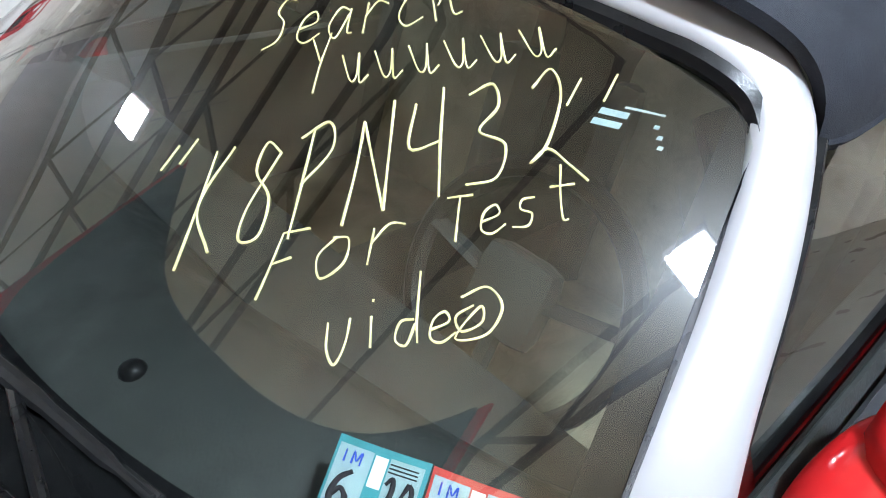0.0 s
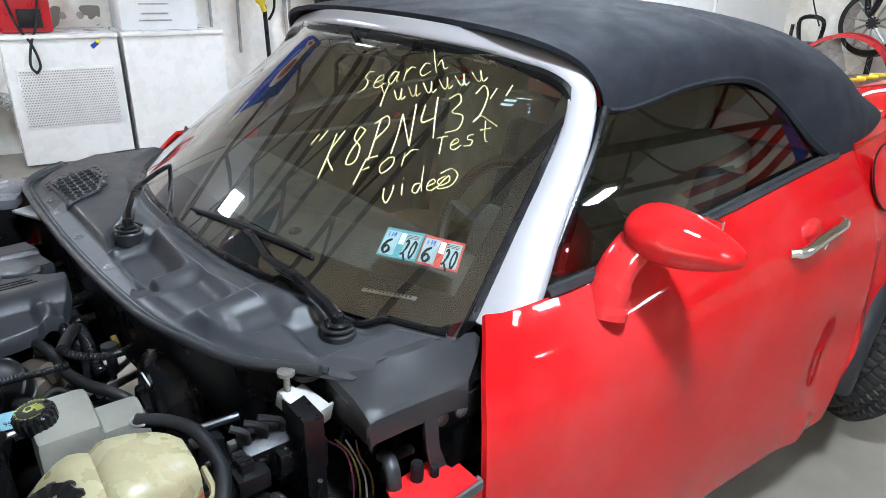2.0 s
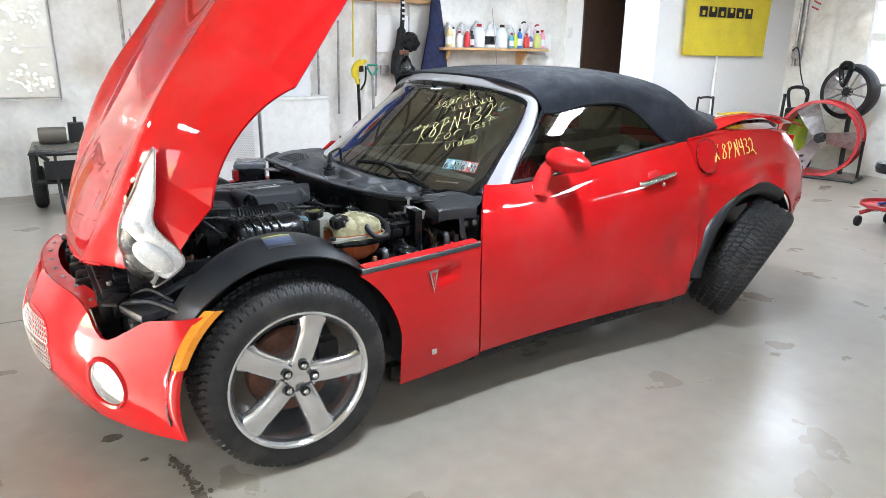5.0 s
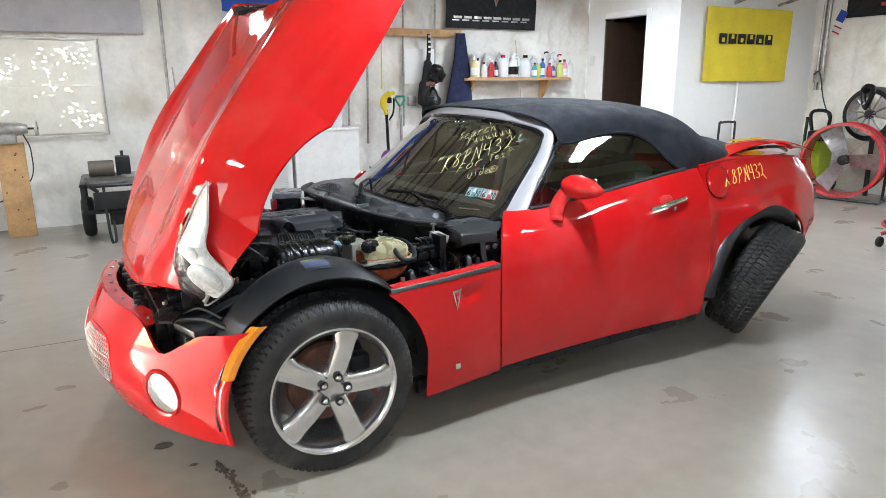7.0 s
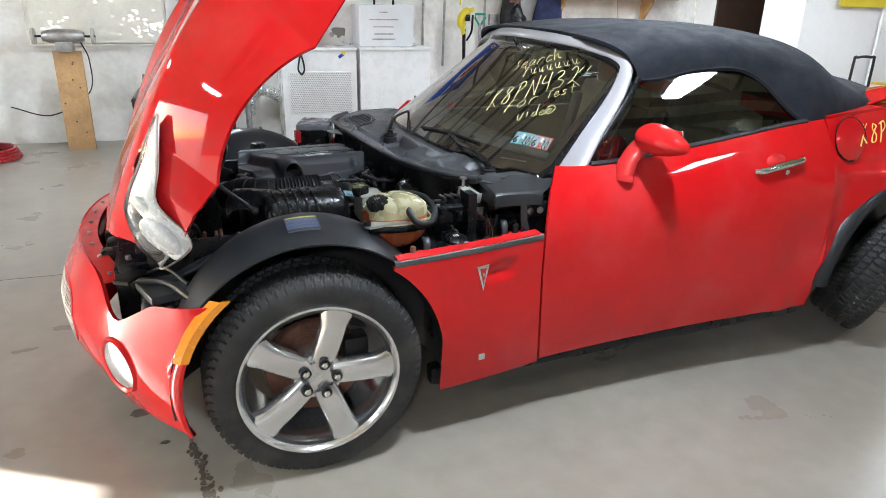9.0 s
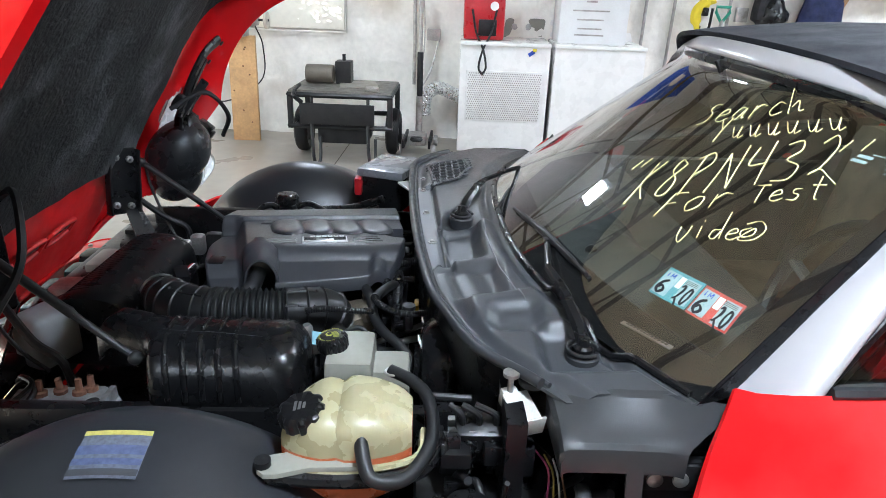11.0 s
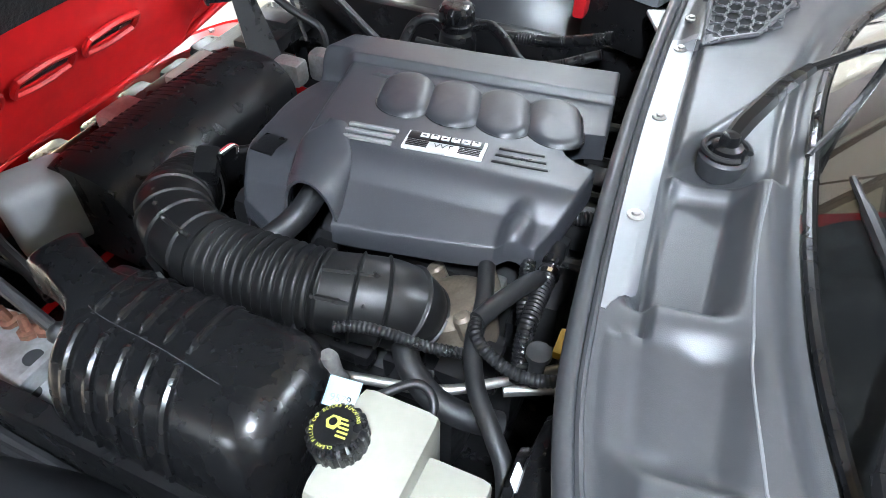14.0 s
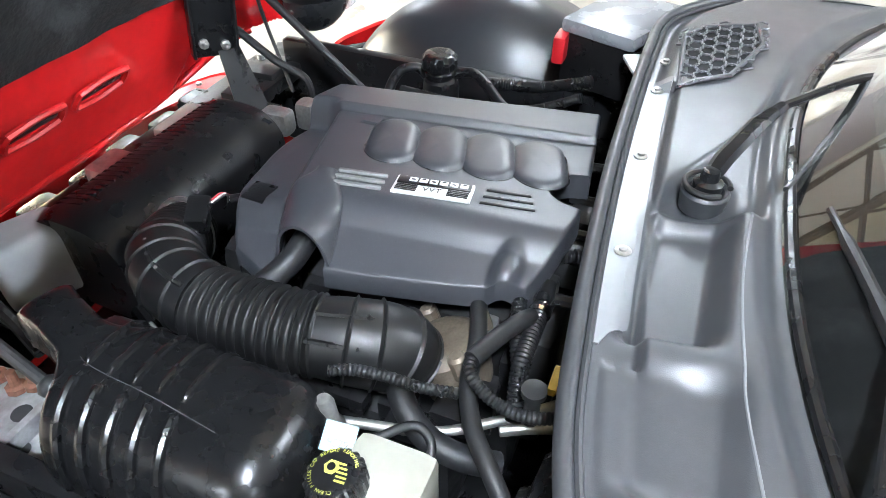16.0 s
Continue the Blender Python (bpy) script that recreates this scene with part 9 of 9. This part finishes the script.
for k, c in enumerate(cols):
    jug = k in (5, 6, 7)
    r, h = (0.075, 0.29) if jug else (rk.uniform(0.028, 0.048), rk.uniform(0.17, 0.26))
    x += r
    b = empty("bottle", pose(x, 4.57 + rk.uniform(-0.05, 0.03), 1.476), "%s plastic bottle standing on the wall shelf" % ("large translucent" if jug else "small coloured"), "bottle", "bottles on the shelf")
    Shape().lathe([(r * 0.95, 0), (r, 0.01), (r, h * 0.62), (r * 0.8, h * 0.75), (r * 0.35, h * 0.84), (r * 0.33, h * 0.88)], 16).make("body", material("bottle_%d" % k, c, 0.35, vary=0.06, scale=20), b)
    Shape().lathe([(r * 0.42, h * 0.88), (r * 0.42, h), (0, h)], 14).make("cap", (WHITE, BLACK, REDMETAL)[k % 3], b)
    if k % 2 == 0:
        Shape().lathe([(r * 1.01, h * 0.15), (r * 1.01, h * 0.5)], 16, cap=False).make("label", BLACK if jug else WHITE, b)
    x += r + 0.012
for k, (x, r, h, c) in enumerate(((3.70, 0.085, 0.30, (0.72, 0.72, 0.70)), (3.90, 0.080, 0.31, (0.75, 0.75, 0.73)), (4.12, 0.090, 0.33, (0.74, 0.75, 0.76)), (4.33, 0.090, 0.32, (0.72, 0.74, 0.75)), (4.62, 0.060, 0.29, (0.70, 0.72, 0.72)), (4.80, 0.045, 0.31, (0.75, 0.73, 0.70)), (4.92, 0.050, 0.30, (0.76, 0.75, 0.74)), (5.02, 0.042, 0.28, (0.74, 0.60, 0.62)))):
    b = empty("bottle", pose(x, 4.655, 1.476), "pale translucent plastic jug at the back of the wall shelf", "bottle", "bottles on the shelf")
    Shape().lathe([(r * 0.92, 0), (r, 0.012), (r, h * 0.66), (r * 0.85, h * 0.78), (r * 0.42, h * 0.88), (r * 0.36, h * 0.92)], 18).make("body", material("pale_jug_%d" % k, c, 0.3, vary=0.05, scale=18, transmission=0.25), b)
    Shape().lathe([(r * 0.42, h * 0.92), (r * 0.42, h), (0, h)], 14).make("cap", WHITE, b)
    if r > 0.055:
        Shape().tube([(r * 0.4, -0.01, h * 0.86), (r * 0.95, -0.01, h * 0.80), (r * 1.05, -0.01, h * 0.62), (r * 0.95, -0.01, h * 0.5)], 0.010, 8, smooth=5).make("handle", WHITE, b)
    else:
        Shape().tube([(0, 0, h), (0, 0, h + 0.02), (0.03, -0.01, h + 0.03), (0.05, -0.01, h + 0.02)], 0.010, 8).make("trigger", (WHITE, REDMETAL, BLACK)[k % 3], b)
tagged(Shape().tube([(4.28, 4.42, 1.22), (4.20, 4.46, 1.95)], 0.004, 6).make("antenna_rod", STEEL), "thin bent rod leaning on the shelf", "rod")
hk = empty("hook_rail", pose(2.95, 4.68, 2.02), "pine hook rail along the wall", "hook rail")
Shape().box((0, 0, 0), (1.15, 0.03, 0.09), 0.004).make("board", WOOD, hk)
for x in (-0.4, 0.0, 0.47):
    Shape().tube([(x, -0.015, 0.0), (x, -0.06, 0.0), (x, -0.07, 0.03)], 0.006, 6).make("hook", STEEL, hk)


def pouch(c, r, name):
    s = Shape().sphere(c, r, nu=20, nv=32)
    s.v = [Vector(v) + (Vector(v) - Vector(c)) * 0.30 * noise.fractal(Vector(v) * 9, 0.8, 2.0, 3) for v in s.v]
    s.make(name, BLACK, bg, "creased black leather pouch")


bg = empty("harness_bag", pose(3.03, 4.60, 1.05), "black leather harness hanging from the rail", "bag")
Shape().tube([(0, 0, 0.95), (0.0, 0.0, 0.72), (-0.03, 0, 0.5), (-0.08, 0, 0.2), (-0.06, 0, 0.0)], [0.022, 0.026, 0.05, 0.07, 0.03], 10, smooth=6).make("strap", BLACK_CLOTH_SHADE, bg)
pouch((0.08, -0.03, 0.48), (0.13, 0.08, 0.12), "upper_pouch")
pouch((0.03, -0.03, 0.15), (0.11, 0.08, 0.16), "lower_pouch")
Shape().box((-0.02, -0.08, 0.36), (0.12, 0.02, 0.05), 0.008).make("tan_patch", RUST, bg)
for k in range(4):
    Shape().box((0, -0.03, 0.74 + 0.06 * k), (0.035, 0.01, 0.025), 0.003).make("buckle", WHITE, bg)
rows = [[Vector((3.47 + (0.06 + 0.13 * (1 - z / 0.92)) * math.sin(q) * (1 + 0.15 * math.sin(3 * q + 4 * z)), 4.60 + 0.06 * math.cos(q) * (1.3 - z), 1.10 + z)) for q in (2 * math.pi * k / 20 for k in range(20))] for z in steps(0, 0.92, 14)]
tagged(Shape().grid(rows, cyclic=True, cap=True).make("hanging_jacket", NAVY, sharp=80), "navy blue cloth hanging from a hook", "jacket")
ww = empty("string_trimmer", pose(2.45, 4.55, 0), "yellow and black string trimmer leaning on the wall", "trimmer")
Shape().tube([(0.0, 0.0, 0.35), (0.0, 0.05, 1.10)], 0.02, 8).make("shaft", BLACK, ww)
Shape().tube([(0.0, 0.05, 1.05), (-0.04, 0.04, 1.19), (0.00, 0.03, 1.27), (0.10, 0.02, 1.31)], [0.025, 0.045, 0.045, 0.022], 10, smooth=5).make("power_head", YELLOW, ww)
Shape().box((0.02, 0.0, 1.22), (0.05, 0.05, 0.07), 0.012).make("motor", BLACK, ww)
Shape().tube([(0.03, 0.04, 0.98), (0.07, 0.0, 1.08), (0.08, 0.0, 1.25)], 0.012, 8, smooth=5).make("grip", BLACK, ww)
Shape().sphere((-0.02, -0.02, 0.5), (0.10, 0.07, 0.13), nu=8).make("guard", material("purple_guard", (0.2, 0.06, 0.25), 0.5), ww)
sv = empty("shovel", pose(2.66, 4.60, 0), "shovel with a green D-shaped grip", "shovel")
Shape().tube([(0, 0, 0.2), (0, 0.06, 1.15)], 0.018, 8).make("shaft", STEEL, sv)
Shape().grid([[Vector((x * (1 - 0.12 * (z > 0.2)), -0.01 - 0.03 * (1 - (x / 0.12) ** 2), z)) for x in steps(-0.12, 0.12, 8)] for z in steps(0.0, 0.26, 6)], thick=0.004).make("blade", STEEL, sv)
Shape().tube([(0, 0.06, 1.13), (-0.06, 0.06, 1.22), (-0.06, 0.06, 1.26), (0.06, 0.06, 1.26), (0.06, 0.06, 1.22), (0, 0.06, 1.13)], 0.013, 8).make("grip", material("green_grip", (0.03, 0.3, 0.2), 0.5), sv)
for x, z0, z1 in ((2.24, 0.7, 1.75), (2.72, 0.9, 2.6), (3.15, 1.2, 2.6), (2.0, 0.5, 2.7)):
    tagged(Shape().tube([(x, 4.70, z0), (x + 0.02, 4.70, z1)], 0.014, 8).make("wall_pipe", STEEL), "thin grey pipe on the foam wall", "pipe", "wall pipes")
tagged(Shape().tube([(2.42, 4.66, 1.35), (2.43, 4.655, 2.0), (2.432, 4.655, 2.06), (2.433, 4.68, 2.073), (2.434, 4.70, 2.06)], 0.008, 6).make("hanging_rope", YELLOW), "yellow rope hanging on the wall", "rope")
tagged(Shape().box((2.95, 4.71, 1.62), (0.42, 0.04, 0.42), 0.008).make("access_panel", WALLPAINT), "white panel on the foam wall", "panel")
tagged(Shape().box((2.83, 4.69, 1.2), (0.10, 0.05, 0.12), 0.008).make("outlet_box", STEEL), "grey outlet box on the wall", "outlet")
tagged(Shape().box((0.17, 4.69, 0.94), (0.12, 0.05, 0.10), 0.008).make("outlet_box", STEEL), "grey outlet box by the dryer", "outlet")
tagged(Shape().tube([(0.22, 4.68, 0.9), (0.14, 4.67, 0.6), (0.05, 4.67, 0.5), (0.09, 4.66, 0.9), (0.06, 4.66, 1.6)], 0.008, 6, smooth=8).make("loose_cord", STEEL), "loose grey cord on the wall", "cord")
tagged(Shape().tube([(0.0, 4.69, 0.5), (0.0, 4.69, 2.7)], 0.016, 8).make("wall_pipe", STEEL), "thin grey pipe on the foam wall", "pipe", "wall pipes")
tagged(Shape().box((5.59, 4.62, 1.7), (0.012, 0.09, 0.13), 0.003).make("switch_plate", WHITE), "white light switch plate", "switch")

# ---- fan corner ----
fn = empty("drum_fan", pose(7.42, 1.98, 0.48), "large red drum fan with three steel blades", "fan")
DRUM = Matrix.Rotation(radians(18), 4, "Z") @ Matrix.Rotation(radians(-90), 4, "Y")
Shape().lathe([(0.425, -0.17), (0.45, -0.17), (0.45, -0.15), (0.43, -0.13), (0.43, 0.14), (0.455, 0.16), (0.455, 0.18), (0.42, 0.18), (0.415, 0.14), (0.415, -0.13)], 48, DRUM, cap=False).make("drum", REDMETAL, fn)
for k in range(3):
    q = 2 * math.pi * k / 3 + 0.5
    rows = [[DRUM @ (Matrix.Rotation(q, 4, "Z") @ Vector((r, w * (0.06 + 0.14 * r), 0.05 * w))) for w in steps(-1, 1, 6)] for r in steps(0.06, 0.40, 8)]
    Shape().grid(rows, thick=0.004).make("blade", STEEL, fn)
Shape().lathe([(0.06, -0.06), (0.06, 0.08), (0, 0.09)], 20, DRUM).make("hub", DARKMETAL, fn)
for r in (0.14, 0.28, 0.42):
    Shape().tube([DRUM @ Vector((r * math.cos(q), r * math.sin(q), 0.165)) for q in (2 * math.pi * k / 36 for k in range(37))], 0.0016, 4).make("guard_ring", STEEL, fn)
for k in range(8):
    q = math.pi * k / 4
    Shape().tube([DRUM @ Vector((0.06 * math.cos(q), 0.06 * math.sin(q), 0.17)), DRUM @ Vector((0.42 * math.cos(q), 0.42 * math.sin(q), 0.165))], 0.0016, 4).make("guard_spoke", STEEL, fn)
for s in (-1, 1):
    Shape().tube([Matrix.Rotation(radians(18), 4, "Z") @ Vector(p) for p in ((-0.25, s * 0.46, -0.46), (0.25, s * 0.46, -0.46))], 0.018, 6).make("foot", STEELBLACK, fn)
    Shape().tube([Matrix.Rotation(radians(18), 4, "Z") @ Vector(p) for p in ((0, s * 0.46, -0.46), (0, s * 0.46, 0.0))], 0.018, 6).make("upright", STEELBLACK, fn)
Shape().tube([Matrix.Rotation(radians(18), 4, "Z") @ Vector(p) for p in ((-0.2, -0.46, -0.46), (-0.2, 0.46, -0.46))], 0.018, 6).make("cross_bar", STEELBLACK, fn)
wm = Matrix.Translation((7.80, 1.95, 1.02)) @ Matrix.Rotation(radians(-90), 4, "Y")
sw2 = empty("spare_wheel", Matrix.Identity(4), "silver multi-spoke wheel with a thin tyre, propped by the wall", "wheel")
Shape().lathe([(0.26, -0.10), (0.31, -0.10), (0.33, -0.05), (0.33, 0.05), (0.31, 0.10), (0.26, 0.10)], 40, wm, cap=False).make("tyre", RUBBER, sw2)
Shape().lathe([(0.24, -0.09), (0.255, 0.09), (0.265, 0.10), (0.25, 0.08)], 40, wm, cap=False).make("rim", STEEL, sw2)
for k in range(10):
    q = 2 * math.pi * k / 10
    Shape().tube([wm @ Vector((0.04 * math.cos(q), 0.04 * math.sin(q), 0.06)), wm @ Vector((0.25 * math.cos(q + 0.12), 0.25 * math.sin(q + 0.12), 0.08))], 0.012, 6).make("spoke", STEEL, sw2)
Shape().lathe([(0.06, 0.03), (0.06, 0.07), (0, 0.075)], 20, wm).make("hub", DARKMETAL, sw2)
tagged(Shape().tube([(7.9, 1.95, 0.0), (7.88, 1.95, 0.72)], 0.03, 8).make("wheel_rack", STEELBLACK), "black post below the spare wheel", "rack")
tagged(Shape().tube([(7.62, 1.95, 1.36), (7.66, 2.02, 1.30), (7.64, 1.95, 1.10), (7.6, 1.86, 1.32), (7.62, 1.95, 1.36)], 0.03, 8, smooth=5).make("spray_gun", BLACK), "black spray gun hung over the wheel", "spray gun")
pw = empty("pressure_washer", pose(7.62, 2.48, 0), "lime green pressure washer with black handle", "pressure washer")
Shape().box((0, 0, 0.42), (0.28, 0.26, 0.50), 0.05).make("body", GREEN, pw)
Shape().box((0, 0, 0.72), (0.22, 0.20, 0.16), 0.04).make("motor_hood", BLACK, pw)
Shape().tube([(0, -0.10, 0.75), (-0.03, -0.12, 1.02), (-0.03, 0.12, 1.02), (0, 0.10, 0.75)], 0.022, 8, smooth=5).make("handle", BLACK, pw)
for s in (-1, 1):
    Shape().lathe([(0.13, -0.03), (0.14, 0.0), (0.13, 0.03)], 20, Matrix.Translation((0.05, s * 0.17, 0.14)) @ Matrix.Rotation(radians(90), 4, "X")).make("wheel", BLACK, pw)
tagged(Shape().tube([(7.70, 2.75, 0.2), (7.78, 2.78, 0.95)], 0.02, 8).make("spray_lance", BLACK), "black spray lance leaning by the washer", "lance")
for k in range(7):
    tagged(Shape().tube([(7.5 + 0.05 * k, 2.85, 0.05 + 0.05 * (k % 3)), (7.2 + 0.07 * k, 2.5, 0.06 + 0.04 * (k % 2))], 0.014, 6).make("metal_rod", STEEL if k % 2 else DARKMETAL), "loose metal rod lying in the corner", "rod", "loose rods")
hd2 = empty("hand_truck", pose(6.35, 2.86, 0), "black hand truck standing against the wall", "hand truck")
Shape().tube([(-0.14, 0, 0.05), (-0.14, 0, 0.85), (-0.10, 0, 0.92), (0.10, 0, 0.92), (0.14, 0, 0.85), (0.14, 0, 0.05)], 0.014, 8, smooth=3).make("frame", STEELBLACK, hd2)
Shape().box((0, -0.1, 0.02), (0.34, 0.2, 0.012), 0.003).make("toe_plate", STEELBLACK, hd2)
Shape().box((0, 0.0, 0.45), (0.28, 0.015, 0.03), 0.003).make("cross_bar", STEELBLACK, hd2)
so = empty("rolling_stool", pose(5.50, 0.06, 0), "red rolling mechanic's stool with black padded seat", "stool")
Shape().lathe([(0.14, 0.48), (0.19, 0.49), (0.20, 0.53), (0.19, 0.57), (0, 0.58)], 28).make("seat", BLACK, so)
Shape().lathe([(0.02, 0.20), (0.02, 0.48)], 12).make("post", CHROME, so)
Shape().lathe([(0.24, 0.19), (0.26, 0.20), (0.26, 0.225), (0.25, 0.225), (0.245, 0.20), (0.02, 0.20)], 32, cap=False).make("tray", REDMETAL, so)
for k in range(4):
    q = math.pi / 2 * k + 0.6
    Shape().tube([(0.10 * math.cos(q), 0.10 * math.sin(q), 0.19), (0.25 * math.cos(q), 0.25 * math.sin(q), 0.12)], 0.018, 6).make("leg", REDMETAL, so)
    Shape().lathe([(0.045, -0.015), (0.05, 0), (0.045, 0.015)], 16, Matrix.Translation((0.25 * math.cos(q), 0.25 * math.sin(q), 0.05)) @ Matrix.Rotation(radians(90), 4, "X")).make("caster", BLACK, so)
for k in range(4):
    Shape().box((0.1 * math.cos(k * 1.7), 0.1 * math.sin(k * 1.7), 0.215), (0.09, 0.03, 0.02), 0.005, None).make("tool", (STEEL, BLUE, WHITE, BLACK)[k], so)

# ---- east and south walls seen in the side window ----
fl = empty("striped_flag", pose(8.06, -4.4, 1.5), "large striped national flag hanging on the wall", "flag")
for k in range(13):
    Shape().box((0, 0, 0.115 * k), (0.01, 2.7, 0.113), 0).make("stripe", REDPRINT if k % 2 == 0 else WHITE, fl)
Shape().box((-0.008, 0.8, 1.05), (0.01, 1.1, 0.79), 0).make("canton", BLUE, fl)
for y, z, w, h, mt, lb in ((-6.2, 1.5, 0.7, 0.8, BLACK_CLOTH_SHADE, "black poster on the wall"), (-6.6, 1.0, 0.6, 0.6, WHITE, "white poster on the wall"), (-2.4, 1.6, 0.8, 0.6, WHITE, "pale poster with red print on the wall")):
    tagged(Shape().box((8.06, y, z), (0.02, w, h)).make("poster", mt), lb, "poster")

# ---- floor marks ----
OIL = material("oil_stain", (0.10, 0.08, 0.06), 0.45, vary=0.3, scale=30)
rk = random.Random(8)
for cx, cy, r in ((-0.583, -0.367, 0.042), (-0.49, -0.574, 0.016), (-0.25, -1.25, 0.012)):
    pts = [(r * (1 + 0.25 * rk.uniform(-1, 1)) * math.cos(2 * math.pi * k / 16), 0.6 * r * (1 + 0.25 * rk.uniform(-1, 1)) * math.sin(2 * math.pi * k / 16)) for k in range(16)]
    tagged(Shape().prism(pts, 0.001, Matrix.Translation((cx, cy, 0.0005))).make("oil_spot", OIL), "dark oil spot on the concrete floor", "stain", "oil spots")
drip = Shape()
for k in range(150):
    a = rk.random()
    cx, cy = -0.405 + 0.09 * a + rk.gauss(0, 0.006 + 0.012 * a), -0.60 - 0.44 * a + rk.gauss(0, 0.012)
    r = rk.uniform(0.0015, 0.0085) * (1.2 - 0.6 * abs(a - 0.5))
    drip.prism([(r * rk.uniform(0.6, 1.3) * math.cos(2 * math.pi * j / 9), 1.5 * r * rk.uniform(0.6, 1.3) * math.sin(2 * math.pi * j / 9)) for j in range(9)], 0.0008 + 0.000004 * k, Matrix.Translation((cx, cy, 0.0004)))
tagged(drip.make("dirt_streak", OIL), "streak of dark dripped dirt on the concrete", "stain", kind="stuff")
tagged(Shape().box((-2.6, 1.1, 0.0006), (5.2, 0.008, 0.001)).make("floor_joint", material("joint_dark", (0.12, 0.1, 0.085), 0.8)), "thin saw-cut joint in the concrete", "joint", "floor joints")
tagged(Shape().box((-0.55, 2.6, 0.0006), (0.008, 4.0, 0.001)).make("floor_joint", bpy.data.materials["joint_dark"]), "thin saw-cut joint in the concrete", "joint", "floor joints")
tagged(Shape().prism([(0.03 * math.cos(a) * (1 + 0.3 * math.sin(3 * a)), 0.04 * math.sin(a) * (1 + 0.25 * math.cos(5 * a))) for a in (2 * math.pi * k / 18 for k in range(18))], 0.004, Matrix.Translation((0.62, -2.05, 0.0))).make("dry_leaf", material("dry_leaf", (0.33, 0.2, 0.08), 0.8)), "dry brown leaf on the floor", "leaf")
